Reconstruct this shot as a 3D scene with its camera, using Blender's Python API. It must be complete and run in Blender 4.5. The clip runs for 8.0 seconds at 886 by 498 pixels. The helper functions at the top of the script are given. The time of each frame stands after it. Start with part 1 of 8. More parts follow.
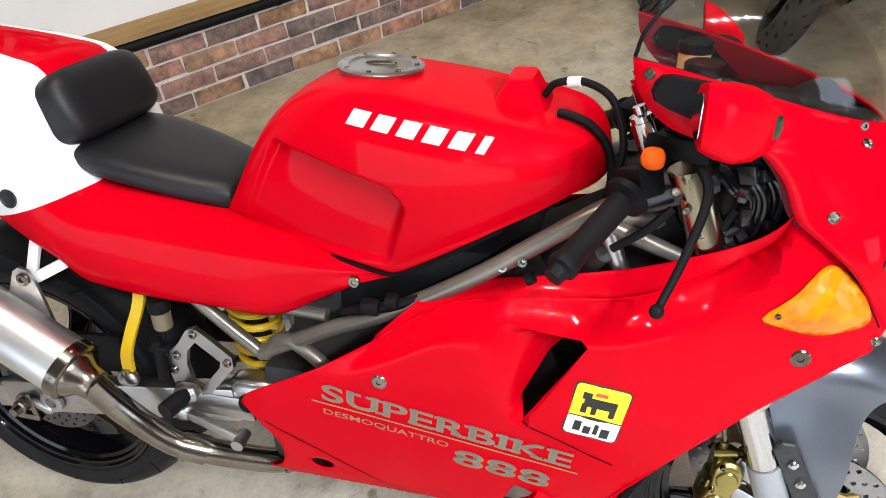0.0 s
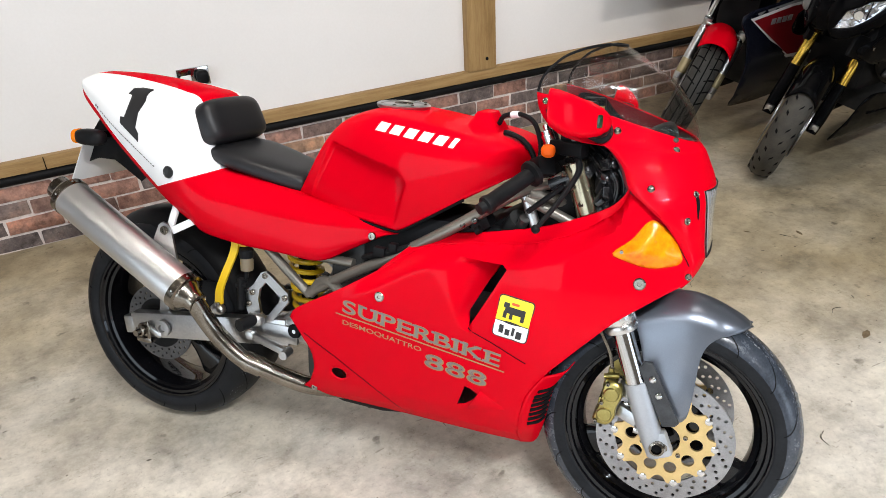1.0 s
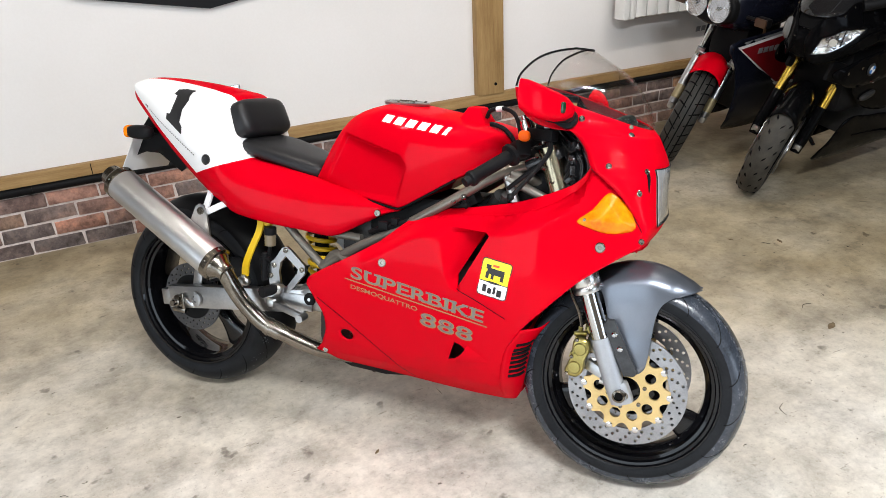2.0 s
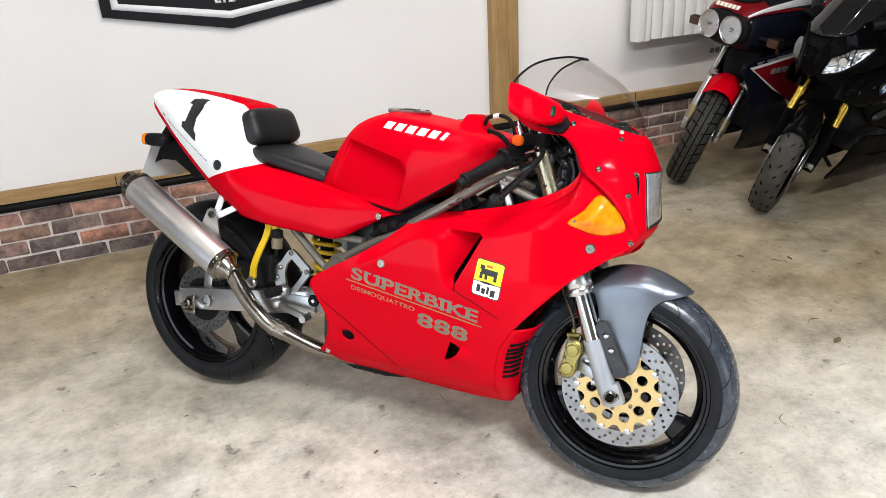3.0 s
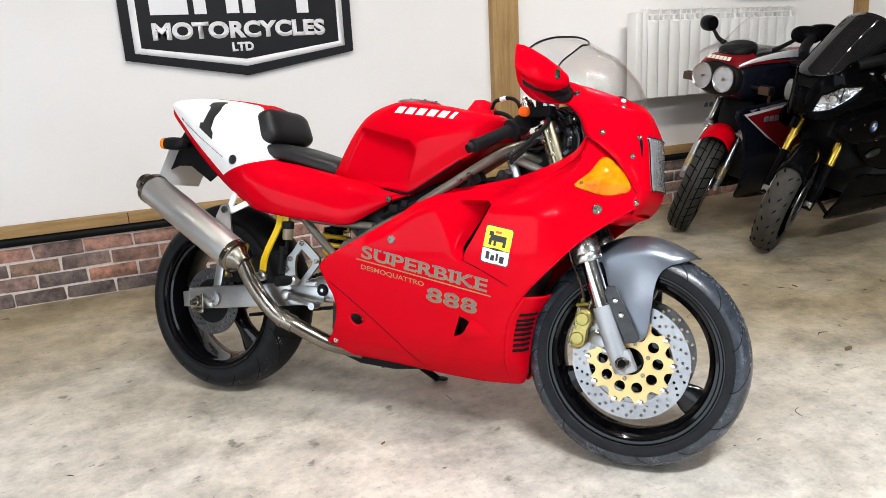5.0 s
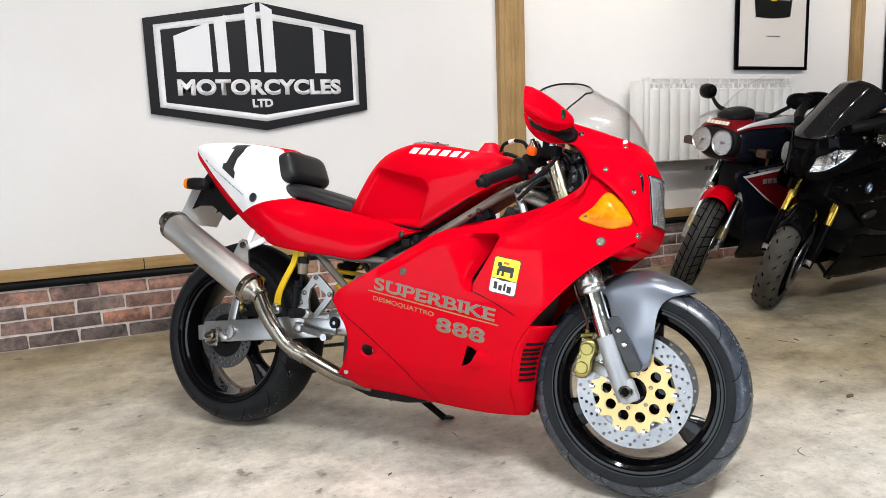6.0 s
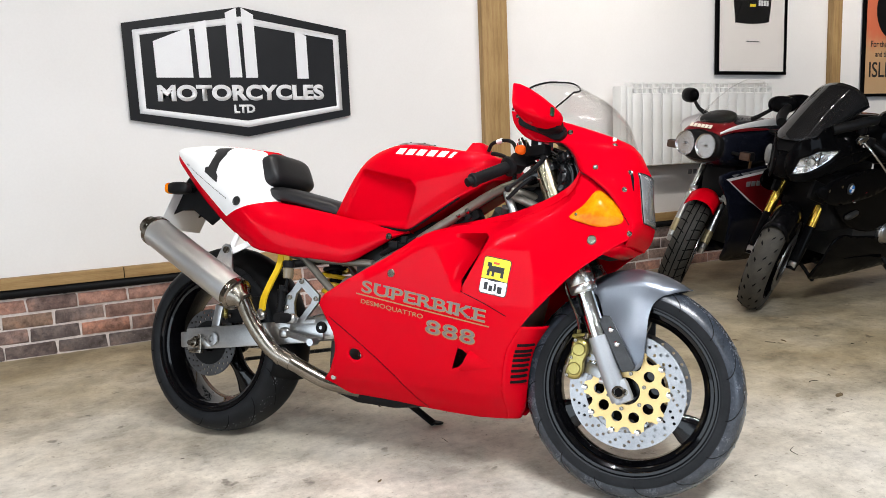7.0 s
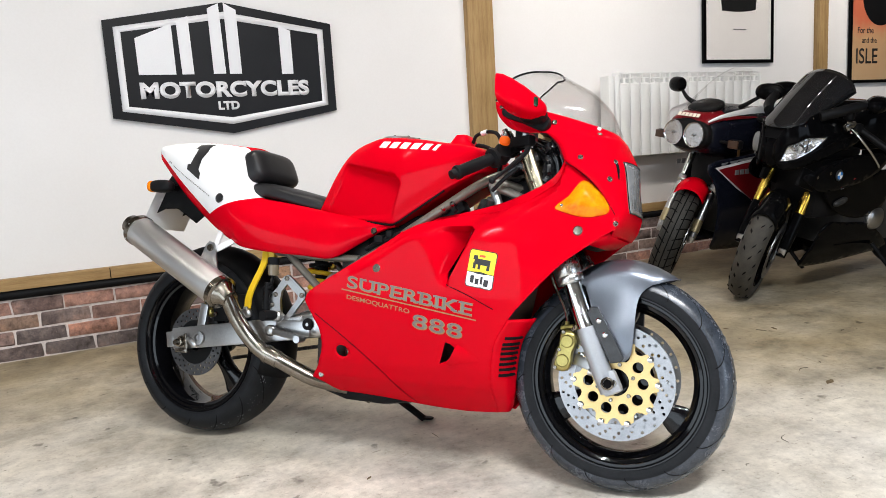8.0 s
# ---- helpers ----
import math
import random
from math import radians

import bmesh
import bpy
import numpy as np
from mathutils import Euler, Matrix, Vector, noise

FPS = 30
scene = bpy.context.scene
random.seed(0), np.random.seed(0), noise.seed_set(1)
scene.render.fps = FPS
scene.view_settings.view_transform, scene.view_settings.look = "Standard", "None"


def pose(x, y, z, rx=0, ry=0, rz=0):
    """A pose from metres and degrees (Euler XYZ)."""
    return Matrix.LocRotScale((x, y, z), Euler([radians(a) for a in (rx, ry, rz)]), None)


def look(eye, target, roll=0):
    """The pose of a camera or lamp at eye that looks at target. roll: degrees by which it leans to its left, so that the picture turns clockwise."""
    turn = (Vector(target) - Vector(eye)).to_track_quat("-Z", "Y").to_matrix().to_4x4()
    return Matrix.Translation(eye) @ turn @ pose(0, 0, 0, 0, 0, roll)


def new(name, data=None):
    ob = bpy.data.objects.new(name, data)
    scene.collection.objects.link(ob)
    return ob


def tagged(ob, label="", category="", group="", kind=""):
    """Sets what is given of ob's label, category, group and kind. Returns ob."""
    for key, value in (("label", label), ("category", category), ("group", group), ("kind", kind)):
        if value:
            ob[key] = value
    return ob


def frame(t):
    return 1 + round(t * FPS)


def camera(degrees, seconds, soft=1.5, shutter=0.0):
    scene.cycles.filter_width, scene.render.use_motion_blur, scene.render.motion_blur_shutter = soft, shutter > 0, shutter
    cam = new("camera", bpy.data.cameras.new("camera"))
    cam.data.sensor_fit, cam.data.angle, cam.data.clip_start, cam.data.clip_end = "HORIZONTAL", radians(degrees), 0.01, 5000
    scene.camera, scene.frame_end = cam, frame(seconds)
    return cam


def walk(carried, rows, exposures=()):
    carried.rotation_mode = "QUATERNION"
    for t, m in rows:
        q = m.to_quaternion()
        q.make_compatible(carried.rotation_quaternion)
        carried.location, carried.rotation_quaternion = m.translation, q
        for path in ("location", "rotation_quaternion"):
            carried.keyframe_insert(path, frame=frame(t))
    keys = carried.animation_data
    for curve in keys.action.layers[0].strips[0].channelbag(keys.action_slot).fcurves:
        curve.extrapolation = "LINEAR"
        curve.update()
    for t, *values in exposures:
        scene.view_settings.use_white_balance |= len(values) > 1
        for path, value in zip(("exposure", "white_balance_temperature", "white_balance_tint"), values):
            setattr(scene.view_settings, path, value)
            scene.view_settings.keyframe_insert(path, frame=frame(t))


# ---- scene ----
cam = camera(62.9, 8.0, soft=0.5)
PATH = [
    (0, (0.145, 0.081, 1.461), (0.985, 1.346, 0.159), -5.1),
    (0.5, (0.034, -0.295, 1.479), (0.855, 1.156, 0.376), -3.5),
    (1, (-0.083, -0.593, 1.5), (0.733, 0.961, 0.541), -3.1),
    (1.5, (-0.201, -0.785, 1.483), (0.618, 0.811, 0.599), -2.7),
    (2.8, (-0.13, -1.012, 1.448), (0.608, 0.659, 0.633), -3.4),
    (3, (-0.141, -1.018, 1.43), (0.6, 0.665, 0.644), -3.1),
    (3.5, (-0.105, -0.987, 1.409), (0.629, 0.717, 0.662), -3.5),
    (4, (-0.098, -0.959, 1.323), (0.642, 0.772, 0.646), -3.8),
    (4.5, (-0.146, -1.033, 1.175), (0.613, 0.728, 0.609), -3.5),
    (4.7, (-0.187, -1.078, 1.14), (0.589, 0.682, 0.591), -3.4),
    (6, (-0.301, -1.228, 1.002), (0.502, 0.577, 0.694), -2.0),
    (6.5, (-0.307, -1.212, 0.992), (0.518, 0.588, 0.707), -2.0),
    (7, (-0.307, -1.194, 0.972), (0.543, 0.593, 0.69), -2.4),
    (7.5, (-0.293, -1.183, 0.964), (0.576, 0.596, 0.68), -3.0),
    (8, (-0.279, -1.184, 0.965), (0.587, 0.594, 0.667), -3.4),
]
walk(cam, [(t, look(eye, target, roll)) for t, eye, target, roll in PATH])

import mathutils.geometry
from mathutils.bvhtree import BVHTree

# ---- light ----
world = bpy.data.worlds.new("world")
scene.world = world
world.use_nodes = True
bg = world.node_tree.nodes["Background"]
bg.inputs["Color"].default_value = (0.75, 0.85, 1.0, 1)
bg.inputs["Strength"].default_value = 0.4
scene.view_settings.exposure = 0.16


def area_lamp(name, m, sx, sy, watts, colour):
    data = bpy.data.lights.new(name, "AREA")
    data.shape, data.size, data.size_y, data.energy, data.color = "RECTANGLE", sx, sy, watts, colour
    ob = new(name, data)
    ob.matrix_world = m
    return ob


LAMP_Z = 2.98
WARM_TUBE, COOL_TUBE = (1.0, 0.925, 0.845), (0.93, 0.965, 1.0)
LAMP_ROWS = [(-1.7, 1.2, 5, WARM_TUBE), (0.45, 1.0, 27.5, WARM_TUBE), (1.5, 0.2, 6.5, WARM_TUBE), (2.9, 1.15, 13, WARM_TUBE), (5.6, 1.15, 12.5, WARM_TUBE), (-1.7, -1.6, 32, COOL_TUBE), (0.5, -1.5, 146, COOL_TUBE),
             (-4.0, -1.8, 24, COOL_TUBE), (-4.0, -4.6, 24, COOL_TUBE), (0.4, -4.6, 24, COOL_TUBE)]
for lx, ly, watts, tint in LAMP_ROWS:
    # the bars by the motorcycles show five round spots each; those past the red one are unseen, added and turned to
    # brighten the wall and spare the floor
    if lx > -2:
        for k in range(5):
            spot = area_lamp("ceiling_spot_light", pose(lx - 0.46 + 0.23 * k, ly, LAMP_Z - 0.06, 60 if lx > 2 else 0), 0.05, 0.05, watts / 5, tint)
            spot.data.shape = "DISK"
            if lx > 2:
                spot.data.spread = radians(115)
    else:
        area_lamp("ceiling_lamp_light", pose(lx, ly, LAMP_Z - 0.06), 1.15, 0.05, watts, tint)
# daylight through the open doorway in the side wall
area_lamp("doorway_daylight", look((-5.2, -2.6, 1.3), (0.0, -2.6, 1.3)), 6.4, 2.5, 130, (0.80, 0.91, 1.0))
area_lamp("window_daylight", look((3.2, -6.36, 1.25), (3.2, 0.0, 1.25)), 3.2, 2.2, 70, (0.70, 0.83, 1.0))


# ---- materials ----
def material(name, colour, rough=0.5, metal=0.0, coat=0.0, coat_rough=0.05, spec=0.5):
    m = bpy.data.materials.new(name)
    m.use_nodes = True
    p = m.node_tree.nodes["Principled BSDF"]
    p.inputs["Base Color"].default_value = (*colour, 1)
    p.inputs["Roughness"].default_value = rough
    p.inputs["Metallic"].default_value = metal
    p.inputs["Coat Weight"].default_value = coat
    p.inputs["Coat Roughness"].default_value = coat_rough
    p.inputs["Specular IOR Level"].default_value = spec
    return m


def node(m, kind, **values):
    n = m.node_tree.nodes.new(kind)
    for key, value in values.items():
        if key in n.inputs:
            n.inputs[key].default_value = value
    return n


def link(m, a, b):
    m.node_tree.links.new(a, b)


def coords(m, scale=(1, 1, 1)):
    t, s = node(m, "ShaderNodeTexCoord"), node(m, "ShaderNodeMapping", Scale=scale)
    link(m, t.outputs["Object"], s.inputs["Vector"])
    return s.outputs["Vector"]


def noise_of(m, vector, scale, detail=4.0, rough=0.55):
    n = node(m, "ShaderNodeTexNoise", Scale=scale, Detail=detail, Roughness=rough)
    link(m, vector, n.inputs["Vector"])
    return n.outputs["Fac"]


def ramp(m, fac, stops):
    r = node(m, "ShaderNodeValToRGB")
    while len(r.color_ramp.elements) < len(stops):
        r.color_ramp.elements.new(0.5)
    for e, (at, c) in zip(r.color_ramp.elements, stops):
        e.position, e.color = at, (*c, 1)
    link(m, fac, r.inputs["Fac"])
    return r.outputs["Color"]


def mix(m, kind, fac, a, b):
    n = node(m, "ShaderNodeMix")
    n.data_type, n.blend_type = "RGBA", kind
    sockets = [i for i in n.inputs if i.type == "RGBA"]
    for value, socket in ((fac, n.inputs[0]), (a, sockets[0]), (b, sockets[1])):
        if isinstance(value, (int, float)):
            socket.default_value = value
        elif isinstance(value, tuple):
            socket.default_value = (*value, 1)
        else:
            link(m, value, socket)
    return [o for o in n.outputs if o.type == "RGBA"][0]


def maths(m, kind, a, b=0.0, c=0.0):
    n = node(m, "ShaderNodeMath")
    n.operation = kind
    for value, socket in zip((a, b, c), n.inputs):
        if isinstance(value, (int, float)):
            socket.default_value = value
        else:
            link(m, value, socket)
    return n.outputs[0]


def shade(m, socket, value):
    link(m, value, m.node_tree.nodes["Principled BSDF"].inputs[socket])


def bump(m, height, strength=0.2, distance=0.002):
    b = node(m, "ShaderNodeBump", Strength=strength, Distance=distance)
    link(m, height, b.inputs["Height"])
    shade(m, "Normal", b.outputs["Normal"])


def worn(m, low, high, scale=6.0, r_low=0.3, r_high=0.5, fine=60.0, relief=0.05, distance=0.001):
    """Two scales of variation in colour and gloss, and a fine relief."""
    v = coords(m)
    big, small = noise_of(m, v, scale), noise_of(m, v, fine, 3.0)
    f = maths(m, "ADD", maths(m, "MULTIPLY", big, 0.7), maths(m, "MULTIPLY", small, 0.3))
    shade(m, "Base Color", ramp(m, f, [(0.3, low), (0.7, high)]))
    g = maths(m, "MULTIPLY_ADD", f, r_high - r_low, r_low)
    shade(m, "Roughness", g)
    if relief:
        bump(m, small, relief, distance)
    return m


RED = worn(material("red_paint", (0.62, 0.006, 0.012), 0.35, coat=0.15, coat_rough=0.03, spec=0.0), (0.51, 0.0003, 0.007), (0.58, 0.0006, 0.0095), 3.0, 0.30, 0.40, 400.0, 0.0)
WHITE = worn(material("white_paint", (0.8, 0.8, 0.8), 0.35, coat=0.5), (0.74, 0.74, 0.75), (0.82, 0.82, 0.82), 5.0, 0.3, 0.4, 300.0, 0.0)
BLACK_PLASTIC = worn(material("black_plastic", (0.01, 0.01, 0.01), 0.5, spec=0.12), (0.003, 0.003, 0.0034), (0.008, 0.008, 0.009), 9.0, 0.42, 0.6, 250.0, 0.08)
BLACK_GLOSS = worn(material("black_gloss_paint", (0.002, 0.002, 0.0025), 0.1, spec=0.05), (0.0015, 0.0015, 0.0018), (0.003, 0.003, 0.0035), 4.0, 0.05, 0.10, 200.0, 0.0)
RUBBER = worn(material("tyre_rubber", (0.008, 0.008, 0.009), 0.6, spec=0.12), (0.006, 0.0065, 0.0075), (0.015, 0.016, 0.0185), 14.0, 0.36, 0.55, 160.0, 0.15)
# besides the wear, the blue-grey lift in this colour stands for daylight sheen
TREAD = worn(material("worn_sheen_tread_rubber", (0.03, 0.033, 0.038), 0.5, spec=0.5), (0.013, 0.0155, 0.020), (0.052, 0.061, 0.078), 20.0, 0.18, 0.34, 220.0, 0.2)
SEAT_FOAM = worn(material("seat_foam", (0.01, 0.01, 0.012), 0.5, spec=0.3), (0.006, 0.006, 0.007), (0.012, 0.012, 0.0135), 8.0, 0.38, 0.48, 500.0, 0.25)
ALU = worn(material("bare_aluminium", (0.6, 0.6, 0.6), 0.35, 1.0), (0.34, 0.34, 0.345), (0.52, 0.52, 0.52), 10.0, 0.24, 0.38, 180.0, 0.06)
CAN_ALU = worn(material("satin_can_aluminium", (0.7, 0.7, 0.7), 0.38, 1.0), (0.60, 0.60, 0.605), (0.70, 0.70, 0.70), 4.0, 0.34, 0.42, 420.0, 0.10)
STEEL = worn(material("polished_steel", (0.5, 0.48, 0.45), 0.2, 1.0), (0.14, 0.122, 0.10), (0.31, 0.28, 0.24), 7.0, 0.14, 0.26, 120.0, 0.0)
BRUSHED = worn(material("brushed_steel", (0.6, 0.6, 0.59), 0.28, 1.0), (0.52, 0.51, 0.49), (0.68, 0.67, 0.65), 9.0, 0.22, 0.34, 160.0, 0.04)
CHROME = worn(material("chrome", (0.75, 0.75, 0.74), 0.1, 1.0), (0.50, 0.50, 0.495), (0.62, 0.62, 0.61), 5.0, 0.07, 0.13, 120.0, 0.0)
FRAME = worn(material("bronze_frame_paint", (0.13, 0.12, 0.1), 0.35, 0.5), (0.12, 0.108, 0.09), (0.20, 0.182, 0.155), 8.0, 0.26, 0.38, 200.0, 0.04)
FORK_TUBE = worn(material("bronze_fork_tube", (0.4, 0.33, 0.22), 0.22, 1.0), (0.25, 0.215, 0.145), (0.36, 0.315, 0.225), 9.0, 0.16, 0.24, 150.0, 0.0)
LAMP_FACE = worn(material("fluted_lamp_glass", (0.7, 0.71, 0.73), 0.08, 0.45, coat=0.8), (0.30, 0.305, 0.315), (0.58, 0.59, 0.60), 18.0, 0.05, 0.14, 60.0, 0.0)
GOLD = worn(material("gold_anodised", (0.75, 0.5, 0.15), 0.35, 0.85), (0.56, 0.40, 0.17), (0.70, 0.52, 0.25), 10.0, 0.3, 0.42, 220.0, 0.04)
CAL_GOLD = worn(material("caliper_gold", (0.55, 0.48, 0.2), 0.35, 0.9), (0.23, 0.19, 0.055), (0.43, 0.36, 0.13), 14.0, 0.22, 0.36, 220.0, 0.08)
FORK_GREY = worn(material("fork_grey_paint", (0.55, 0.57, 0.6), 0.4, 0.4), (0.32, 0.335, 0.36), (0.40, 0.415, 0.44), 9.0, 0.34, 0.46, 250.0, 0.05)
DISC_STEEL = worn(material("brushed_disc_steel", (0.42, 0.42, 0.43), 0.32, 1.0), (0.20, 0.20, 0.21), (0.38, 0.38, 0.39), 12.0, 0.24, 0.38, 260.0, 0.08)
REAR_STEEL = worn(material("dull_disc_steel", (0.16, 0.16, 0.17), 0.35, 0.8), (0.06, 0.06, 0.064), (0.13, 0.13, 0.135), 12.0, 0.3, 0.42, 260.0, 0.05)
# grey lacquer, its base lightened and blued in place of the daylight's sheen
FENDER = worn(material("carbon_grey_blue_sheen", (0.05, 0.054, 0.06), 0.3, 0.75, coat=0.2, coat_rough=0.2), (0.130, 0.145, 0.174), (0.18, 0.20, 0.236), 6.0, 0.30, 0.37, 420.0, 0.05)
YELLOW = worn(material("yellow_coating", (0.75, 0.48, 0.01), 0.4), (0.7, 0.43, 0.008), (0.8, 0.54, 0.015), 9.0, 0.35, 0.5, 160.0, 0.0)
ENGINE = worn(material("dark_engine_alloy", (0.03, 0.03, 0.03), 0.5, 0.3), (0.015, 0.015, 0.016), (0.05, 0.049, 0.047), 12.0, 0.4, 0.6, 160.0, 0.1)
CARBON = worn(material("carbon_weave", (0.02, 0.021, 0.023), 0.35, spec=0.4), (0.012, 0.0125, 0.014), (0.04, 0.042, 0.046), 60.0, 0.3, 0.42, 900.0, 0.25)
LOOM = worn(material("glossy_black_loom", (0.006, 0.006, 0.007), 0.25, spec=0.5), (0.004, 0.004, 0.005), (0.010, 0.010, 0.011), 30.0, 0.14, 0.32, 200.0, 0.05)
DARK = material("dark_cavity", (0.004, 0.004, 0.0045), 0.8, spec=0.08)
WHEEL_BLACK = worn(material("black_wheel_lacquer", (0.003, 0.003, 0.004), 0.1, spec=0.32), (0.002, 0.002, 0.0025), (0.004, 0.004, 0.005), 5.0, 0.05, 0.10, 200.0, 0.0)
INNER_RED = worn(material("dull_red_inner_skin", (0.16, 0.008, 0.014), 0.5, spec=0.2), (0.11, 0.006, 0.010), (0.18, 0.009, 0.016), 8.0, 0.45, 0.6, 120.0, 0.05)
SILVER_DECAL = worn(material("silver_decal", (0.22, 0.21, 0.19), 0.45), (0.125, 0.118, 0.102), (0.20, 0.19, 0.168), 30.0, 0.35, 0.45, 200.0, 0.0)
GOLD_DECAL = material("gold_decal", (0.30, 0.17, 0.065), 0.45)
CREAM_DECAL = material("cream_decal", (0.85, 0.78, 0.66), 0.35)
INK = material("black_decal", (0.01, 0.01, 0.011), 0.4)
DECAL_YELLOW = material("yellow_decal", (0.85, 0.66, 0.02), 0.35)
DECAL_INK_RED = material("dark_red_inline", (0.20, 0.012, 0.012), 0.4)
DECAL_RED = material("red_decal", (0.7, 0.08, 0.02), 0.35)
SMOKED_SHELL = worn(material("smoked_screen_shell", (0.01, 0.01, 0.011), 0.05, spec=0.40), (0.006, 0.006, 0.007), (0.014, 0.014, 0.015), 3.0, 0.03, 0.06, 200.0, 0.0)
BLUE = material("blue_enamel", (0.05, 0.22, 0.6), 0.25)


def flutes(m):
    """Vertical ribs and a blocky relief pressed into a lamp glass."""
    w = node(m, "ShaderNodeTexWave", Scale=22.0, Distortion=0.6)
    w.bands_direction = "Y"
    link(m, coords(m), w.inputs["Vector"])
    cells = node(m, "ShaderNodeTexVoronoi", Scale=34.0)
    link(m, coords(m, (1.0, 1.0, 0.5)), cells.inputs["Vector"])
    bump(m, maths(m, "ADD", w.outputs["Fac"], cells.outputs["Distance"]), 0.16, 0.002)


flutes(LAMP_FACE)


def film_glass(name, tint, gloss=0.02):
    """Thin clear sheet: mostly see-through, with a mirror-like skin that grows at grazing angles."""
    m = bpy.data.materials.new(name)
    m.use_nodes = True
    tree = m.node_tree
    tree.nodes.clear()
    out, clear, shine, blend = (tree.nodes.new(k) for k in ("ShaderNodeOutputMaterial", "ShaderNodeBsdfTransparent", "ShaderNodeBsdfGlossy", "ShaderNodeMixShader"))
    edge = tree.nodes.new("ShaderNodeLayerWeight")
    edge.inputs["Blend"].default_value = 0.5
    gain = maths(m, "MULTIPLY_ADD", maths(m, "POWER", edge.outputs["Facing"], 4.0), 0.45, gloss)
    clear.inputs["Color"].default_value = (*tint, 1)
    shine.inputs["Roughness"].default_value = 0.04
    link(m, gain, blend.inputs[0])
    link(m, clear.outputs[0], blend.inputs[1])
    link(m, shine.outputs[0], blend.inputs[2])
    link(m, blend.outputs[0], out.inputs["Surface"])
    return m


SCREEN = film_glass("clear_screen", (0.955, 0.95, 0.945), 0.03)
PICTURE_GLASS = film_glass("picture_glass", (0.985, 0.985, 0.985), 0.01)
LENS = film_glass("clear_lamp_lens", (0.93, 0.94, 0.95))
AMBER = worn(material("amber_lens", (0.95, 0.36, 0.01), 0.12, coat=0.15, spec=0.2), (0.62, 0.12, 0.001), (0.92, 0.30, 0.003), 30.0, 0.08, 0.2, 90.0, 0.3, 0.002)
RED_LENS = material("red_lens", (0.45, 0.01, 0.015), 0.12, coat=0.6)
REFLECTOR = worn(material("lamp_reflector", (0.8, 0.8, 0.82), 0.2, 0.95), (0.55, 0.55, 0.57), (0.85, 0.85, 0.87), 40.0, 0.08, 0.3, 200.0, 0.3)

# plaster, timber, concrete, brick
PLASTER = material("white_plaster", (0.8, 0.78, 0.74), 0.75)
worn(PLASTER, (0.775, 0.757, 0.750), (0.83, 0.815, 0.815), 1.3, 0.7, 0.85, 90.0, 0.06)

# finish of the unseen walls, dark so that the red paint mirrors less light
UNSEEN_DARK = worn(material("dark_unseen_wall", (0.16, 0.13, 0.1), 0.7), (0.12, 0.095, 0.07), (0.2, 0.165, 0.13), 2.0, 0.6, 0.8, 40.0, 0.2)
# the ceiling is unseen; its dark tone is chosen to lower the bounced fill
CEILING = worn(material("ceiling_paint", (0.15, 0.13, 0.11), 0.8), (0.12, 0.105, 0.085), (0.20, 0.175, 0.145), 2.0, 0.75, 0.9, 60.0, 0.05)


def timber(name, scale, low, high):
    m = material(name, high, 0.65)
    v = coords(m, scale)
    w, grain = noise_of(m, v, 3.0, 6.0, 0.6), noise_of(m, v, 18.0, 5.0, 0.7)
    knots = noise_of(m, coords(m), 5.0, 2.0)
    f = maths(m, "ADD", maths(m, "MULTIPLY", w, 0.5), maths(m, "ADD", maths(m, "MULTIPLY", grain, 0.3), maths(m, "MULTIPLY", knots, 0.2)))
    shade(m, "Base Color", ramp(m, f, [(0.28, tuple(c * 0.6 for c in low)), (0.42, low), (0.68, high)]))
    bump(m, grain, 0.25, 0.002)
    return m


TIMBER_V = timber("planed_timber_upright", (14, 14, 0.9), (0.28, 0.165, 0.060), (0.47, 0.31, 0.135))
TIMBER_H = timber("planed_timber_rail", (0.9, 14, 14), (0.28, 0.165, 0.060), (0.47, 0.31, 0.135))


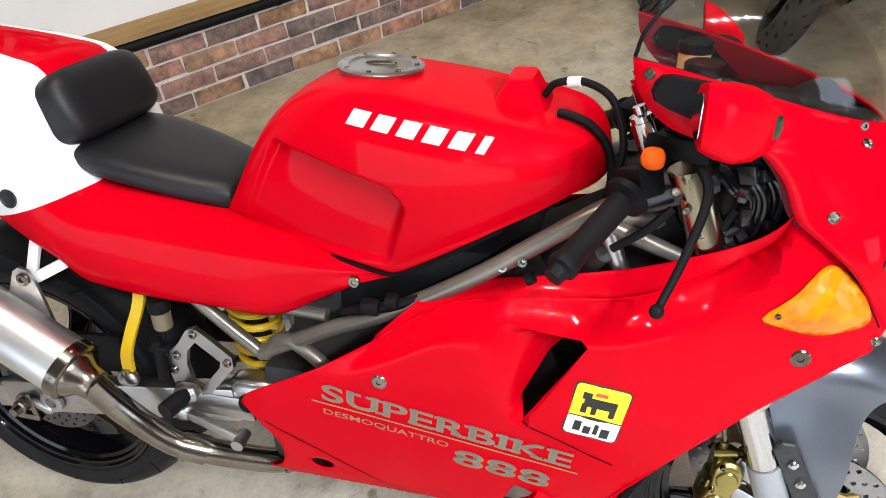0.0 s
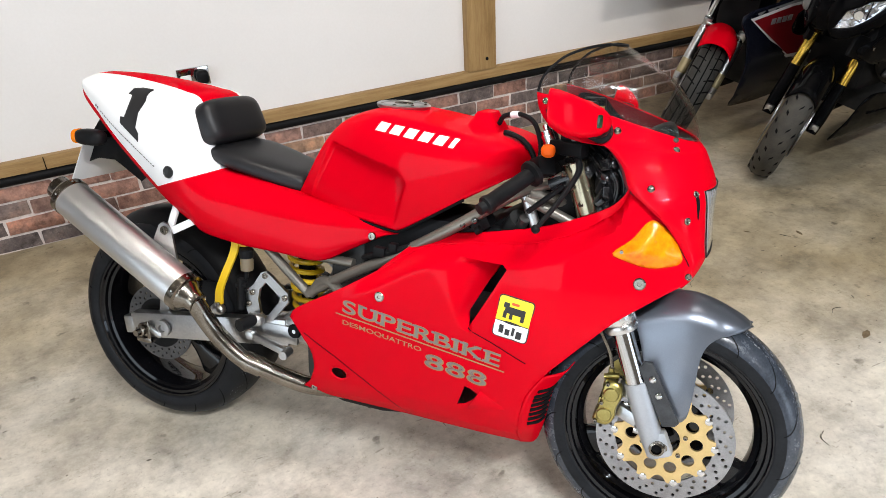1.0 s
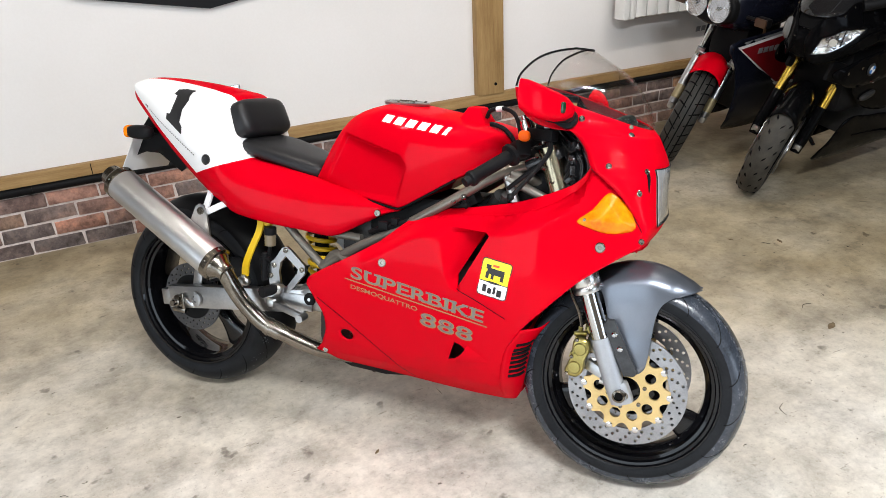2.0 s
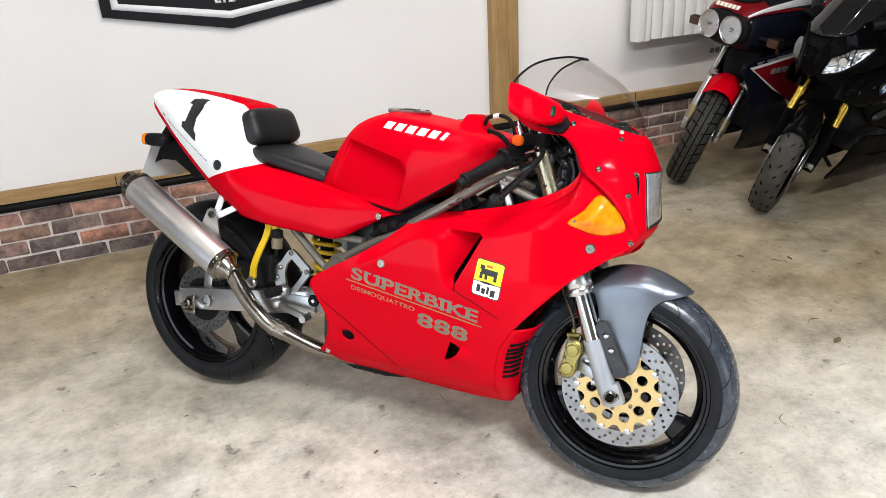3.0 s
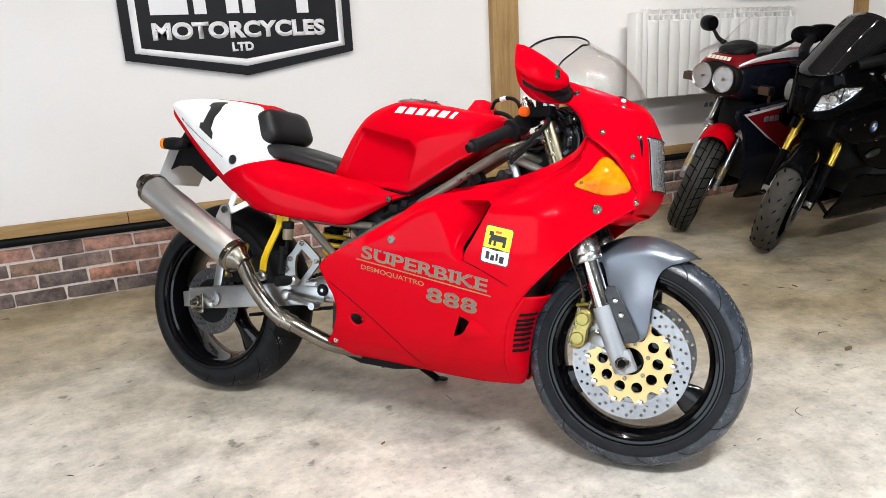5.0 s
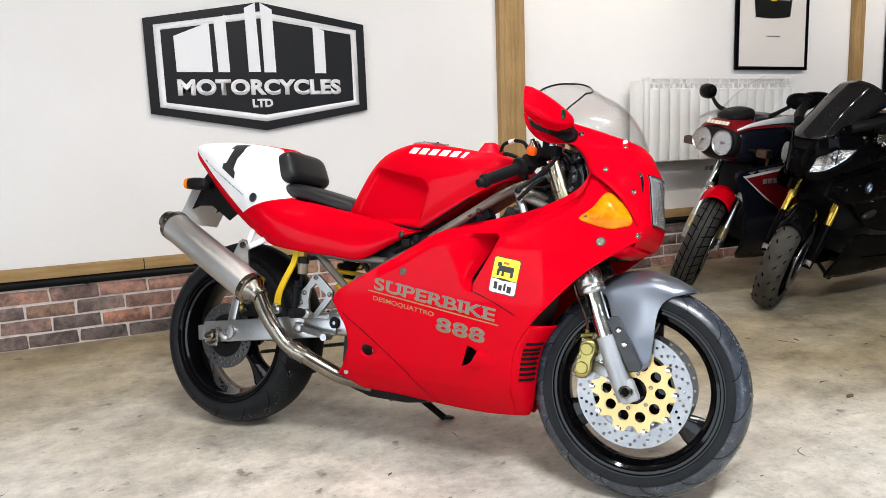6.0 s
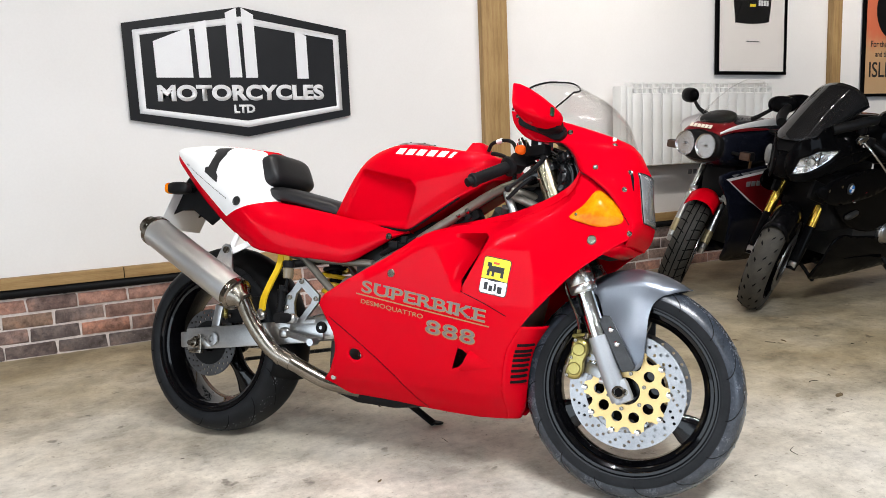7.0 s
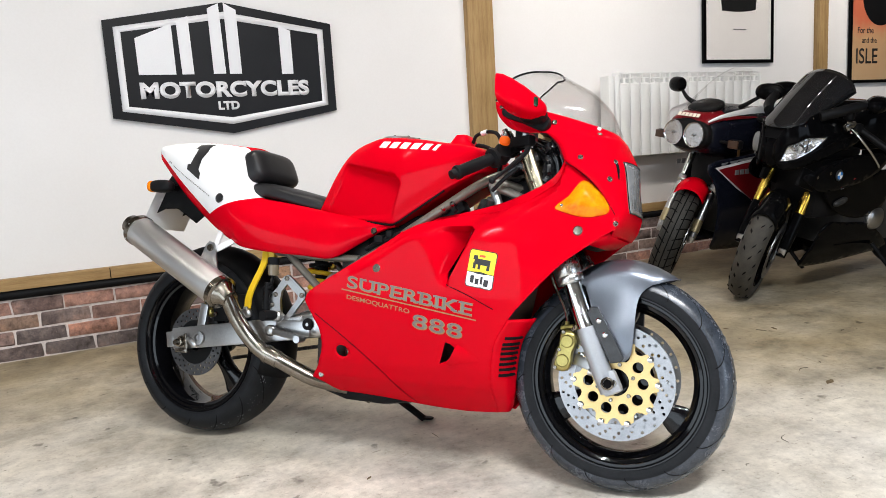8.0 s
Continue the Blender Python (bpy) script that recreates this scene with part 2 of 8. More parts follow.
def concrete():
    m = material("stained_concrete", (0.42, 0.4, 0.36), 0.5, spec=0.3)
    v = coords(m)
    cloud, blot, speck = noise_of(m, v, 0.8, 5.0, 0.6), noise_of(m, v, 4.6, 10.0, 0.76), noise_of(m, v, 46.0, 8.0, 0.78)
    patch = noise_of(m, coords(m, (1.0, 1.25, 1.0)), 1.9, 9.0, 0.72)
    spot = noise_of(m, v, 9.0, 4.0, 0.55)
    chip = noise_of(m, coords(m, (1.0, 1.7, 1.0)), 27.0, 2.0, 0.5)
    # far tone also darkened, near tone lifted: falloff of light put into the colour
    warm_dim = ramp(m, cloud, [(0.36, (0.33, 0.265, 0.165)), (0.5, (0.42, 0.355, 0.245)), (0.64, (0.51, 0.455, 0.36))])
    dusty_lit = ramp(m, cloud, [(0.36, (0.54, 0.512, 0.482)), (0.5, (0.62, 0.597, 0.575)), (0.64, (0.69, 0.675, 0.665))])
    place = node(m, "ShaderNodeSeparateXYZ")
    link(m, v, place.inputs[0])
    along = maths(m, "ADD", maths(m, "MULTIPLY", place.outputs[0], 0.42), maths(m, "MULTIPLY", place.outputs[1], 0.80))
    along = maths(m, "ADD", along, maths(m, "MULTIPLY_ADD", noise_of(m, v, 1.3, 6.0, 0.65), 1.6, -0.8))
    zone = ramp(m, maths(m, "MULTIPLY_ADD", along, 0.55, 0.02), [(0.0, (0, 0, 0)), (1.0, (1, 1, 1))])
    base = mix(m, "MIX", zone, dusty_lit, warm_dim)
    grey = ramp(m, blot, [(0.36, (0.46, 0.45, 0.43)), (0.5, (0.97, 0.96, 0.94)), (0.61, (1.32, 1.32, 1.30))])
    c = mix(m, "MULTIPLY", 0.52, base, grey)
    mottle = noise_of(m, v, 13.0, 9.0, 0.8)
    c = mix(m, "MULTIPLY", 0.6, c, ramp(m, mottle, [(0.34, (0.60, 0.58, 0.56)), (0.47, (0.98, 0.98, 0.98)), (0.62, (1.16, 1.16, 1.15))]))
    # short scuffs and scratches in two directions
    for turn, size, cut in ((0.5, 9.0, 0.735), (2.2, 12.0, 0.745), (1.2, 7.0, 0.74)):
        way = node(m, "ShaderNodeMapping", Rotation=(0, 0, turn), Scale=(1.0, 7.0, 1.0))
        link(m, v, way.inputs["Vector"])
        mark = noise_of(m, way.outputs["Vector"], size, 3.0, 0.6)
        c = mix(m, "MULTIPLY", 0.75, c, ramp(m, mark, [(cut - 0.035, (1, 1, 1)), (cut, (0.45, 0.43, 0.41)), (1.0, (0.35, 0.33, 0.31))]))
    stain = ramp(m, patch, [(0.33, (0.34, 0.335, 0.33)), (0.41, (0.74, 0.735, 0.73)), (0.49, (1, 1, 1))])
    c = mix(m, "MULTIPLY", 0.62, c, stain)
    dots = ramp(m, spot, [(0.295, (0.36, 0.345, 0.33)), (0.345, (1, 1, 1)), (1.0, (1, 1, 1))])
    c = mix(m, "MULTIPLY", 0.8, c, dots)
    chips = ramp(m, chip, [(0.235, (0.20, 0.18, 0.16)), (0.262, (1, 1, 1)), (0.80, (1, 1, 1)), (0.83, (1.35, 1.35, 1.33))])
    c = mix(m, "MULTIPLY", 0.9, c, chips)
    fleck = ramp(m, speck, [(0.33, (0.50, 0.48, 0.45)), (0.43, (0.97, 0.97, 0.97)), (0.6, (1.0, 1.0, 1.0)), (0.74, (1.14, 1.14, 1.14))])
    c = mix(m, "MULTIPLY", 0.8, c, fleck)
    shade(m, "Base Color", c)
    shade(m, "Roughness", maths(m, "MULTIPLY_ADD", blot, 0.5, 0.22))
    bump(m, maths(m, "ADD", maths(m, "MULTIPLY", blot, 0.5), maths(m, "MULTIPLY", speck, 0.4)), 0.18, 0.004)
    return m


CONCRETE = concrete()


def brickwork():
    m = material("weathered_brick", (0.3, 0.13, 0.08), 0.85, spec=0.2)
    info = node(m, "ShaderNodeObjectInfo")
    shift = node(m, "ShaderNodeVectorMath")
    shift.operation = "ADD"
    many = maths(m, "MULTIPLY", info.outputs["Random"], 37.0)
    link(m, coords(m), shift.inputs[0])
    link(m, many, shift.inputs[1])
    v = shift.outputs[0]
    per = ramp(m, info.outputs["Random"], [(0.0, (0.135, 0.115, 0.112)), (0.22, (0.215, 0.162, 0.148)), (0.42, (0.33, 0.195, 0.16)), (0.58, (0.41, 0.222, 0.17)), (0.78, (0.18, 0.145, 0.14)), (1.0, (0.45, 0.27, 0.165))])
    big, g, fine = noise_of(m, v, 7.0, 5.0, 0.65), noise_of(m, v, 26.0, 7.0, 0.75), noise_of(m, v, 120.0, 5.0, 0.75)
    c = mix(m, "MULTIPLY", 0.85, per, ramp(m, big, [(0.36, (0.50, 0.48, 0.49)), (0.52, (1.0, 1.0, 1.0)), (0.66, (1.55, 1.35, 1.2))]))
    c = mix(m, "MULTIPLY", 0.85, c, ramp(m, g, [(0.33, (0.45, 0.43, 0.42)), (0.5, (1, 1, 1)), (0.68, (1.5, 1.42, 1.35))]))
    bloom = ramp(m, g, [(0.60, (0, 0, 0)), (0.70, (1, 1, 1))])
    c = mix(m, "MIX", maths(m, "MULTIPLY", bloom, 0.38), c, (0.42, 0.36, 0.32))
    c = mix(m, "MIX", maths(m, "MULTIPLY", maths(m, "GREATER_THAN", fine, 0.64), 0.35), c, (0.45, 0.37, 0.31))
    shade(m, "Base Color", c)
    bump(m, maths(m, "ADD", maths(m, "ADD", g, maths(m, "MULTIPLY", fine, 0.6)), big), 0.8, 0.006)
    return m


BRICK = brickwork()
MORTAR = worn(material("lime_mortar", (0.55, 0.46, 0.4), 0.9), (0.50, 0.42, 0.39), (0.78, 0.71, 0.68), 22.0, 0.85, 0.95, 120.0, 0.4, 0.003)
RAD_WHITE = worn(material("radiator_enamel", (0.8, 0.8, 0.79), 0.35), (0.76, 0.76, 0.75), (0.82, 0.82, 0.81), 5.0, 0.3, 0.4, 90.0, 0.0)
SIGN_BLACK = worn(material("sign_black_board", (0.02, 0.02, 0.022), 0.4, spec=0.15), (0.008, 0.008, 0.0095), (0.014, 0.014, 0.016), 3.0, 0.35, 0.45, 200.0, 0.0)
SIGN_WHITE = worn(material("sign_white_vinyl", (0.78, 0.78, 0.8), 0.35), (0.72, 0.72, 0.75), (0.8, 0.8, 0.82), 3.0, 0.3, 0.4, 200.0, 0.0)
PAPER = worn(material("poster_paper", (0.80, 0.76, 0.73), 0.6), (0.78, 0.74, 0.71), (0.84, 0.80, 0.77), 3.0, 0.55, 0.7, 90.0, 0.0)
LAMP_GLOW = bpy.data.materials.new("lamp_tube_glow")
LAMP_GLOW.use_nodes = True
LAMP_GLOW.node_tree.nodes["Principled BSDF"].inputs["Emission Color"].default_value = (1.0, 0.95, 0.86, 1)
LAMP_GLOW.node_tree.nodes["Principled BSDF"].inputs["Emission Strength"].default_value = 70.0


# ---- mesh helpers ----
def V(*p):
    return Vector(p)


def curve_through(points, n=5, closed=False):
    """Points on a smooth curve through the given ones."""
    p = [Vector(q) for q in points]
    k = len(p)
    out = []
    for i in range(k if closed else k - 1):
        a = p[(i - 1) % k] if closed or i else p[0] * 2 - p[1]
        b, c = p[i], p[(i + 1) % k]
        d = p[(i + 2) % k] if closed or i + 2 < k else p[-1] * 2 - p[-2]
        for j in range(n):
            t = j / n
            out.append(0.5 * (2 * b + (c - a) * t + (2 * a - 5 * b + 4 * c - d) * t * t + (3 * b - a - 3 * c + d) * t ** 3))
    if not closed:
        out.append(p[-1])
    return out


def lerp_table(x, xs, ys):
    return float(np.interp(x, xs, ys))


def smooth(t):
    t = min(1.0, max(0.0, t))
    return t * t * (3 - 2 * t)


def joined(*shapes):
    verts, faces = [], []
    for v, f in shapes:
        k = len(verts)
        verts += v
        faces += [tuple(i + k for i in q) for q in f]
    return verts, faces


def moved(shape, m):
    return [m @ Vector(v) for v in shape[0]], shape[1]


def mirrored(shape):
    return [Vector((v[0], -v[1], v[2])) for v in shape[0]], [tuple(reversed(f)) for f in shape[1]]


def loft(rings, closed=True, caps=True):
    n = len(rings[0])
    verts = [Vector(p) for r in rings for p in r]
    faces = []
    for i in range(len(rings) - 1):
        for j in range(n if closed else n - 1):
            a, b = i * n + j, i * n + (j + 1) % n
            faces.append((a, b, b + n, a + n))
    if caps and closed:
        faces.append(tuple(range(n - 1, -1, -1)))
        faces.append(tuple(range((len(rings) - 1) * n, len(rings) * n)))
    return verts, faces


def frame_of(axis):
    w = Vector(axis).normalized()
    u = w.cross(Vector((0, 0, 1)) if abs(w.z) < 0.9 else Vector((1, 0, 0))).normalized()
    return u, w.cross(u), w


def ring(c, axis, r, n=16, squash=1.0):
    u, v, _ = frame_of(axis)
    return [Vector(c) + r * (math.cos(2 * math.pi * i / n) * u + squash * math.sin(2 * math.pi * i / n) * v) for i in range(n)]


def tube(points, r, n=10, fine=6, straight=False):
    """A pipe along a curve; r is one radius or one for each point."""
    p = [Vector(q) for q in points]
    radii = list(r) if isinstance(r, (list, tuple)) else [r] * len(p)
    if not straight and len(p) > 2:
        q = curve_through(p, fine)
        radii = [radii[min(i // fine, len(p) - 1)] + (radii[min(i // fine + 1, len(p) - 1)] - radii[min(i // fine, len(p) - 1)]) * (i % fine) / fine for i in range(len(q))]
        p = q
    rings, u = [], None
    for i, c in enumerate(p):
        w = (p[min(i + 1, len(p) - 1)] - p[max(i - 1, 0)]).normalized()
        u = frame_of(w)[0] if u is None else (u - w * u.dot(w)).normalized()
        v = w.cross(u)
        rings.append([c + radii[i] * (math.cos(2 * math.pi * k / n) * u + math.sin(2 * math.pi * k / n) * v) for k in range(n)])
    return loft(rings)


def rod(a, b, r, n=14, r2=None):
    return tube([a, b], [r, r if r2 is None else r2], n)


def lathe(profile, centre, axis, n=32, closed_profile=False):
    """profile: (radius, distance along the axis)."""
    u, v, w = frame_of(axis)
    rings = [[Vector(centre) + h * w + r * (math.cos(2 * math.pi * i / n) * u + math.sin(2 * math.pi * i / n) * v) for i in range(n)] for r, h in profile]
    if closed_profile:
        rings.append(rings[0])
    return loft(rings, caps=not closed_profile)


def block(size, bevel=0.004, m=None, segments=2):
    bm = bmesh.new()
    bmesh.ops.create_cube(bm, size=1.0)
    bmesh.ops.scale(bm, vec=size, verts=bm.verts)
    if bevel:
        bmesh.ops.bevel(bm, geom=bm.edges[:], offset=min(bevel, min(size) * 0.45), segments=segments, affect="EDGES", profile=0.6)
    bm.verts.index_update()
    shape = [v.co.copy() for v in bm.verts], [tuple(v.index for v in f.verts) for f in bm.faces]
    bm.free()
    return moved(shape, m) if m else shape


def bar(a, b, wide, thick, up=(0, 1, 0), bevel=0.004):
    """A beam from a to b: wide across up, thick along up."""
    a, b = Vector(a), Vector(b)
    x = (b - a).normalized()
    y = (Vector(up) - x * x.dot(Vector(up))).normalized()
    m = Matrix((x, y, x.cross(y))).transposed().to_4x4()
    m.translation = (a + b) / 2
    return block(((b - a).length, thick, wide), bevel, m)


def egg(c, size, m=None, power=2.4, n=20, k=12):
    """A rounded solid between a ball and a box."""
    def sp(t, e):
        return math.copysign(abs(t) ** e, t)
    e = 2 / power
    rings = []
    for i in range(k + 1):
        a = -math.pi / 2 + math.pi * min(max(i / k, 0.001), 0.999)
        rings.append([Vector((size[0] / 2 * sp(math.cos(a), e) * sp(math.cos(2 * math.pi * j / n), e), size[1] / 2 * sp(math.cos(a), e) * sp(math.sin(2 * math.pi * j / n), e), size[2] / 2 * sp(math.sin(a), e))) for j in range(n)])
    shape = loft(rings)
    t = Matrix.Translation(c) @ (m if m else Matrix())
    return moved(shape, t)


def inside(x, y, poly):
    hit = False
    for (x0, y0), (x1, y1) in zip(poly, poly[1:] + poly[:1]):
        if (y0 > y) != (y1 > y) and x < (x1 - x0) * (y - y0) / (y1 - y0) + x0:
            hit = not hit
    return hit


def sheet(outline, depth, step=0.02, holes=(), creases=()):
    """A skin over an outline in x and z; depth(x, z) gives its y."""
    loops = [list(outline)] + [list(h) for h in holes]
    pts, edges = [], []
    for lp in loops:
        k = len(pts)
        pts += [Vector((a, b)) for a, b in lp]
        edges += [(k + i, k + (i + 1) % len(lp)) for i in range(len(lp))]
    for line in creases:
        k = len(pts)
        pts += [Vector(q) for q in line]
        edges += [(k + i, k + i + 1) for i in range(len(line) - 1)]
    rim = list(pts)
    xs, zs = [p[0] for p in outline], [p[1] for p in outline]
    x = min(xs) + step / 2
    row = 0
    while x < max(xs):
        z = min(zs) + step * (0.25 if row % 2 else 0.75)
        while z < max(zs):
            if inside(x, z, loops[0]) and not any(inside(x, z, h) for h in loops[1:]):
                if min((Vector((x, z)) - q).length for q in rim) > step * 0.4:
                    pts.append(Vector((x, z)))
            z += step
        x += step * 0.87
        row += 1
    v, _, f, *_ = mathutils.geometry.delaunay_2d_cdt(pts, edges, [], 0, 1e-6)
    faces = []
    for t in f:
        cx, cz = sum(v[i].x for i in t) / 3, sum(v[i].y for i in t) / 3
        if inside(cx, cz, loops[0]) and not any(inside(cx, cz, h) for h in loops[1:]):
            faces.append(tuple(t))
    return [Vector((p.x, depth(p.x, p.y), p.y)) for p in v], faces


def make_mesh(name, shape, mat, sharp=35):
    me = bpy.data.meshes.new(name)
    me.from_pydata([tuple(v) for v in shape[0]], [], shape[1])
    me.polygons.foreach_set("use_smooth", [True] * len(me.polygons))
    me.update()
    me.set_sharp_from_angle(angle=radians(sharp))
    me.materials.append(mat)
    return me


def part(name, shape, mat, parent, label="", thick=0.0, sharp=35):
    """One mesh object under a thing or under a part."""
    ob = new(name, make_mesh(name, shape, mat, sharp))
    ob.parent = parent
    if label:
        tagged(ob, label)
    if thick:
        s = ob.modifiers.new("thickness", "SOLIDIFY")
        s.thickness, s.offset = abs(thick), (1.0 if thick < 0 else -1.0)
    return ob


def thing(name, label, category, m=None, group="", kind=""):
    ob = new(name)
    ob.empty_display_size = 0.1
    if m:
        ob.matrix_world = m
    return tagged(ob, label, category, group, kind)


def solid(name, shape, mat, label="", category="", kind="", sharp=35, group=""):
    ob = new(name, make_mesh(name, shape, mat, sharp))
    return tagged(ob, label, category, group, kind)


def lettering(text, height, spacing=1.0, width=None, bold=0.012):
    """Flat letters in x and z from the built-in font: baseline at 0, the given height of capitals; width: stretched to it."""
    data = bpy.data.curves.new("letters", "FONT")
    data.body, data.space_character = text, spacing
    data.offset = bold
    ob = bpy.data.objects.new("letters", data)
    scene.collection.objects.link(ob)
    bpy.context.view_layer.update()
    got = ob.evaluated_get(bpy.context.evaluated_depsgraph_get())
    me = got.to_mesh()
    verts, faces = [Vector(v.co) for v in me.vertices], [tuple(p.vertices) for p in me.polygons]
    got.to_mesh_clear()
    bpy.data.objects.remove(ob)
    bpy.data.curves.remove(data)
    top, left, right = max(v.y for v in verts), min(v.x for v in verts), max(v.x for v in verts)
    k = height / top
    kx = width / (right - left) if width else k
    return [Vector(((v.x - left) * kx, 0, v.y * k)) for v in verts], faces


def slab(points, y0, y1):
    """A plate with an outline in x and z, from y0 to y1."""
    n = len(points)
    v = [Vector((a, y0, b)) for a, b in points] + [Vector((a, y1, b)) for a, b in points]
    return v, [tuple(range(n)), tuple(range(2 * n - 1, n - 1, -1))] + [(i + n, (i + 1) % n + n, (i + 1) % n, i) for i in range(n)]


# ---- the room ----
WALL_Y = 2.915
X0, X1, Y0 = -5.2, 9.5, -6.4
CEIL = 3.0
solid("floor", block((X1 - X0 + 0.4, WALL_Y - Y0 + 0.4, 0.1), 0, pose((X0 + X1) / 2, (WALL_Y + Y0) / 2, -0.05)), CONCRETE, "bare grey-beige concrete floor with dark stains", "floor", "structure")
solid("ceiling", block((X1 - X0 + 0.4, WALL_Y - Y0 + 0.4, 0.1), 0, pose((X0 + X1) / 2, (WALL_Y + Y0) / 2, CEIL + 0.05)), CEILING, "unseen ceiling, kept dark to cut bounced light", "ceiling", "structure")
solid("wall_north", block((X1 - X0, 0.15, CEIL - 0.38), 0, pose((X0 + X1) / 2, WALL_Y + 0.085, 0.38 + (CEIL - 0.38) / 2)), PLASTER, "white plastered wall panels above the brick plinth", "wall", "structure")
south = joined(
    block((1.6 - X0, 0.15, CEIL), 0, pose((1.6 + X0) / 2, Y0 - 0.075, CEIL / 2)),
    block((X1 - 4.8, 0.15, CEIL), 0, pose((X1 + 4.8) / 2, Y0 - 0.075, CEIL / 2)),
    block((3.2, 0.15, 0.15), 0, pose(3.2, Y0 - 0.075, 0.075)),
    block((3.2, 0.15, CEIL - 2.35), 0, pose(3.2, Y0 - 0.075, (CEIL + 2.35) / 2)))
solid("wall_south", south, UNSEEN_DARK, "unseen wall with a wide window, kept dark to cut reflections", "wall", "structure")
solid("wall_east", block((0.15, WALL_Y - Y0 + 0.3, CEIL), 0, pose(X1 + 0.075, (WALL_Y + Y0) / 2, CEIL / 2)), UNSEEN_DARK, "unseen wall, kept dark to cut reflections", "wall", "structure")
west = joined(
    block((0.15, WALL_Y - 0.7, CEIL), 0, pose(X0 - 0.075, (WALL_Y + 0.7) / 2, CEIL / 2)),
    block((0.15, 7.1, 0.4), 0, pose(X0 - 0.075, -2.85, CEIL - 0.2)))
solid("wall_west", west, UNSEEN_DARK, "unseen wall with a wide doorway, kept dark to cut reflections", "wall", "structure")


# ---- the red motorcycle ----
# Its own space: x forward from the rear axle, y to its left, z up from the ground.
BIKE = Matrix.Translation((0.018, 1.3955, 0.003)) @ Euler((0, 0, radians(-51.0))).to_matrix().to_4x4() @ Euler((radians(-12.5), 0, 0)).to_matrix().to_4x4()
bike = thing("sport_motorcycle", "red faired sport motorcycle with white racing tail on its side stand", "motorcycle", BIKE)
REAR_R, FRONT_R, BASE = 0.312, 0.294, 1.433
RAKE = radians(24.5)
STEER_AXIS = Vector((-math.sin(RAKE), 0, math.cos(RAKE)))
AXLE_F = Vector((BASE, 0, 0.294))
STEER = Matrix.Translation(AXLE_F) @ Matrix.Rotation(radians(2.0), 4, STEER_AXIS) @ Matrix.Translation(-AXLE_F)


def tyre_shape(c, radius, half, high, n=72):
    """A tyre round the y axis."""
    prof = []
    for i in range(25):
        a = -0.60 * math.pi + 1.2 * math.pi * i / 24
        prof.append((radius - high + high * math.cos(a) * (1.0 if abs(a) < math.pi / 2 else 1.25), half * math.copysign(abs(math.sin(a)) ** 0.85, a)))
    prof.append((radius - high * 1.75, half * 0.72))
    prof.append((radius - high * 1.75, -half * 0.72))
    u, v = Vector((1, 0, 0)), Vector((0, 0, 1))
    rings = [[Vector(c) + Vector((0, h, 0)) + r * (math.cos(2 * math.pi * i / n) * u + math.sin(2 * math.pi * i / n) * v) for i in range(n)] for r, h in prof]
    rings.append(rings[0])
    return loft(rings, caps=False)


def tread_band(c, radius, half, high, n=72):
    """The running surface of a tyre, just over its carcass."""
    rings = []
    for i in range(17):
        a = -0.46 * math.pi + 0.92 * math.pi * i / 16
        r, h = radius - high + high * math.cos(a) + 0.0006, half * math.copysign(abs(math.sin(a)) ** 0.85, a) * 1.004
        rings.append([Vector(c) + Vector((r * math.cos(2 * math.pi * k / n), h, r * math.sin(2 * math.pi * k / n))) for k in range(n)])
    return loft(rings, caps=False)


def tread_grooves(c, radius, half, high, count, sweep=0.20, wide=0.006):
    """Curved grooves that run over the shoulders, as thin dark inlays."""
    shapes = []
    for k in range(count):
        for sgn in (1, -1):
            a0 = 2 * math.pi * (k + (0.5 if sgn < 0 else 0)) / count
            left, right = [], []
            for i in range(9):
                t = i / 8
                s = 0.12 + 0.92 * t
                h = half * math.copysign(min(1.0, abs(math.sin(s * math.pi / 2))) ** 0.85, sgn)
                r = radius - high + high * math.cos(min(s, 1.02) * math.pi / 2) + 0.0011
                a = a0 + sweep * (1 - (1 - t) ** 2.0)
                w = wide * (0.35 + 0.65 * math.sin(math.pi * (0.1 + 0.85 * t))) / radius
                left.append(Vector(c) + Vector((r * math.cos(a - w / 2), h * 1.006, r * math.sin(a - w / 2))))
                right.append(Vector(c) + Vector((r * math.cos(a + w / 2), h * 1.006, r * math.sin(a + w / 2))))
            shapes.append(([p for q in zip(left, right) for p in q], [(2 * i, 2 * i + 1, 2 * i + 3, 2 * i + 2) for i in range(8)]))
    return joined(*shapes)


def rim_shape(c, r_out, half):
    prof = [(r_out, half), (r_out - 0.003, half + 0.005), (r_out - 0.009, half + 0.005), (r_out - 0.012, half - 0.001), (r_out - 0.019, half - 0.002), (r_out - 0.022, half - 0.010), (r_out - 0.030, half - 0.013),
            (r_out - 0.034, half - 0.026), (r_out - 0.046, half * 0.35), (r_out - 0.048, 0)]
    prof = prof + [(r, -h) for r, h in reversed(prof[:-1])]
    inner = [(r + 0.008, h * 0.93) for r, h in reversed(prof)]
    inner = [(min(r, r_out - 0.001), h) for r, h in inner]
    return lathe(prof + inner, c, (0, 1, 0), 64, True)


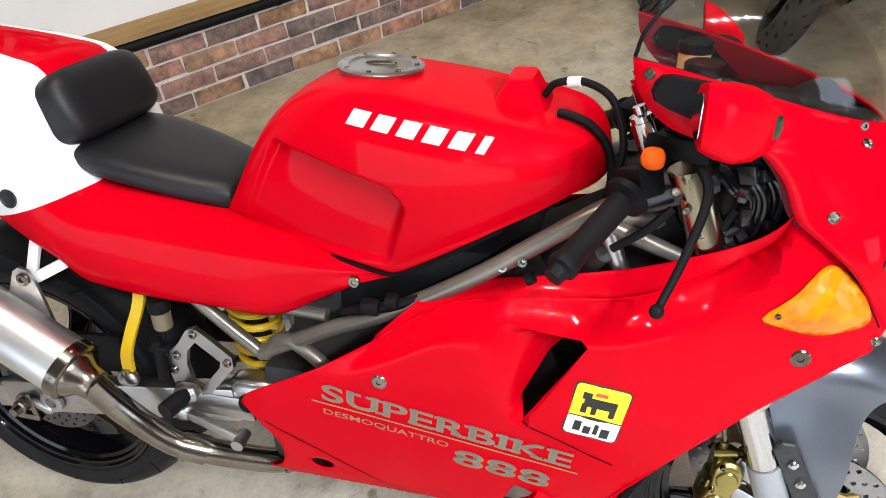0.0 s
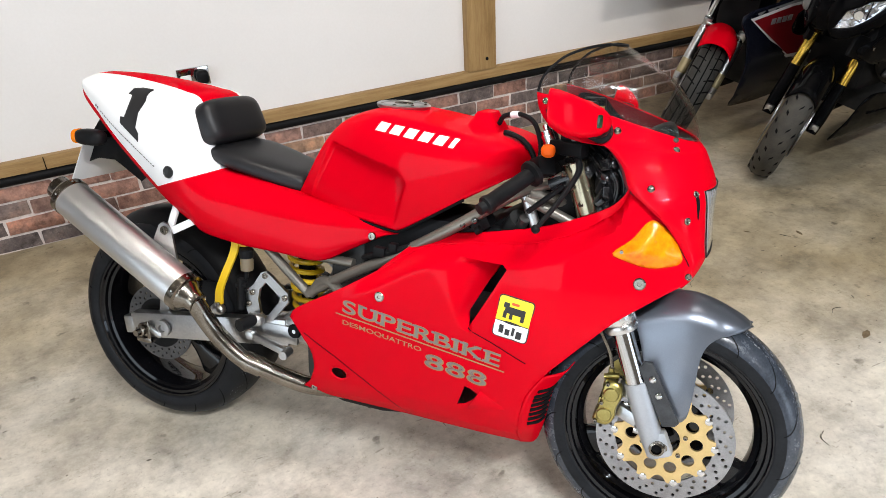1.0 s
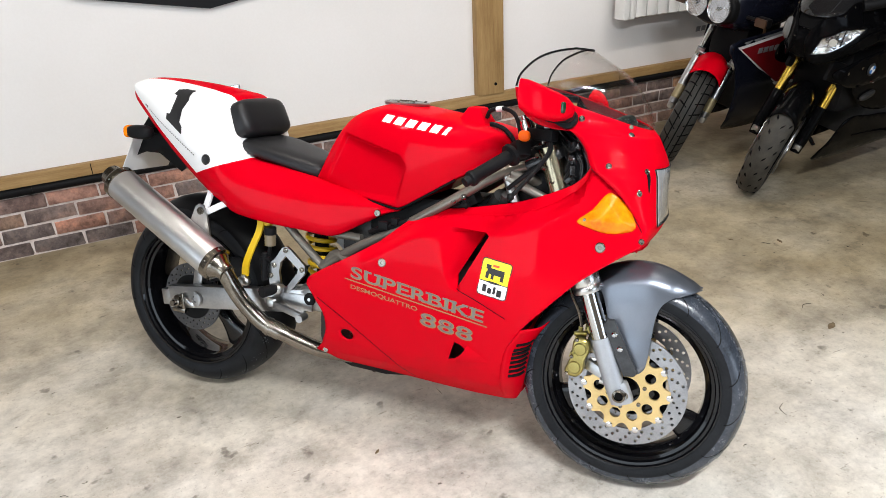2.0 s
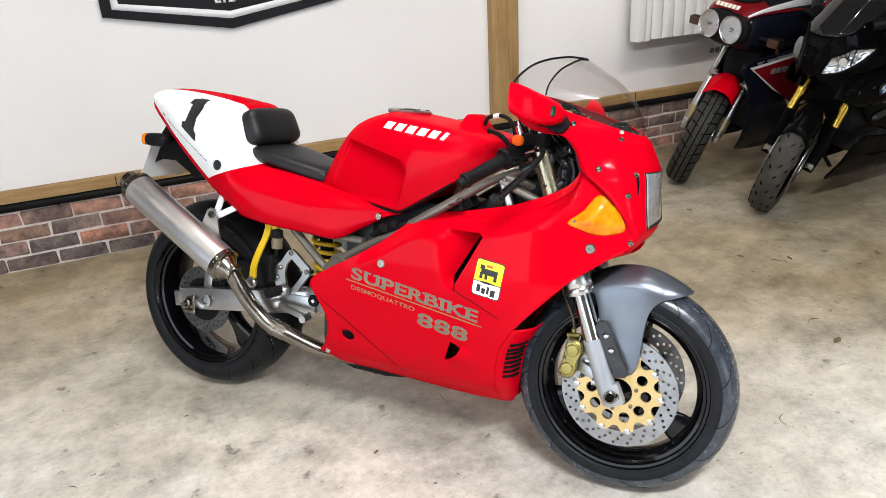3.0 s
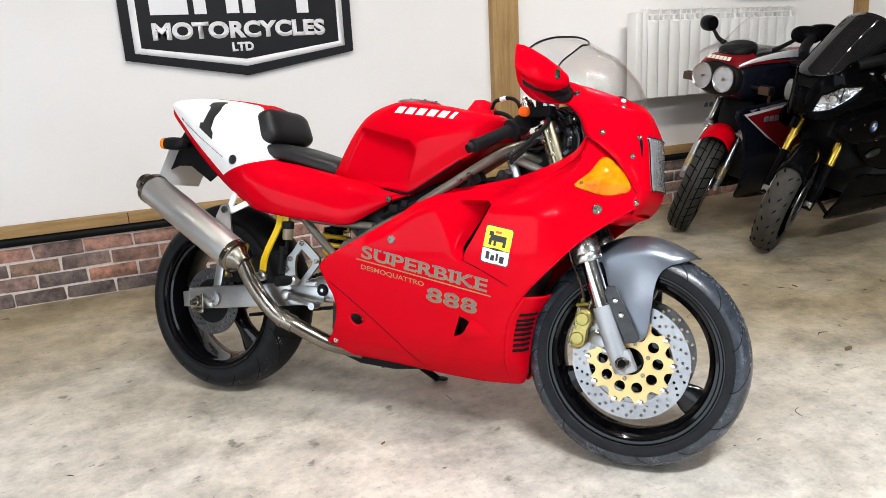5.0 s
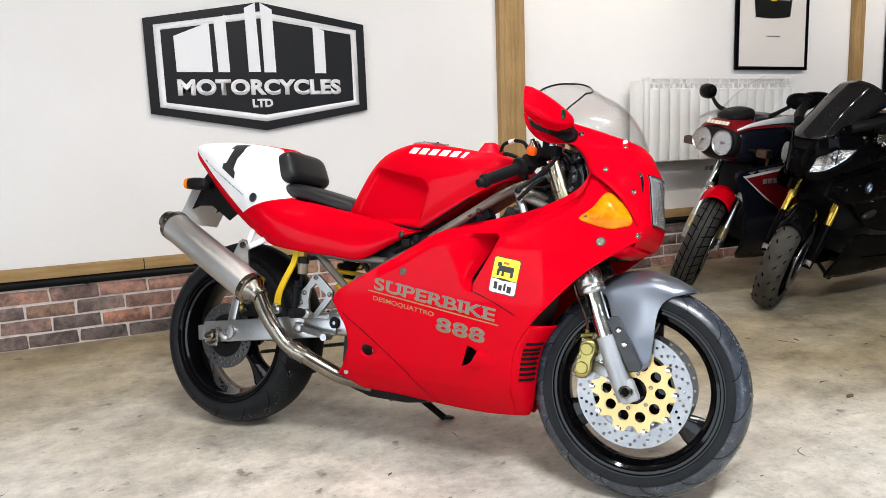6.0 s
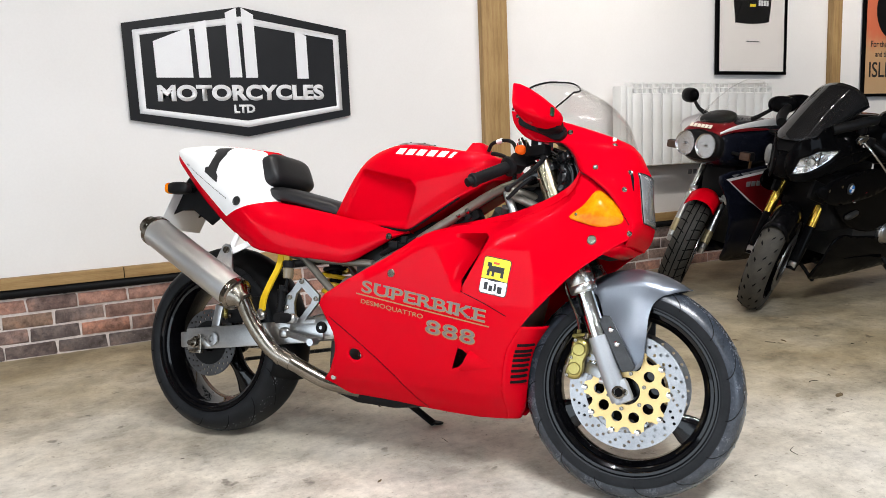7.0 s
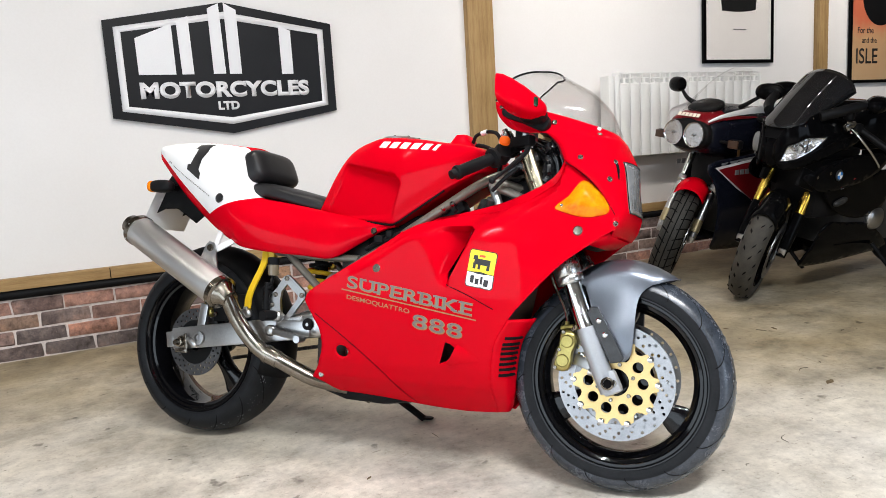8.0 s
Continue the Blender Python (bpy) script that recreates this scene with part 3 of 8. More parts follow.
def spoke_shape(c, angle, r_in, r_out, wide, thick, bend=0.0):
    rings = []
    for i in range(9):
        t = i / 8
        r = r_in + (r_out - r_in) * t
        w = wide * (1.0 - 0.42 * math.sin(math.pi * min(1, t * 1.15)) + 0.25 * t ** 4)
        h = thick * (1.15 - 0.4 * t)
        a = angle + bend * t
        d, s = Vector((math.cos(a), 0, math.sin(a))), Vector((-math.sin(a), 0, math.cos(a)))
        rings.append([Vector(c) + d * r + s * (w / 2) * math.copysign(abs(math.cos(q)) ** 0.6, math.cos(q)) + Vector((0, (h / 2) * math.copysign(abs(math.sin(q)) ** 0.6, math.sin(q)), 0)) for q in [2 * math.pi * j / 16 for j in range(16)]])
    return loft(rings)


def perforated_disc(c, r_out, r_in, thick, holes_rows, n=60):
    """A flat brake ring with rows of small drilled holes: (radius, count, hole radius, turn)."""
    outer = [(r_out * math.cos(2 * math.pi * i / n), r_out * math.sin(2 * math.pi * i / n)) for i in range(n)]
    cuts = [[(r_in * math.cos(2 * math.pi * i / n), r_in * math.sin(2 * math.pi * i / n)) for i in range(n)]]
    for r, count, hr, turn in holes_rows:
        for k in range(count):
            a = 2 * math.pi * (k + turn) / count
            cuts.append([(r * math.cos(a) + hr * math.cos(2 * math.pi * i / 8), r * math.sin(a) + hr * math.sin(2 * math.pi * i / 8)) for i in range(8)])
    return plate_with_holes(c, outer, cuts, thick)


def plate_with_holes(c, outer, cuts, thick):
    """A flat plate in x and z round c, with holes through it."""
    pts, edges = [], []
    for lp in [outer] + cuts:
        k = len(pts)
        pts += [Vector(q) for q in lp]
        edges += [(k + i, k + (i + 1) % len(lp)) for i in range(len(lp))]
    v, e, f, *_ = mathutils.geometry.delaunay_2d_cdt(pts, edges, [], 0, 1e-7)
    tri = []
    boxes = [(min(p[0] for p in h), max(p[0] for p in h), min(p[1] for p in h), max(p[1] for p in h), h) for h in cuts]
    for t in f:
        x, y = sum(v[i].x for i in t) / len(t), sum(v[i].y for i in t) / len(t)
        if inside(x, y, outer) and not any(b[0] < x < b[1] and b[2] < y < b[3] and inside(x, y, b[4]) for b in boxes):
            tri.append(tuple(t))
    n = len(v)
    verts = [Vector(c) + Vector((p.x, -thick / 2, p.y)) for p in v] + [Vector(c) + Vector((p.x, thick / 2, p.y)) for p in v]
    faces = tri + [tuple(i + n for i in reversed(t)) for t in tri]
    k = 0
    for lp in [outer] + cuts:
        m = len(lp)
        faces += [(k + i, k + (i + 1) % m, k + (i + 1) % m + n, k + i + n) for i in range(m)]
        k += m
    return verts, faces


def bolt(p, axis, r=0.006, h=0.006):
    """A cap-head screw with a hollow in its head."""
    return lathe([(0.0005, 0), (r, 0), (r, h * 0.75), (r * 0.85, h), (r * 0.45, h), (r * 0.40, h * 0.55), (0.0005, h * 0.5)], p, axis, 12)


def steered(shape):
    return moved(shape, STEER)


GREEN_LENS = material("green_grey_lens", (0.008, 0.030, 0.012), 0.15, coat=0.3)
# wheels
rear_c, front_c = (0, 0, REAR_R), tuple(AXLE_F)
rw = part("rear_wheel", rim_shape(rear_c, 0.241, 0.080), WHEEL_BLACK, bike, "gloss black three-spoke wheel")
for a in (-52, 68, 188):
    part("spoke", spoke_shape(rear_c, radians(a), 0.03, 0.197, 0.075, 0.045), WHEEL_BLACK, rw)
part("hub", lathe([(0.045, -0.075), (0.05, -0.06), (0.05, 0.06), (0.045, 0.075)], rear_c, (0, 1, 0), 28), WHEEL_BLACK, rw)
part("tyre", tyre_shape(rear_c, REAR_R, 0.090, 0.050), RUBBER, rw, "worn black road tyre")
part("tread", tread_band(rear_c, REAR_R, 0.090, 0.050), RUBBER, rw)
part("tread_groove", tread_grooves(rear_c, REAR_R, 0.090, 0.050, 14, 0.42, 0.006), DARK, rw)
fw = part("front_wheel", steered(rim_shape(front_c, 0.238, 0.052)), WHEEL_BLACK, bike, "gloss black three-spoke wheel")
for a in (-32, 88, 208):
    part("spoke", steered(spoke_shape(front_c, radians(a), 0.03, 0.195, 0.070, 0.036)), WHEEL_BLACK, fw)
part("hub", steered(lathe([(0.03, -0.06), (0.036, -0.055), (0.036, 0.055), (0.03, 0.06)], front_c, (0, 1, 0), 28)), WHEEL_BLACK, fw)
part("hub_flange", steered(lathe([(0.03, -0.034), (0.088, -0.030), (0.094, -0.022), (0.094, 0.022), (0.088, 0.030), (0.03, 0.034)], front_c, (0, 1, 0), 32)), WHEEL_BLACK, fw)
part("tyre", steered(tyre_shape(front_c, FRONT_R, 0.062, 0.043)), RUBBER, fw, "black road tyre with scuffed tread")
part("tread", steered(tread_band(front_c, FRONT_R, 0.062, 0.043)), TREAD, fw)
part("tread_groove", steered(tread_grooves(front_c, FRONT_R, 0.062, 0.043, 15, -0.42, 0.005)), DARK, fw)

def rubber_crumbs(c, radius, half, high, count, seed, lo, hi):
    """Loose bits of worn rubber sticking to the tread."""
    r0 = random.Random(seed)
    shapes = []
    for k in range(count):
        a, turn = -(lo + (hi - lo) * r0.random() ** 0.8) * math.pi / 2, 2 * math.pi * r0.random()
        r, h = radius - high + high * math.cos(a), half * math.copysign(abs(math.sin(a)) ** 0.85, a)
        size = 0.0008 + 0.0016 * r0.random() ** 2
        q = Vector(c) + Vector((r * math.cos(turn), h, r * math.sin(turn)))
        up = Vector((math.cos(turn), 0.4 * math.sin(a), math.sin(turn)))
        along = Vector((-math.sin(turn), 0.3 * (r0.random() - 0.5), math.cos(turn))) * size * (1 + 2 * r0.random())
        cross = Vector((0, 1, 0)) * size
        shapes.append(([q - along, q + along, q + cross, q - cross, q + up * size * 1.2], [(0, 2, 4), (2, 1, 4), (1, 3, 4), (3, 0, 4)]))
    return joined(*shapes)


CRUMB = worn(material("rubber_crumb", (0.10, 0.11, 0.12), 0.6), (0.05, 0.053, 0.06), (0.20, 0.21, 0.22), 60.0, 0.5, 0.7, 100.0, 0.0)
tagged(part("rubber_crumbs", rubber_crumbs(rear_c, REAR_R, 0.090, 0.050, 420, 5, 0.05, 0.60), CRUMB, rw), label="crumbs of worn rubber on the tread", kind="stuff")
tagged(part("rubber_crumbs", steered(rubber_crumbs(front_c, FRONT_R, 0.062, 0.043, 520, 6, -0.10, 0.34)), CRUMB, fw), label="crumbs of worn rubber on the tread", kind="stuff")

# front brakes
for sgn, nm in ((-1, "brake_disc"), (1, "brake_disc")):
    dc = (BASE, sgn * 0.078, AXLE_F.z)
    rows = [(0.143, 24, 0.0042, 0.0), (0.132, 24, 0.0042, 0.33), (0.1205, 24, 0.0042, 0.66)]
    ring_disc = part(nm, steered(perforated_disc(dc, 0.1525, 0.109, 0.005, rows)), DISC_STEEL, bike, "drilled floating steel brake disc")
    lobes = []
    for k in range(10):
        a0 = 2 * math.pi * k / 10
        lobes += [(0.112 * math.cos(a0 + radians(g)), 0.112 * math.sin(a0 + radians(g))) for g in (-8, -4, 0, 4, 8)]
        mid = Vector((0.108 * math.cos(a0 + math.pi / 10), 0.108 * math.sin(a0 + math.pi / 10)))
        for g in (-70, -40, -15, 0, 15, 40, 70):
            b = a0 + math.pi / 10 + math.pi - radians(g)
            lobes.append((mid.x + 0.0150 * math.cos(b), mid.y + 0.0150 * math.sin(b)))
    cuts = [[(0.071 * math.cos(2 * math.pi * k / 10) + 0.0143 * math.cos(2 * math.pi * i / 16), 0.071 * math.sin(2 * math.pi * k / 10) + 0.0143 * math.sin(2 * math.pi * i / 16)) for i in range(16)] for k in range(10)]
    cuts.append([(0.036 * math.cos(2 * math.pi * i / 24), 0.036 * math.sin(2 * math.pi * i / 24)) for i in range(24)])
    carrier = part("disc_carrier", steered(plate_with_holes((BASE, sgn * 0.080, AXLE_F.z), lobes, cuts, 0.007)), GOLD, ring_disc, "gold anodised disc carrier with round holes")
    for k in range(10):
        a = 2 * math.pi * k / 10
        p = Vector((BASE + 0.110 * math.cos(a), sgn * 0.080, AXLE_F.z + 0.110 * math.sin(a)))
        if k < 6:
            ab = 2 * math.pi * k / 6 + 0.3
            part("carrier_bolt", steered(bolt(V(BASE + 0.048 * math.cos(ab), sgn * 0.083, AXLE_F.z + 0.048 * math.sin(ab)), (0, sgn, 0), 0.0055, 0.006)), STEEL, carrier)
        part("bobbin", steered(lathe([(0.001, -0.006), (0.0085, -0.006), (0.0085, 0.006), (0.004, 0.007), (0.001, 0.007)], p, (0, sgn, 0), 12)), CHROME, ring_disc)

# fork: outer tube, slider, axle clamp
SL = Vector((-math.sin(radians(20.5)), 0, math.cos(radians(20.5))))
for sgn in (-1, 1):
    foot = Vector((BASE - 0.022, sgn * 0.108, AXLE_F.z + 0.0))
    top = foot + SL * 0.165
    leg = part("fork_leg", steered(joined(tube([foot - SL * 0.028, foot + SL * 0.03, foot + SL * 0.11, foot + SL * 0.150], [0.021, 0.026, 0.0268, 0.0265], 18, 5),
                                         block((0.052, 0.034, 0.062), 0.012, Matrix.Translation(foot + Vector((0.012, 0, 0.0))) @ Euler((0, -RAKE, 0)).to_matrix().to_4x4()))), FORK_GREY, bike, "grey painted fork slider")
    part("axle_nut", steered(lathe([(0.010, 0), (0.017, 0), (0.017, 0.012), (0.012, 0.014), (0.011, 0.006), (0.003, 0.005)], (BASE - 0.012, sgn * 0.124, AXLE_F.z), (0, sgn, 0), 18)), STEEL, leg)
    # dark disc put in for the shade inside the nut's round hole
    part("axle_hole_dark", steered(rod(V(BASE - 0.012, sgn * 0.124, AXLE_F.z), V(BASE - 0.012, sgn * 0.132, AXLE_F.z), 0.0105, 16)), DARK, leg)
    part("pinch_bolt", steered(rod(foot + Vector((-0.045, 0, 0.024)), foot + Vector((0.0, 0, 0.018)), 0.009, 12)), ALU, leg)
    part("stanchion", steered(rod(foot + SL * 0.145, foot + SL * 0.33, 0.0238, 22)), CHROME, bike, "polished fork stanchion")
    part("fork_collar", steered(lathe([(0.025, 0), (0.0355, 0.003), (0.0375, 0.008), (0.0375, 0.020), (0.0362, 0.022), (0.0375, 0.024), (0.0375, 0.062), (0.034, 0.068), (0.032, 0.085)], foot + SL * 0.271, SL, 32)), BRUSHED, bike)
    part("fork_tube", steered(rod(foot + SL * 0.335, foot + SL * 0.655, 0.0285, 24)), FORK_TUBE, bike, "bronze-tinted polished fork tube")
    # caliper behind the leg
    cc = Vector((BASE - 0.127, sgn * 0.088, AXLE_F.z + 0.075))
    tilt = Matrix.Translation(cc) @ Euler((0, radians(12), 0)).to_matrix().to_4x4() @ Matrix.Scale(0.88, 4)
    halves = []
    for side_y in (-1, 1):
        shell = [(p.x, p.y) for p in curve_through([Vector(q) for q in ((-0.027, -0.046), (-0.019, -0.062), (0.012, -0.060), (0.025, -0.032), (0.021, 0.0), (0.026, 0.032), (0.014, 0.060), (-0.016, 0.062), (-0.028, 0.044), (-0.023, 0.0))], 3, True)]
        halves.append(loft([[V(x * k, side_y * y, z * k) for x, z in (shell if side_y < 0 else list(reversed(shell)))] for y, k in ((0.009, 0.97), (0.012, 1.0), (0.026, 1.0), (0.032, 0.93), (0.034, 0.84))]))
        for dz in (-0.030, 0.030):
            halves.append(lathe([(0.001, 0), (0.0195, 0), (0.0195, 0.005), (0.017, 0.008), (0.011, 0.0085), (0.001, 0.0085)], (-0.002, side_y * 0.031, dz), (0, side_y, 0), 20))
    halves += [block((0.024, 0.050, 0.020), 0.005, pose(-0.016, 0, dz)) for dz in (-0.050, 0.0, 0.050)]
    cal = part("brake_caliper", steered(moved(joined(*halves), tilt)), CAL_GOLD, bike, "gold four-piston brake caliper")
    part("pad_pin", steered(moved(joined(rod(V(-0.020, -0.034, 0.026), V(-0.020, 0.034, 0.026), 0.0035, 8), rod(V(-0.020, -0.034, -0.026), V(-0.020, 0.034, -0.026), 0.0035, 8)), tilt)), STEEL, cal)
    part("bleed_nipple", steered(moved(rod(V(0.004, sgn * 0.02, 0.058), V(0.006, sgn * 0.022, 0.080), 0.004, 8), tilt)), STEEL, cal)
    for dz in (-0.055, 0.0, 0.055):
        part("caliper_bolt", steered(moved(bolt((-0.018, sgn * 0.032, dz), (0, sgn, 0), 0.0055, 0.008), tilt)), STEEL, cal)
    part("caliper_bracket", steered(joined(bar(cc + Vector((0.015, 0, 0.04)), foot + SL * 0.10, 0.030, 0.014), bar(cc + Vector((0.02, 0, -0.02)), foot + SL * 0.035, 0.030, 0.014))), ALU, bike)
    part("brake_hose", steered(tube([cc + Vector((0.0, 0, 0.062)), cc + Vector((-0.012, 0, 0.115)), cc + Vector((-0.045, sgn * 0.01, 0.19)), cc + Vector((-0.05, sgn * 0.005, 0.26)), cc + Vector((0.0, 0, 0.36))], 0.0042, 8)), STEEL if sgn < 0 else BLACK_PLASTIC, bike, "braided steel brake hose")
    part("hose_union", steered(joined(rod(cc + Vector((-0.018, sgn * 0.01, 0.060)), cc + Vector((0.016, sgn * 0.01, 0.066)), 0.006, 10), rod(cc + Vector((-0.004, 0, 0.055)), cc + Vector((-0.004, 0, 0.078)), 0.0065, 10))), CAL_GOLD, cal)
part("front_axle", steered(rod((BASE, -0.125, AXLE_F.z), (BASE, 0.125, AXLE_F.z), 0.011)), STEEL, bike)

# front mudguard: a hooped top over the tyre with long side blades
def mudguard():
    crown_x, crown_z = (-0.150, -0.10, -0.045, 0.02, 0.075, 0.115, 0.135, 0.150), (0.252, 0.298, 0.322, 0.328, 0.316, 0.298, 0.287, 0.276)
    wide = (0.062, 0.070, 0.074, 0.076, 0.070, 0.056, 0.040, 0.012)
    rim_x = (-0.150, -0.10, -0.082, -0.055, -0.018, 0.0, 0.026, 0.040, 0.045, 0.048, 0.050, 0.057, 0.072, 0.100, 0.128, 0.150)
    rim_z = (0.232, 0.255, 0.235, 0.150, 0.062, 0.054, 0.057, 0.072, 0.098, 0.140, 0.190, 0.225, 0.247, 0.264, 0.273, 0.278)
    xs = sorted(set([round(-0.150 + 0.300 * i / 44, 4) for i in range(45)] + [0.040 + 0.002 * i for i in range(20)]))
    fine_c = curve_through([V(a, b, c) for a, b, c in zip(crown_x, crown_z, wide)], 8)
    crown_x, crown_z, wide = [p.x for p in fine_c], [p.y for p in fine_c], [p.z for p in fine_c]
    fine_r = curve_through([Vector(q) for q in zip(rim_x, rim_z)], 6)
    rim_x, rim_z = [p.x for p in fine_r], [p.y for p in fine_r]
    rows = []
    for x in xs:
        zc, zr, w = lerp_table(x, crown_x, crown_z), lerp_table(x, rim_x, rim_z), lerp_table(x, crown_x, wide)
        d = min(0.052, max(0.001, zc - zr))
        half = [Vector((w * math.sin(math.pi / 2 * k / 12) ** 0.9, zc - d * (1 - math.cos(math.pi / 2 * k / 12)) ** 0.95)) for k in range(13)]
        for k in range(1, 13):
            z = zc - d + (zr - zc + d) * k / 12
            half.append(Vector((w + 0.028 * smooth((zc - d - z) / 0.16), z)))
        rows.append([Vector((BASE + x, p.x, AXLE_F.z + p.y)) for p in reversed(half)] + [Vector((BASE + x, -p.x, AXLE_F.z + p.y)) for p in half[1:]])
    return loft(rows, closed=False)


guard = part("mudguard", steered(mudguard()), FENDER, bike, "satin carbon-grey front mudguard", thick=0.003)
for sgn in (-1, 1):
    f0 = Vector((BASE - 0.045, sgn * 0.104, AXLE_F.z + 0.135))
    edge = [STEER.inverted() @ V(x, -0.122, z) for x, z in ((1.366, 0.476), (1.376, 0.492), (1.394, 0.492), (1.464, 0.362), (1.456, 0.352), (1.430, 0.347))]
    edge = [V(p.x, -sgn * p.y, p.z) for p in edge]
    mid = sum(edge, Vector()) / len(edge)
    strip = loft([[mid + (p - mid) * k + Vector((0, sgn * d, 0)) for p in edge] for k, d in ((0.97, -0.010), (1.0, -0.008), (1.0, 0.0), (0.96, 0.002))])
    part("mudguard_bracket", steered(strip), CARBON, guard, "dark carbon mudguard bracket", sharp=30)
    for x, z in ((1.398, 0.456), (1.415, 0.420)):
        q = STEER.inverted() @ V(x, -0.126, z)
        part("bracket_bolt", steered(lathe([(0.0005, 0.006), (0.004, 0.006), (0.0075, 0.003), (0.0085, -0.003)], V(q.x, -sgn * q.y, q.z), (0, sgn, 0), 14)), CHROME, guard)

# ---- bodywork ----
def fair_w(x, z):
    """Half width of the side fairing."""
    w = lerp_table(z, [0.16, 0.18, 0.21, 0.25, 0.30, 0.35, 0.42, 0.50, 0.58, 0.66, 0.72, 0.80, 0.90, 1.0], [0.02, 0.045, 0.090, 0.134, 0.165, 0.183, 0.203, 0.218, 0.228, 0.229, 0.225, 0.215, 0.19, 0.14])
    return w * lerp_table(x, [0.5, 0.6, 0.75, 1.1, 1.2, 1.35, 1.45, 1.55], [1.03, 1.015, 1, 1, 0.96, 0.80, 0.66, 0.48])


FAIR_TOP = [(0.535, 0.477), (0.560, 0.508), (0.686, 0.580), (0.778, 0.637), (0.865, 0.692), (0.925, 0.711), (1.051, 0.730), (1.131, 0.741), (1.205, 0.769), (1.26, 0.802), (1.293, 0.834), (1.309, 0.875)]
FAIR_NOSE = [(1.341, 0.851), (1.388, 0.810), (1.430, 0.751), (1.444, 0.729), (1.440, 0.691)]
FAIR_ARCH = [(1.413, 0.674), (1.368, 0.642), (1.310, 0.597), (1.262, 0.548), (1.215, 0.497), (1.175, 0.450), (1.135, 0.386), (1.121, 0.330), (1.110, 0.262), (1.106, 0.205), (1.094, 0.175)]
FAIR_LOW = [(1.003, 0.168), (0.912, 0.171), (0.820, 0.178), (0.730, 0.188), (0.632, 0.194), (0.528, 0.200), (0.494, 0.214)]
FAIR_REAR = [(0.508, 0.236), (0.552, 0.282), (0.580, 0.337), (0.580, 0.392), (0.556, 0.440)]
SC_A, SC_B, SC_C = Vector((0.935, 0.697)), Vector((1.085, 0.691)), Vector((1.000, 0.537))


def scoop_dip(x, z):
    """How far the skin sinks behind the side air scoop."""
    t = (z - SC_C.y) / (SC_B.y - SC_C.y)
    if not 0 <= t <= 1.04:
        return 0.0
    front = SC_C.x + (SC_B.x - SC_C.x) * t
    back = SC_C.x - 0.03 + (SC_A.x - SC_C.x - 0.02) * max(0, t) ** 1.5
    if not back < x < front + 1e-4:
        return 0.0
    k = (x - back) / (front - back)
    return 0.090 * k ** 2.0 * min(1, t * 5) * min(1, max(0, (1.04 - t) * 11))


TOP_FINE = curve_through([Vector(p) for p in FAIR_TOP], 6)


def top_of(x):
    return lerp_table(x, [p.x for p in TOP_FINE], [p.y for p in TOP_FINE])


def fair_y(x, z):
    w = fair_w(x, z) - scoop_dip(x, z)
    if x > 0.62:
        w -= 0.045 * smooth((x - 0.62) / 0.3) * smooth((1.33 - x) / 0.06) * smooth((z - top_of(x) + 0.045) / 0.045) ** 1.3
    if x < 0.62:
        w -= 0.004 * smooth((0.57 - x) / 0.03)
    # lower seam: the belly panel sits a little deeper
    return -w


def fine_loop(groups, n=3):
    out = []
    for g in groups:
        c = curve_through([Vector(p) for p in g], n)
        out += [(p.x, p.y) for p in c]
    return out


fair_loop = fine_loop([FAIR_TOP, FAIR_NOSE, FAIR_ARCH, FAIR_LOW, FAIR_REAR], 3)
scoop_hole = [(1.0015, 0.540), (1.0835, 0.688), (1.060, 0.689), (1.030, 0.640), (0.996, 0.572)]
low_vent = [(0.990, 0.378), (0.966, 0.316), (0.986, 0.323), (1.012, 0.346), (1.020, 0.362), (1.006, 0.373)]
round_hole = [(0.650 + 0.021 * math.cos(2 * math.pi * i / 14), 0.331 + 0.018 * math.sin(2 * math.pi * i / 14)) for i in range(14)]
def straight(a, b, n):
    return [(a[0] + (b[0] - a[0]) * i / n, a[1] + (b[1] - a[1]) * i / n) for i in range(n + 1)]


scoop_lines = [straight((0.918, 0.6972), (1.080, 0.6972), 26), straight((0.925, 0.6835), (1.056, 0.6835), 22), straight((0.928, 0.690), (1.060, 0.690), 22)]
side_skin = sheet(fair_loop, fair_y, 0.0105, [scoop_hole, low_vent, round_hole], scoop_lines)
side_skin = (side_skin[0], [tuple(reversed(f)) if (Vector(side_skin[0][f[1]]) - Vector(side_skin[0][f[0]])).cross(Vector(side_skin[0][f[2]]) - Vector(side_skin[0][f[0]])).y > 0 else f for f in side_skin[1]])
side = part("side_fairing", side_skin, RED, bike, "glossy red side fairing with a recessed air scoop", thick=0.0025)
side_l = part("side_fairing", mirrored(side_skin), RED, bike, thick=0.0025)
SIDE_TREE = BVHTree.FromPolygons([tuple(v) for v in side_skin[0]], side_skin[1])
# dished shelf that runs from the top edge inwards, to the rim round the fork opening
SHELF_RIM = [(0.772, -0.192, 0.6335), (0.84, -0.158, 0.692), (0.90, -0.142, 0.719), (1.02, -0.138, 0.741), (1.13, -0.138, 0.767), (1.22, -0.140, 0.802), (1.27, -0.146, 0.830), (1.296, -0.154, 0.856), (1.309, -0.164, 0.882)]
rim = curve_through([Vector(p) for p in SHELF_RIM], 6)
shelf_rows = []
for q in rim:
    outer = Vector((q.x, fair_y(q.x, top_of(q.x)), top_of(q.x)))
    sag = Vector((0, 0, -0.32 * min(0.04, (outer - q).length)))
    shelf_rows.append(curve_through([outer, outer.lerp(q, 0.35) + sag * 0.9, outer.lerp(q, 0.72) + sag * 0.6, q], 4))
shelf = loft(shelf_rows, closed=False)
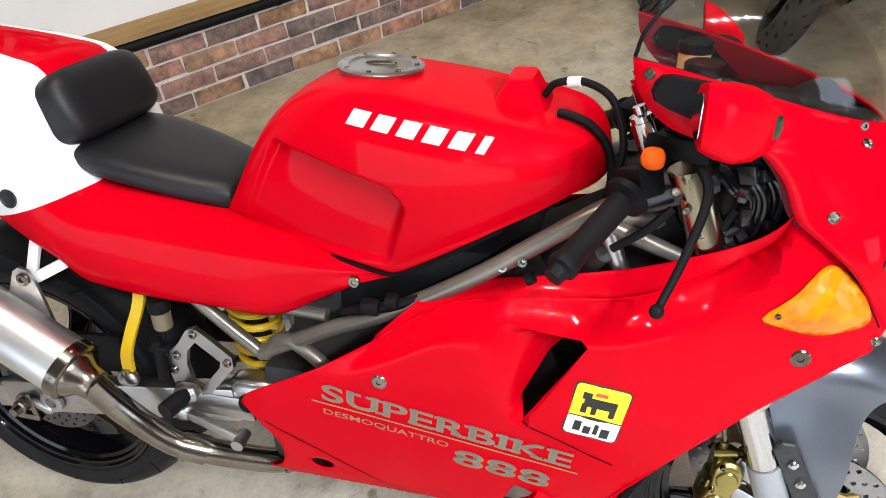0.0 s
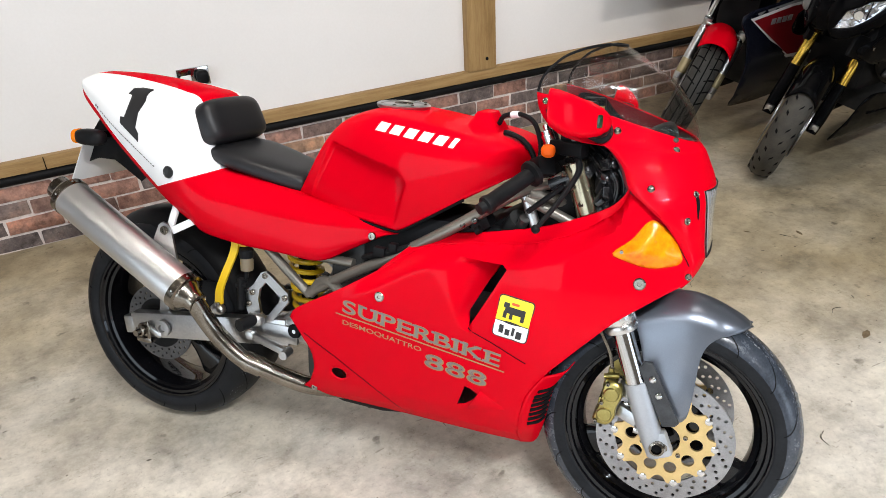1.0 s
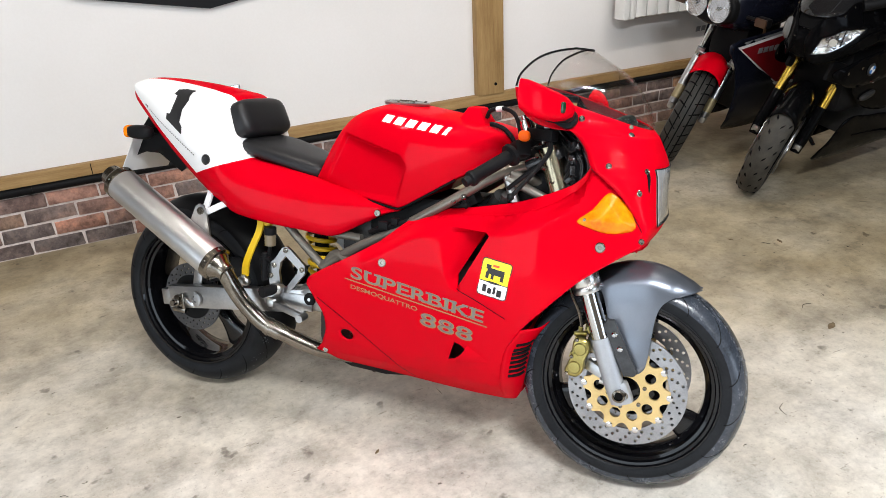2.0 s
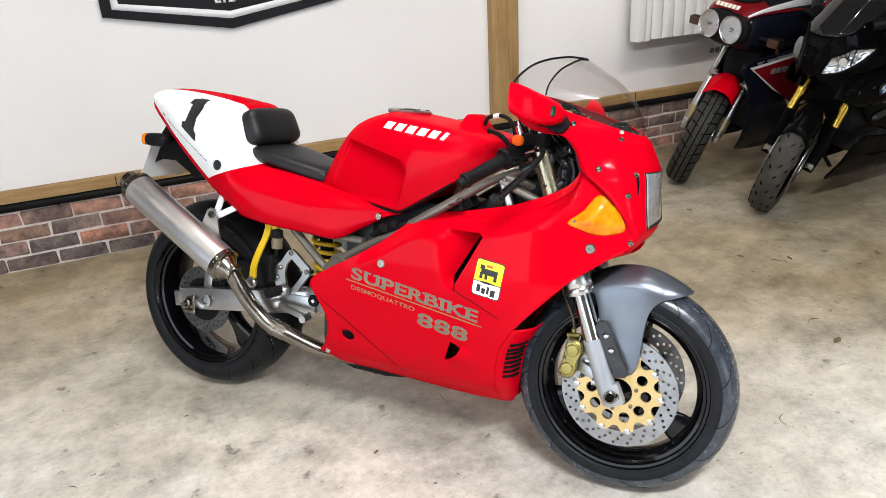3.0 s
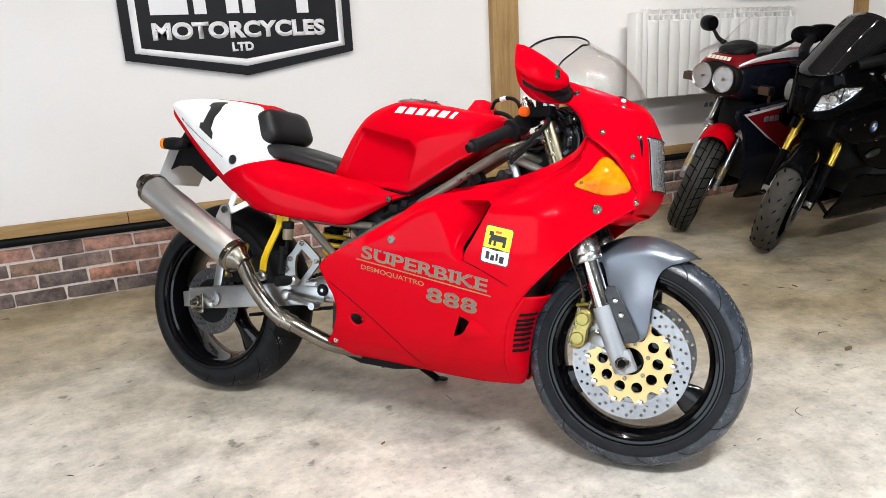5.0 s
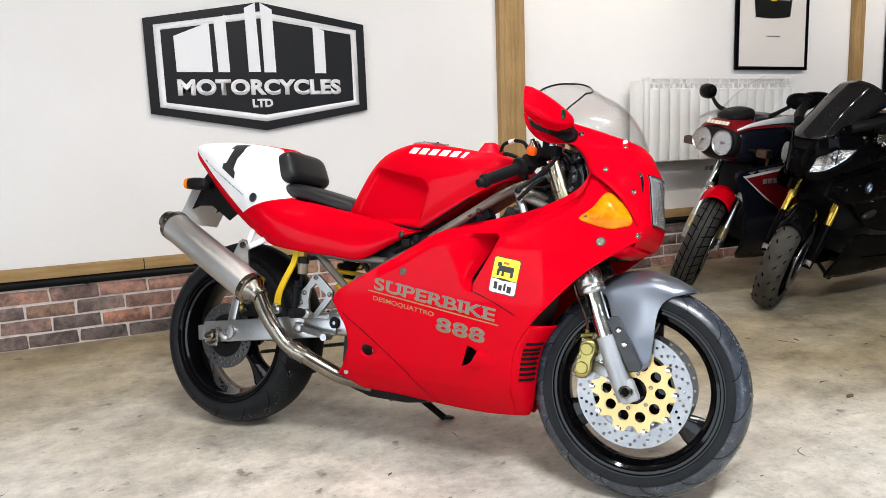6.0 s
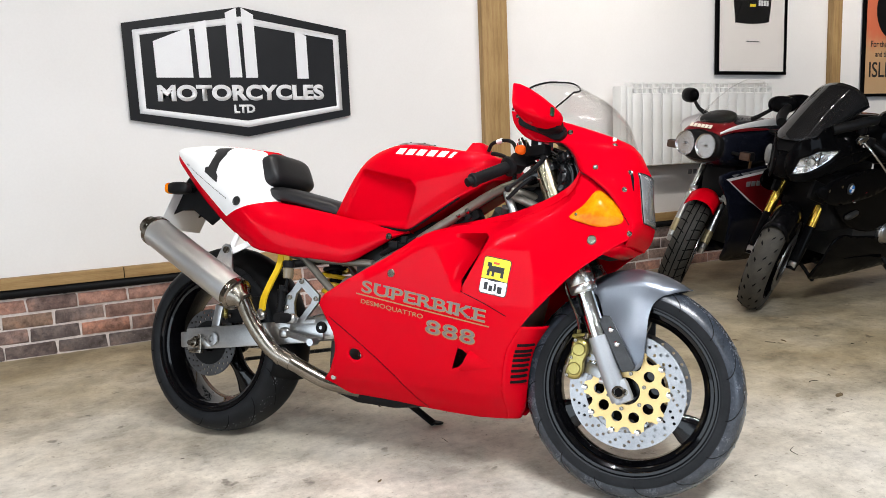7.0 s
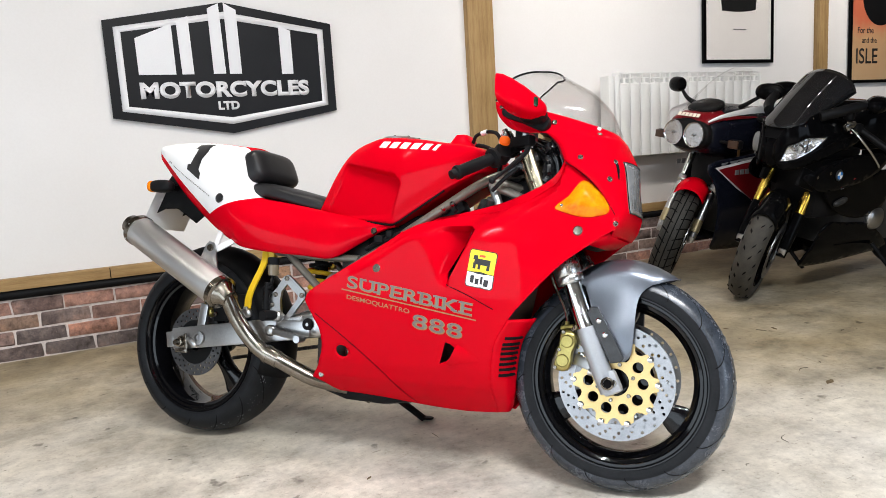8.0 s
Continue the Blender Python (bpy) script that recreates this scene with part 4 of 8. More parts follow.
for k, sh in enumerate((shelf, mirrored(shelf))):
    part("fairing_shelf", sh, RED, side if k == 0 else side_l, thick=0.0025)


def on_side(x, z, tree, proud=0.0012):
    hit, normal, _, _ = tree.ray_cast(Vector((x, -0.8, z)), Vector((0, 1, 0)))
    if hit is None:
        hit, normal = Vector((x, fair_y(x, z), z)), Vector((0, -1, 0))
    if normal.y > 0:
        normal = -normal
    return hit + normal * proud


def decal(shape, origin, right, up, tree, proud=0.0012):
    """Lays a flat shape in x and z on a side: origin, and the two directions in the side's plane."""
    verts = []
    for v in shape[0]:
        q = Vector(origin) + Vector(right) * v[0] + Vector(up) * v[2]
        verts.append(on_side(q.x, q.y, tree, proud))
    return verts, shape[1]


def grid_quad(w, h, nx, nz):
    v = [Vector((w * i / nx, 0, h * j / nz)) for j in range(nz + 1) for i in range(nx + 1)]
    return v, [(j * (nx + 1) + i, j * (nx + 1) + i + 1, (j + 1) * (nx + 1) + i + 1, (j + 1) * (nx + 1) + i) for j in range(nz) for i in range(nx)]


def strip_on(points, wide, tree, proud=0.001):
    """A thin line on the side skin, such as a panel gap."""
    p = curve_through([Vector(q) for q in points], 8)
    v, f = [], []
    for i, q in enumerate(p):
        d = (p[min(i + 1, len(p) - 1)] - p[max(i - 1, 0)]).normalized()
        s = Vector((-d.y, d.x)) * wide / 2
        v += [on_side(*(q + s), tree, proud), on_side(*(q - s), tree, proud)]
    f = [(2 * i, 2 * i + 1, 2 * i + 3, 2 * i + 2) for i in range(len(p) - 1)]
    return v, f


part("panel_gap", strip_on([(0.571, 0.440), (0.676, 0.363), (0.774, 0.277), (0.842, 0.182)], 0.0028, SIDE_TREE), DARK, side)
part("panel_gap", strip_on([(1.000, 0.537), (1.07, 0.508), (1.135, 0.475)], 0.0025, SIDE_TREE), DARK, side)
part("panel_gap", strip_on([(1.309, 0.872), (1.341, 0.849), (1.386, 0.808), (1.427, 0.751), (1.440, 0.729)], 0.0018, SIDE_TREE), DARK, side)
# lettering on the fairing: the rising slope of its lines
lr = Vector((1.082 - 0.694, 0.484 - 0.550)).normalized()
lu = Vector((0.14, 0.99)).normalized()
part("decal_outline", decal(lettering("SUPERBIKE", 0.0350, 1.04, 0.395, 0.026), (0.686, 0.5205), lr, lu, SIDE_TREE, 0.0009), GOLD_DECAL, side)
words = part("decal_word", decal(lettering("SUPERBIKE", 0.0325, 1.04, 0.392, -0.004), (0.688, 0.522), lr, lu, SIDE_TREE, 0.0015), SILVER_DECAL, side, "silver capital letters reading superbike")
# slab feet of the capitals: place along the word, at the foot or the head, and width
for fx, head, fw_ in ((0.052, 1, 0.020), (0.079, 1, 0.018), (0.097, 0, 0.022), (0.097, 1, 0.014), (0.145, 1, 0.012), (0.145, 0, 0.012), (0.185, 0, 0.020), (0.215, 0, 0.016), (0.185, 1, 0.013), (0.232, 1, 0.012), (0.232, 0, 0.012), (0.285, 0, 0.020), (0.285, 1, 0.020), (0.306, 0, 0.020), (0.306, 1, 0.020), (0.340, 0, 0.018), (0.339, 1, 0.016), (0.358, 1, 0.012), (0.358, 0, 0.012)):
    part("decal_foot", decal(grid_quad(fw_, 0.0058, 2, 1), Vector((0.688, 0.522)) + lr * (fx - fw_ / 2) + lu * (0.0267 if head else 0.0), lr, lu, SIDE_TREE, 0.0021), SILVER_DECAL, words)
part("decal_line", decal(grid_quad(0.425, 0.0035, 16, 1), (0.668, 0.513), lr, lu, SIDE_TREE), GOLD_DECAL, side)
part("decal_word", decal(lettering("DESMOQUATTRO", 0.0125, 1.0, 0.205, 0.010), (0.684, 0.487), lr, lu, SIDE_TREE, 0.0012), GOLD_DECAL, side, "small gold capital letters")
part("decal_outline", decal(lettering("888", 0.0395, 1.08, 0.154, 0.034), (0.891, 0.4155), lr, lu, SIDE_TREE, 0.0009), GOLD_DECAL, side)
part("decal_word", decal(lettering("888", 0.0372, 1.08, 0.150, 0.0), (0.893, 0.417), lr, lu, SIDE_TREE, 0.0016), SILVER_DECAL, side, "silver numerals 888")
part("decal_inline", decal(lettering("888", 0.0362, 1.08, 0.148, -0.052), (0.894, 0.4178), lr, lu, SIDE_TREE, 0.0022), DECAL_INK_RED, side)
def soft_corners(w, h, r, low=True, high=True):
    """A flat rectangle from the origin with rounded corners."""
    loop = []
    for cx, cz, a0, on in ((w - r, r, -90, low), (w - r, h - r, 0, high), (r, h - r, 90, high), (r, r, 180, low)):
        if on:
            loop += [(cx + r * math.cos(radians(a0 + 18 * i)), cz + r * math.sin(radians(a0 + 18 * i))) for i in range(6)]
        else:
            loop.append((w if cx > w / 2 else 0.0, h if cz > h / 2 else 0.0))
    return sheet(loop, lambda x, z: 0.0, 0.015)


BADGE_O, BADGE_R, BADGE_U = Vector((1.0565, 0.5365)), Vector((1, -0.17)), Vector((0.17, 0.99))
badge = part("badge", decal(soft_corners(0.078, 0.102, 0.009), BADGE_O, BADGE_R, BADGE_U, SIDE_TREE, 0.001), INK, side, "square sponsor badge, yellow over white")
part("badge_field", decal(soft_corners(0.073, 0.058, 0.007, low=False), BADGE_O + BADGE_R * 0.0025 + BADGE_U * 0.0415, BADGE_R, BADGE_U, SIDE_TREE, 0.0017), DECAL_YELLOW, badge)
part("badge_field", decal(soft_corners(0.073, 0.037, 0.007, high=False), BADGE_O + BADGE_R * 0.0025 + BADGE_U * 0.0025, BADGE_R, BADGE_U, SIDE_TREE, 0.0017), WHITE, badge)
for (bx, bz, bw, bh, bm) in ((0.018, 0.062, 0.044, 0.016, INK), (0.016, 0.050, 0.008, 0.016, INK), (0.030, 0.050, 0.007, 0.014, INK), (0.054, 0.050, 0.008, 0.016, INK), (0.014, 0.074, 0.012, 0.012, INK), (0.030, 0.083, 0.016, 0.006, DECAL_RED), (0.014, 0.012, 0.010, 0.020, INK), (0.028, 0.010, 0.010, 0.015, INK), (0.042, 0.012, 0.006, 0.020, INK), (0.052, 0.008, 0.012, 0.018, INK)):
    part("badge_mark", decal(grid_quad(bw, bh, 2, 1), BADGE_O + BADGE_R * bx + BADGE_U * bz, BADGE_R, BADGE_U, SIDE_TREE, 0.0024), bm, badge)
# engine bolt showing in the round hole
part("engine_bolt", lathe([(0.001, 0), (0.0125, 0), (0.0125, 0.006), (0.007, 0.007), (0.006, 0.003), (0.001, 0.003)], V(0.657, fair_y(0.65, 0.331) + 0.030, 0.327), (0, -1, 0), 16), STEEL, bike)
# raised ramp in front of the low vent
ra, rb_, rc = on_side(1.022, 0.366, SIDE_TREE, 0.013), on_side(0.994, 0.322, SIDE_TREE, 0.013), on_side(1.090, 0.333, SIDE_TREE, 0.0005)
rd, re_ = on_side(1.028, 0.376, SIDE_TREE, -0.001), on_side(0.996, 0.312, SIDE_TREE, -0.001)
part("vent_ramp", ([ra, rb_, rc, rd, re_], [(0, 1, 2), (3, 0, 2), (1, 4, 2), (3, 4, 1, 0)]), RED, side, sharp=60)
# quick-release screws
for (sx, sz, sr) in ((0.786, 0.577, 0.012), (1.351, 0.687, 0.013), (0.551, 0.250, 0.009)):
    q = on_side(sx, sz, SIDE_TREE, 0.0)
    part("fairing_screw", lathe([(0.0005, 0), (sr, 0), (sr, 0.002), (sr * 0.8, 0.004), (sr * 0.35, 0.004), (sr * 0.3, 0.002), (0.0005, 0.002)], q, (0.05, -1, 0.1), 18), STEEL, side)
# front returns beside the radiator, with slots
edge = [Vector((p[0], -fair_w(*p), p[1])) for p in [(1.175, 0.450), (1.150, 0.412), (1.133, 0.380), (1.120, 0.325), (1.110, 0.262), (1.105, 0.205), (1.094, 0.178)]]
edge = curve_through(edge, 4)
def return_row(p):
    k = smooth((p.z - 0.17) / 0.12)
    inner = Vector((p.x + 0.030 + 0.018 * k, p.y * (0.25 + 0.27 * k), p.z + 0.004))
    midp = (p + inner) / 2 + Vector((0.014, -0.006, 0))
    return curve_through([p, midp, inner], 5)
front_return = loft([return_row(p) for p in edge], closed=False)
for k, sh in enumerate((front_return, mirrored(front_return))):
    part("fairing_return", sh, RED, side if k == 0 else side_l, thick=0.002)
for k in range(8):
    z = 0.395 - 0.0135 * k
    i = min(range(len(edge)), key=lambda i: abs(edge[i].z - z))
    row = return_row(edge[i])
    a, b = row[2] + Vector((0.003, -0.002, 0)), row[8] + Vector((0.003, -0.002, 0))
    part("vent_slot", tube([a, row[5] + Vector((0.003, -0.002, 0)), b], 0.0042, 8, 4), DARK, side)
# radiator and oil cooler block between the fairing sides
part("radiator_core", block((0.04, 0.30, 0.36), 0.006, Matrix.Translation((1.125, 0, 0.52)) @ Euler((0, radians(12), 0)).to_matrix().to_4x4()), ENGINE, bike)
belly = loft([[V(x, -w, z0 + 0.035), V(x, -w * 0.6, z0 + 0.006), V(x, 0, z0), V(x, w * 0.6, z0 + 0.006), V(x, w, z0 + 0.035)] for x, w, z0 in ((0.50, 0.05, 0.178), (0.58, 0.055, 0.158), (0.70, 0.05, 0.155), (0.79, 0.045, 0.168), (0.84, 0.03, 0.18))], closed=False)
part("belly_sump", belly, BLACK_PLASTIC, bike, thick=0.004)
part("belly_bolt", bolt((0.66, -0.028, 0.166), (0, -1, -0.6), 0.008, 0.005), STEEL, bike)

# nose fairing: rows from the chin to the foot of the screen: rear point x y z, front centre x z
NOSE = [(1.430, -0.140, 0.676, 1.432, 0.672), (1.436, -0.150, 0.694, 1.460, 0.705), (1.440, -0.150, 0.730, 1.472, 0.738), (1.428, -0.152, 0.752, 1.471, 0.760), (1.388, -0.171, 0.810, 1.468, 0.812),
        (1.341, -0.176, 0.851, 1.468, 0.858), (1.309, -0.170, 0.876, 1.464, 0.884), (1.288, -0.160, 0.920, 1.450, 0.915), (1.246, -0.151, 0.957, 1.438, 0.940), (1.190, -0.150, 0.960, 1.433, 0.947),
        (1.150, -0.149, 0.973, 1.429, 0.952), (1.122, -0.148, 0.997, 1.425, 0.956), (1.106, -0.146, 1.024, 1.422, 0.959), (1.100, -0.144, 1.052, 1.420, 0.962)]
def nose_row(r, n=22):
    x0, y0, z0, xf, zf = r
    row = []
    for i in range(n + 1):
        u = math.pi / 2 * i / n
        k = 0.86
        row.append(Vector((x0 + (xf - x0) * math.sin(u) ** k, y0 * math.cos(u) ** k, z0 + (zf - z0) * math.sin(u))))
    return row
dense = []
for k in range(5):
    dense.append([q.x for q in curve_through([Vector((r[k], 0)) for r in NOSE], 4)])
nose_rows = [nose_row(r) for r in zip(*dense)]
LAMP_Y, LAMP_Z0, LAMP_Z1 = 0.098, 0.742, 0.872
nv, nf = loft([list(r) + [Vector((p.x, -p.y, p.z)) for p in reversed(r[:-1])] for r in nose_rows], closed=False)
nose = part("nose_fairing", (nv, nf), RED, bike, "glossy red nose fairing round the headlight", thick=0.003)
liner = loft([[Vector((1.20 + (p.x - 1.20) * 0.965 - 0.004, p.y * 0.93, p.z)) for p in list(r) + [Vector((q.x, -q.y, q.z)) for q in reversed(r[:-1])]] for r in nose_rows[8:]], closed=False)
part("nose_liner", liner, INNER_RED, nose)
NOSE_TREE = BVHTree.FromPolygons([tuple(v) for v in nv], nf)
# headlight: reflector bowl and clear lens
def nose_point(y, z, out=0.0):
    hit, nrm, _, _ = NOSE_TREE.ray_cast(Vector((2.0, y, z)), Vector((-1, 0, 0)))
    return (hit if hit else Vector((1.47, y, z))) + Vector((out, 0, 0))
lens_rows = [[nose_point(-LAMP_Y * 1.02 + LAMP_Y * 2.04 * j / 16, LAMP_Z0 - 0.003 + (LAMP_Z1 - LAMP_Z0 + 0.006) * i / 8, 0.003) for j in range(17)] for i in range(9)]
lamp = part("headlight", loft(lens_rows, closed=False), LAMP_FACE, bike, "rectangular fluted glass headlight", thick=0.003)
rim_pts = [lens_rows[0][j] for j in range(17)] + [r[-1] for r in lens_rows[1:]] + [lens_rows[-1][j] for j in range(15, -1, -1)] + [r[0] for r in reversed(lens_rows[1:-1])]
part("lamp_gasket", tube(rim_pts + rim_pts[:1], 0.0015, 6, 1, True), BLACK_PLASTIC, lamp)
for sgn in (-1, 1):
    slot = [nose_point(sgn * (0.123 + 0.008 * t), 0.877 - 0.054 * t, 0.001) for t in (0, 0.25, 0.5, 0.75, 1)]
    part("air_slot", tube(slot, [0.0015, 0.0042, 0.0042, 0.0025, 0.001], 8, 4), DARK, nose)
    part("air_vane", tube([q + Vector((0.003, sgn * -0.006, -0.003)) for q in slot], [0.002, 0.0045, 0.0045, 0.004, 0.002], 8, 4), RED, nose)
    for (px, pz) in ((1.269, 0.985), (1.350, 0.881), (1.384, 0.952), (1.425, 0.822), (1.433, 0.871), (1.441, 0.707)):
        hit, nrm, _, _ = NOSE_TREE.ray_cast(Vector((px, sgn * 0.8, pz)), Vector((0, -sgn, 0)))
        if hit:
            part("nose_screw", lathe([(0.0005, 0), (0.0075, 0), (0.0075, 0.002), (0.005, 0.004), (0.002, 0.002), (0.0005, 0.002)], hit, nrm if nrm.y * sgn > 0 else -nrm, 14), STEEL, nose)
# chin under the nose
chin = loft([[V(1.425, -0.145, 0.684), V(1.435, -0.07, 0.672), V(1.438, 0, 0.670), V(1.435, 0.07, 0.672), V(1.425, 0.145, 0.684)], [V(1.37, -0.150, 0.655), V(1.385, -0.07, 0.650), V(1.39, 0, 0.648), V(1.385, 0.07, 0.650), V(1.37, 0.150, 0.655)]], closed=False)
part("chin_panel", chin, RED, nose, thick=0.003)
part("duct_mouth", block((0.06, 0.20, 0.03), 0.01, Matrix.Translation((1.36, 0, 0.665)) @ Euler((0, radians(-12), 0)).to_matrix().to_4x4()), DARK, bike)

# indicators set into the fairing
IND = [(1.292, 0.747), (1.325, 0.777), (1.348, 0.810), (1.361, 0.819), (1.380, 0.811), (1.407, 0.783), (1.425, 0.750), (1.423, 0.735), (1.405, 0.727), (1.365, 0.722), (1.32, 0.733)]
ind_loop = [(p.x, p.y) for p in curve_through([Vector(q) for q in IND], 3, True)]
def ind_y(x, z):
    d = min((Vector((x, z)) - Vector(q)).length for q in ind_loop)
    return fair_y(x, z) - 0.003 - 0.014 * smooth(d / 0.03)
ind_shape = sheet(ind_loop, ind_y, 0.009)
for k, sh in enumerate((ind_shape, mirrored(ind_shape))):
    ob = part("indicator", sh, AMBER, bike, "amber triangular indicator lens", thick=0.002)
    if k == 0:
        part("indicator_screw", bolt(on_side(1.309, 0.752, SIDE_TREE, 0.006), (0, -1, 0), 0.004, 0.004), STEEL, ob)

# mirrors on the rear wings of the nose
MIRROR = [  # x; outer y, low and high z; inner y, low and high z
    (1.170, 0.335, 1.012, 1.078, 0.222, 0.996, 1.040), (1.1715, 0.338, 1.008, 1.082, 0.216, 0.992, 1.044), (1.185, 0.336, 1.000, 1.080, 0.208, 0.984, 1.047), (1.205, 0.324, 0.991, 1.070, 0.198, 0.978, 1.048),
    (1.228, 0.294, 0.985, 1.054, 0.190, 0.976, 1.044), (1.248, 0.258, 0.986, 1.036, 0.185, 0.981, 1.034), (1.260, 0.228, 0.994, 1.022, 0.188, 0.990, 1.022), (1.265, 0.212, 1.002, 1.014, 0.196, 1.000, 1.012)]
MIRROR_ROOT = Vector((1.262, 0.200, 1.000))
for sgn in (-1, 1):
    shell = []
    small = 1.0 if sgn < 0 else 0.64   # the far mirror is folded in
    for x, yo, ol, oh, yi, il, ih in MIRROR:
        ring = []
        for i in range(36):
            a = 2 * math.pi * i / 36
            u = 0.5 + 0.5 * math.copysign(abs(math.cos(a)) ** 0.45, math.cos(a))
            v = 0.5 + 0.5 * math.copysign(abs(math.sin(a)) ** 0.45, math.sin(a))
            lo, hi = il + (ol - il) * u, ih + (oh - ih) * u
            q = Vector((x, yi + (yo - yi) * u, lo + (hi - lo) * v))
            q = MIRROR_ROOT + (q - MIRROR_ROOT) * small
            ring.append(Vector((q.x, sgn * q.y, q.z)))
        shell.append(ring if sgn > 0 else list(reversed(ring)))
    mir = part("mirror", loft(shell), RED, bike, "red mirror with a black rubber foot")
    mid = sum(shell[0], Vector()) / len(shell[0])
    glass = [Vector((p.x - 0.0008, mid.y + (p.y - mid.y) * 0.84, mid.z + (p.z - mid.z) * 0.80)) for p in shell[0]]
    part("mirror_glass", loft([glass, [p + Vector((-0.0012, 0, 0)) for p in glass]]), CHROME, mir)
    foot = [(1.128, 1.008), (1.135, 1.035), (1.177, 1.032), (1.215, 1.022), (1.252, 1.002), (1.262, 0.985), (1.258, 0.968), (1.236, 0.960), (1.183, 0.984)]
    loop = [(p.x, p.y) for p in curve_through([Vector(q) for q in foot], 3, True)]
    part("mirror_foot", loft([[Vector((1.195 + (x - 1.195) * k, sgn * y, 0.998 + (z - 0.998) * k)) for x, z in loop] for y, k in ((0.130, 0.98), (0.154, 1.0), (0.160, 0.985), (0.163, 0.95))]), BLACK_PLASTIC, mir, sharp=25)
    part("mirror_stem", egg((1.224, sgn * 0.182, 0.994), (0.072, 0.072, 0.040), None, 3.0, 18, 10), BLACK_PLASTIC, mir)
    part("mirror_lens", egg(MIRROR_ROOT * (1 - small) + Vector((1.249, 0.250, 1.014)) * small if sgn > 0 else (1.249, -0.250, 1.014), (0.015 * small, 0.011 * small, 0.025 * small), Euler((0, 0, radians(sgn * -52))).to_matrix().to_4x4(), 5.0, 16, 10), GREEN_LENS, mir)
    part("wing_screw", bolt(V(1.121, sgn * 0.146, 1.035), (-0.3, sgn, 0.3), 0.007, 0.004), STEEL, mir)
    part("wing_screw", bolt(V(1.255, sgn * 0.156, 0.982), (0, sgn, 0.3), 0.007, 0.004), STEEL, mir)

# screen: clear bubble with a black edge trim
SCR = [(1.102, -0.143, 1.054, 1.426, 0.962), (1.112, -0.138, 1.086, 1.402, 1.026), (1.145, -0.120, 1.122, 1.354, 1.084), (1.185, -0.094, 1.141, 1.302, 1.118), (1.222, -0.052, 1.150, 1.252, 1.148)]
dense = [[q.x for q in curve_through([Vector((r[k], 0)) for r in SCR], 4)] for k in range(5)]
scr_rows = []
for r in zip(*dense):
    half = []
    for i in range(15):
        u = math.pi / 2 * i / 14
        half.append(Vector((r[0] + (r[3] - r[0]) * math.sin(u) ** 0.95, r[1] * math.cos(u) ** 0.85, r[2] + (r[4] - r[2]) * math.sin(u))))
    scr_rows.append(half + [Vector((p.x, -p.y, p.z)) for p in reversed(half[:-1])])
screen = part("windscreen", loft(scr_rows, closed=False), SCREEN, bike, "clear bubble windscreen with a thin black trim", thick=0.003)
trim = [r[0] for r in scr_rows] + scr_rows[-1][1:-1] + [r[-1] for r in reversed(scr_rows)]
part("edge_trim", tube(trim, 0.0028, 6, 1, True), BLACK_PLASTIC, screen)
for k in (3, 9, 19, 25):
    part("screen_screw", bolt(scr_rows[0][k] + Vector((0, 0, -0.007)), (0.5, -1 if k < 14 else 1, 0.3), 0.006, 0.004), STEEL, screen)
# instrument cowl behind the screen
dash_rows = []
for x, w, z in ((1.185, 0.112, 0.978), (1.25, 0.112, 0.966), (1.31, 0.105, 0.957), (1.37, 0.078, 0.951), (1.405, 0.042, 0.951)):
    dash_rows.append([V(x, w * k, z + 0.010 * (1 - k * k)) for k in (-1, -0.75, -0.4, 0, 0.4, 0.75, 1)])
part("dash_cover", loft(dash_rows, closed=False), BLACK_PLASTIC, bike, "black instrument surround behind the screen", thick=0.003)
part("instrument_pod", egg((1.345, 0.01, 0.966), (0.062, 0.125, 0.046), Euler((0, radians(-25), 0)).to_matrix().to_4x4(), 3.2, 24, 14), BLACK_PLASTIC, bike)
part("dash_cowl", egg((1.33, 0, 0.935), (0.14, 0.19, 0.07), Euler((0, radians(20), 0)).to_matrix().to_4x4(), 2.8), BLACK_PLASTIC, bike)
part("instrument", joined(*[lathe([(0.001, 0), (0.040, 0), (0.042, 0.004), (0.042, 0.05), (0.001, 0.05)], (1.235, y, 0.93), (0.75, 0, -0.6), 24) for y in (-0.05, 0.05)]), BLACK_PLASTIC, bike)
inner = sheet([(1.243, 0.79), (1.29, 0.81), (1.315, 0.86), (1.292, 0.925), (1.262, 0.955), (1.238, 0.90)], lambda x, z: -0.112, 0.02)
part("inner_panel", inner, BLACK_PLASTIC, bike, thick=0.003)
far_inner = sheet([(1.07, 0.74), (1.18, 0.70), (1.29, 0.74), (1.315, 0.86), (1.29, 0.93), (1.25, 0.965), (1.16, 0.94), (1.10, 0.86)], lambda x, z: 0.118, 0.03)
part("inner_panel", far_inner, BLACK_PLASTIC, bike, thick=0.003)

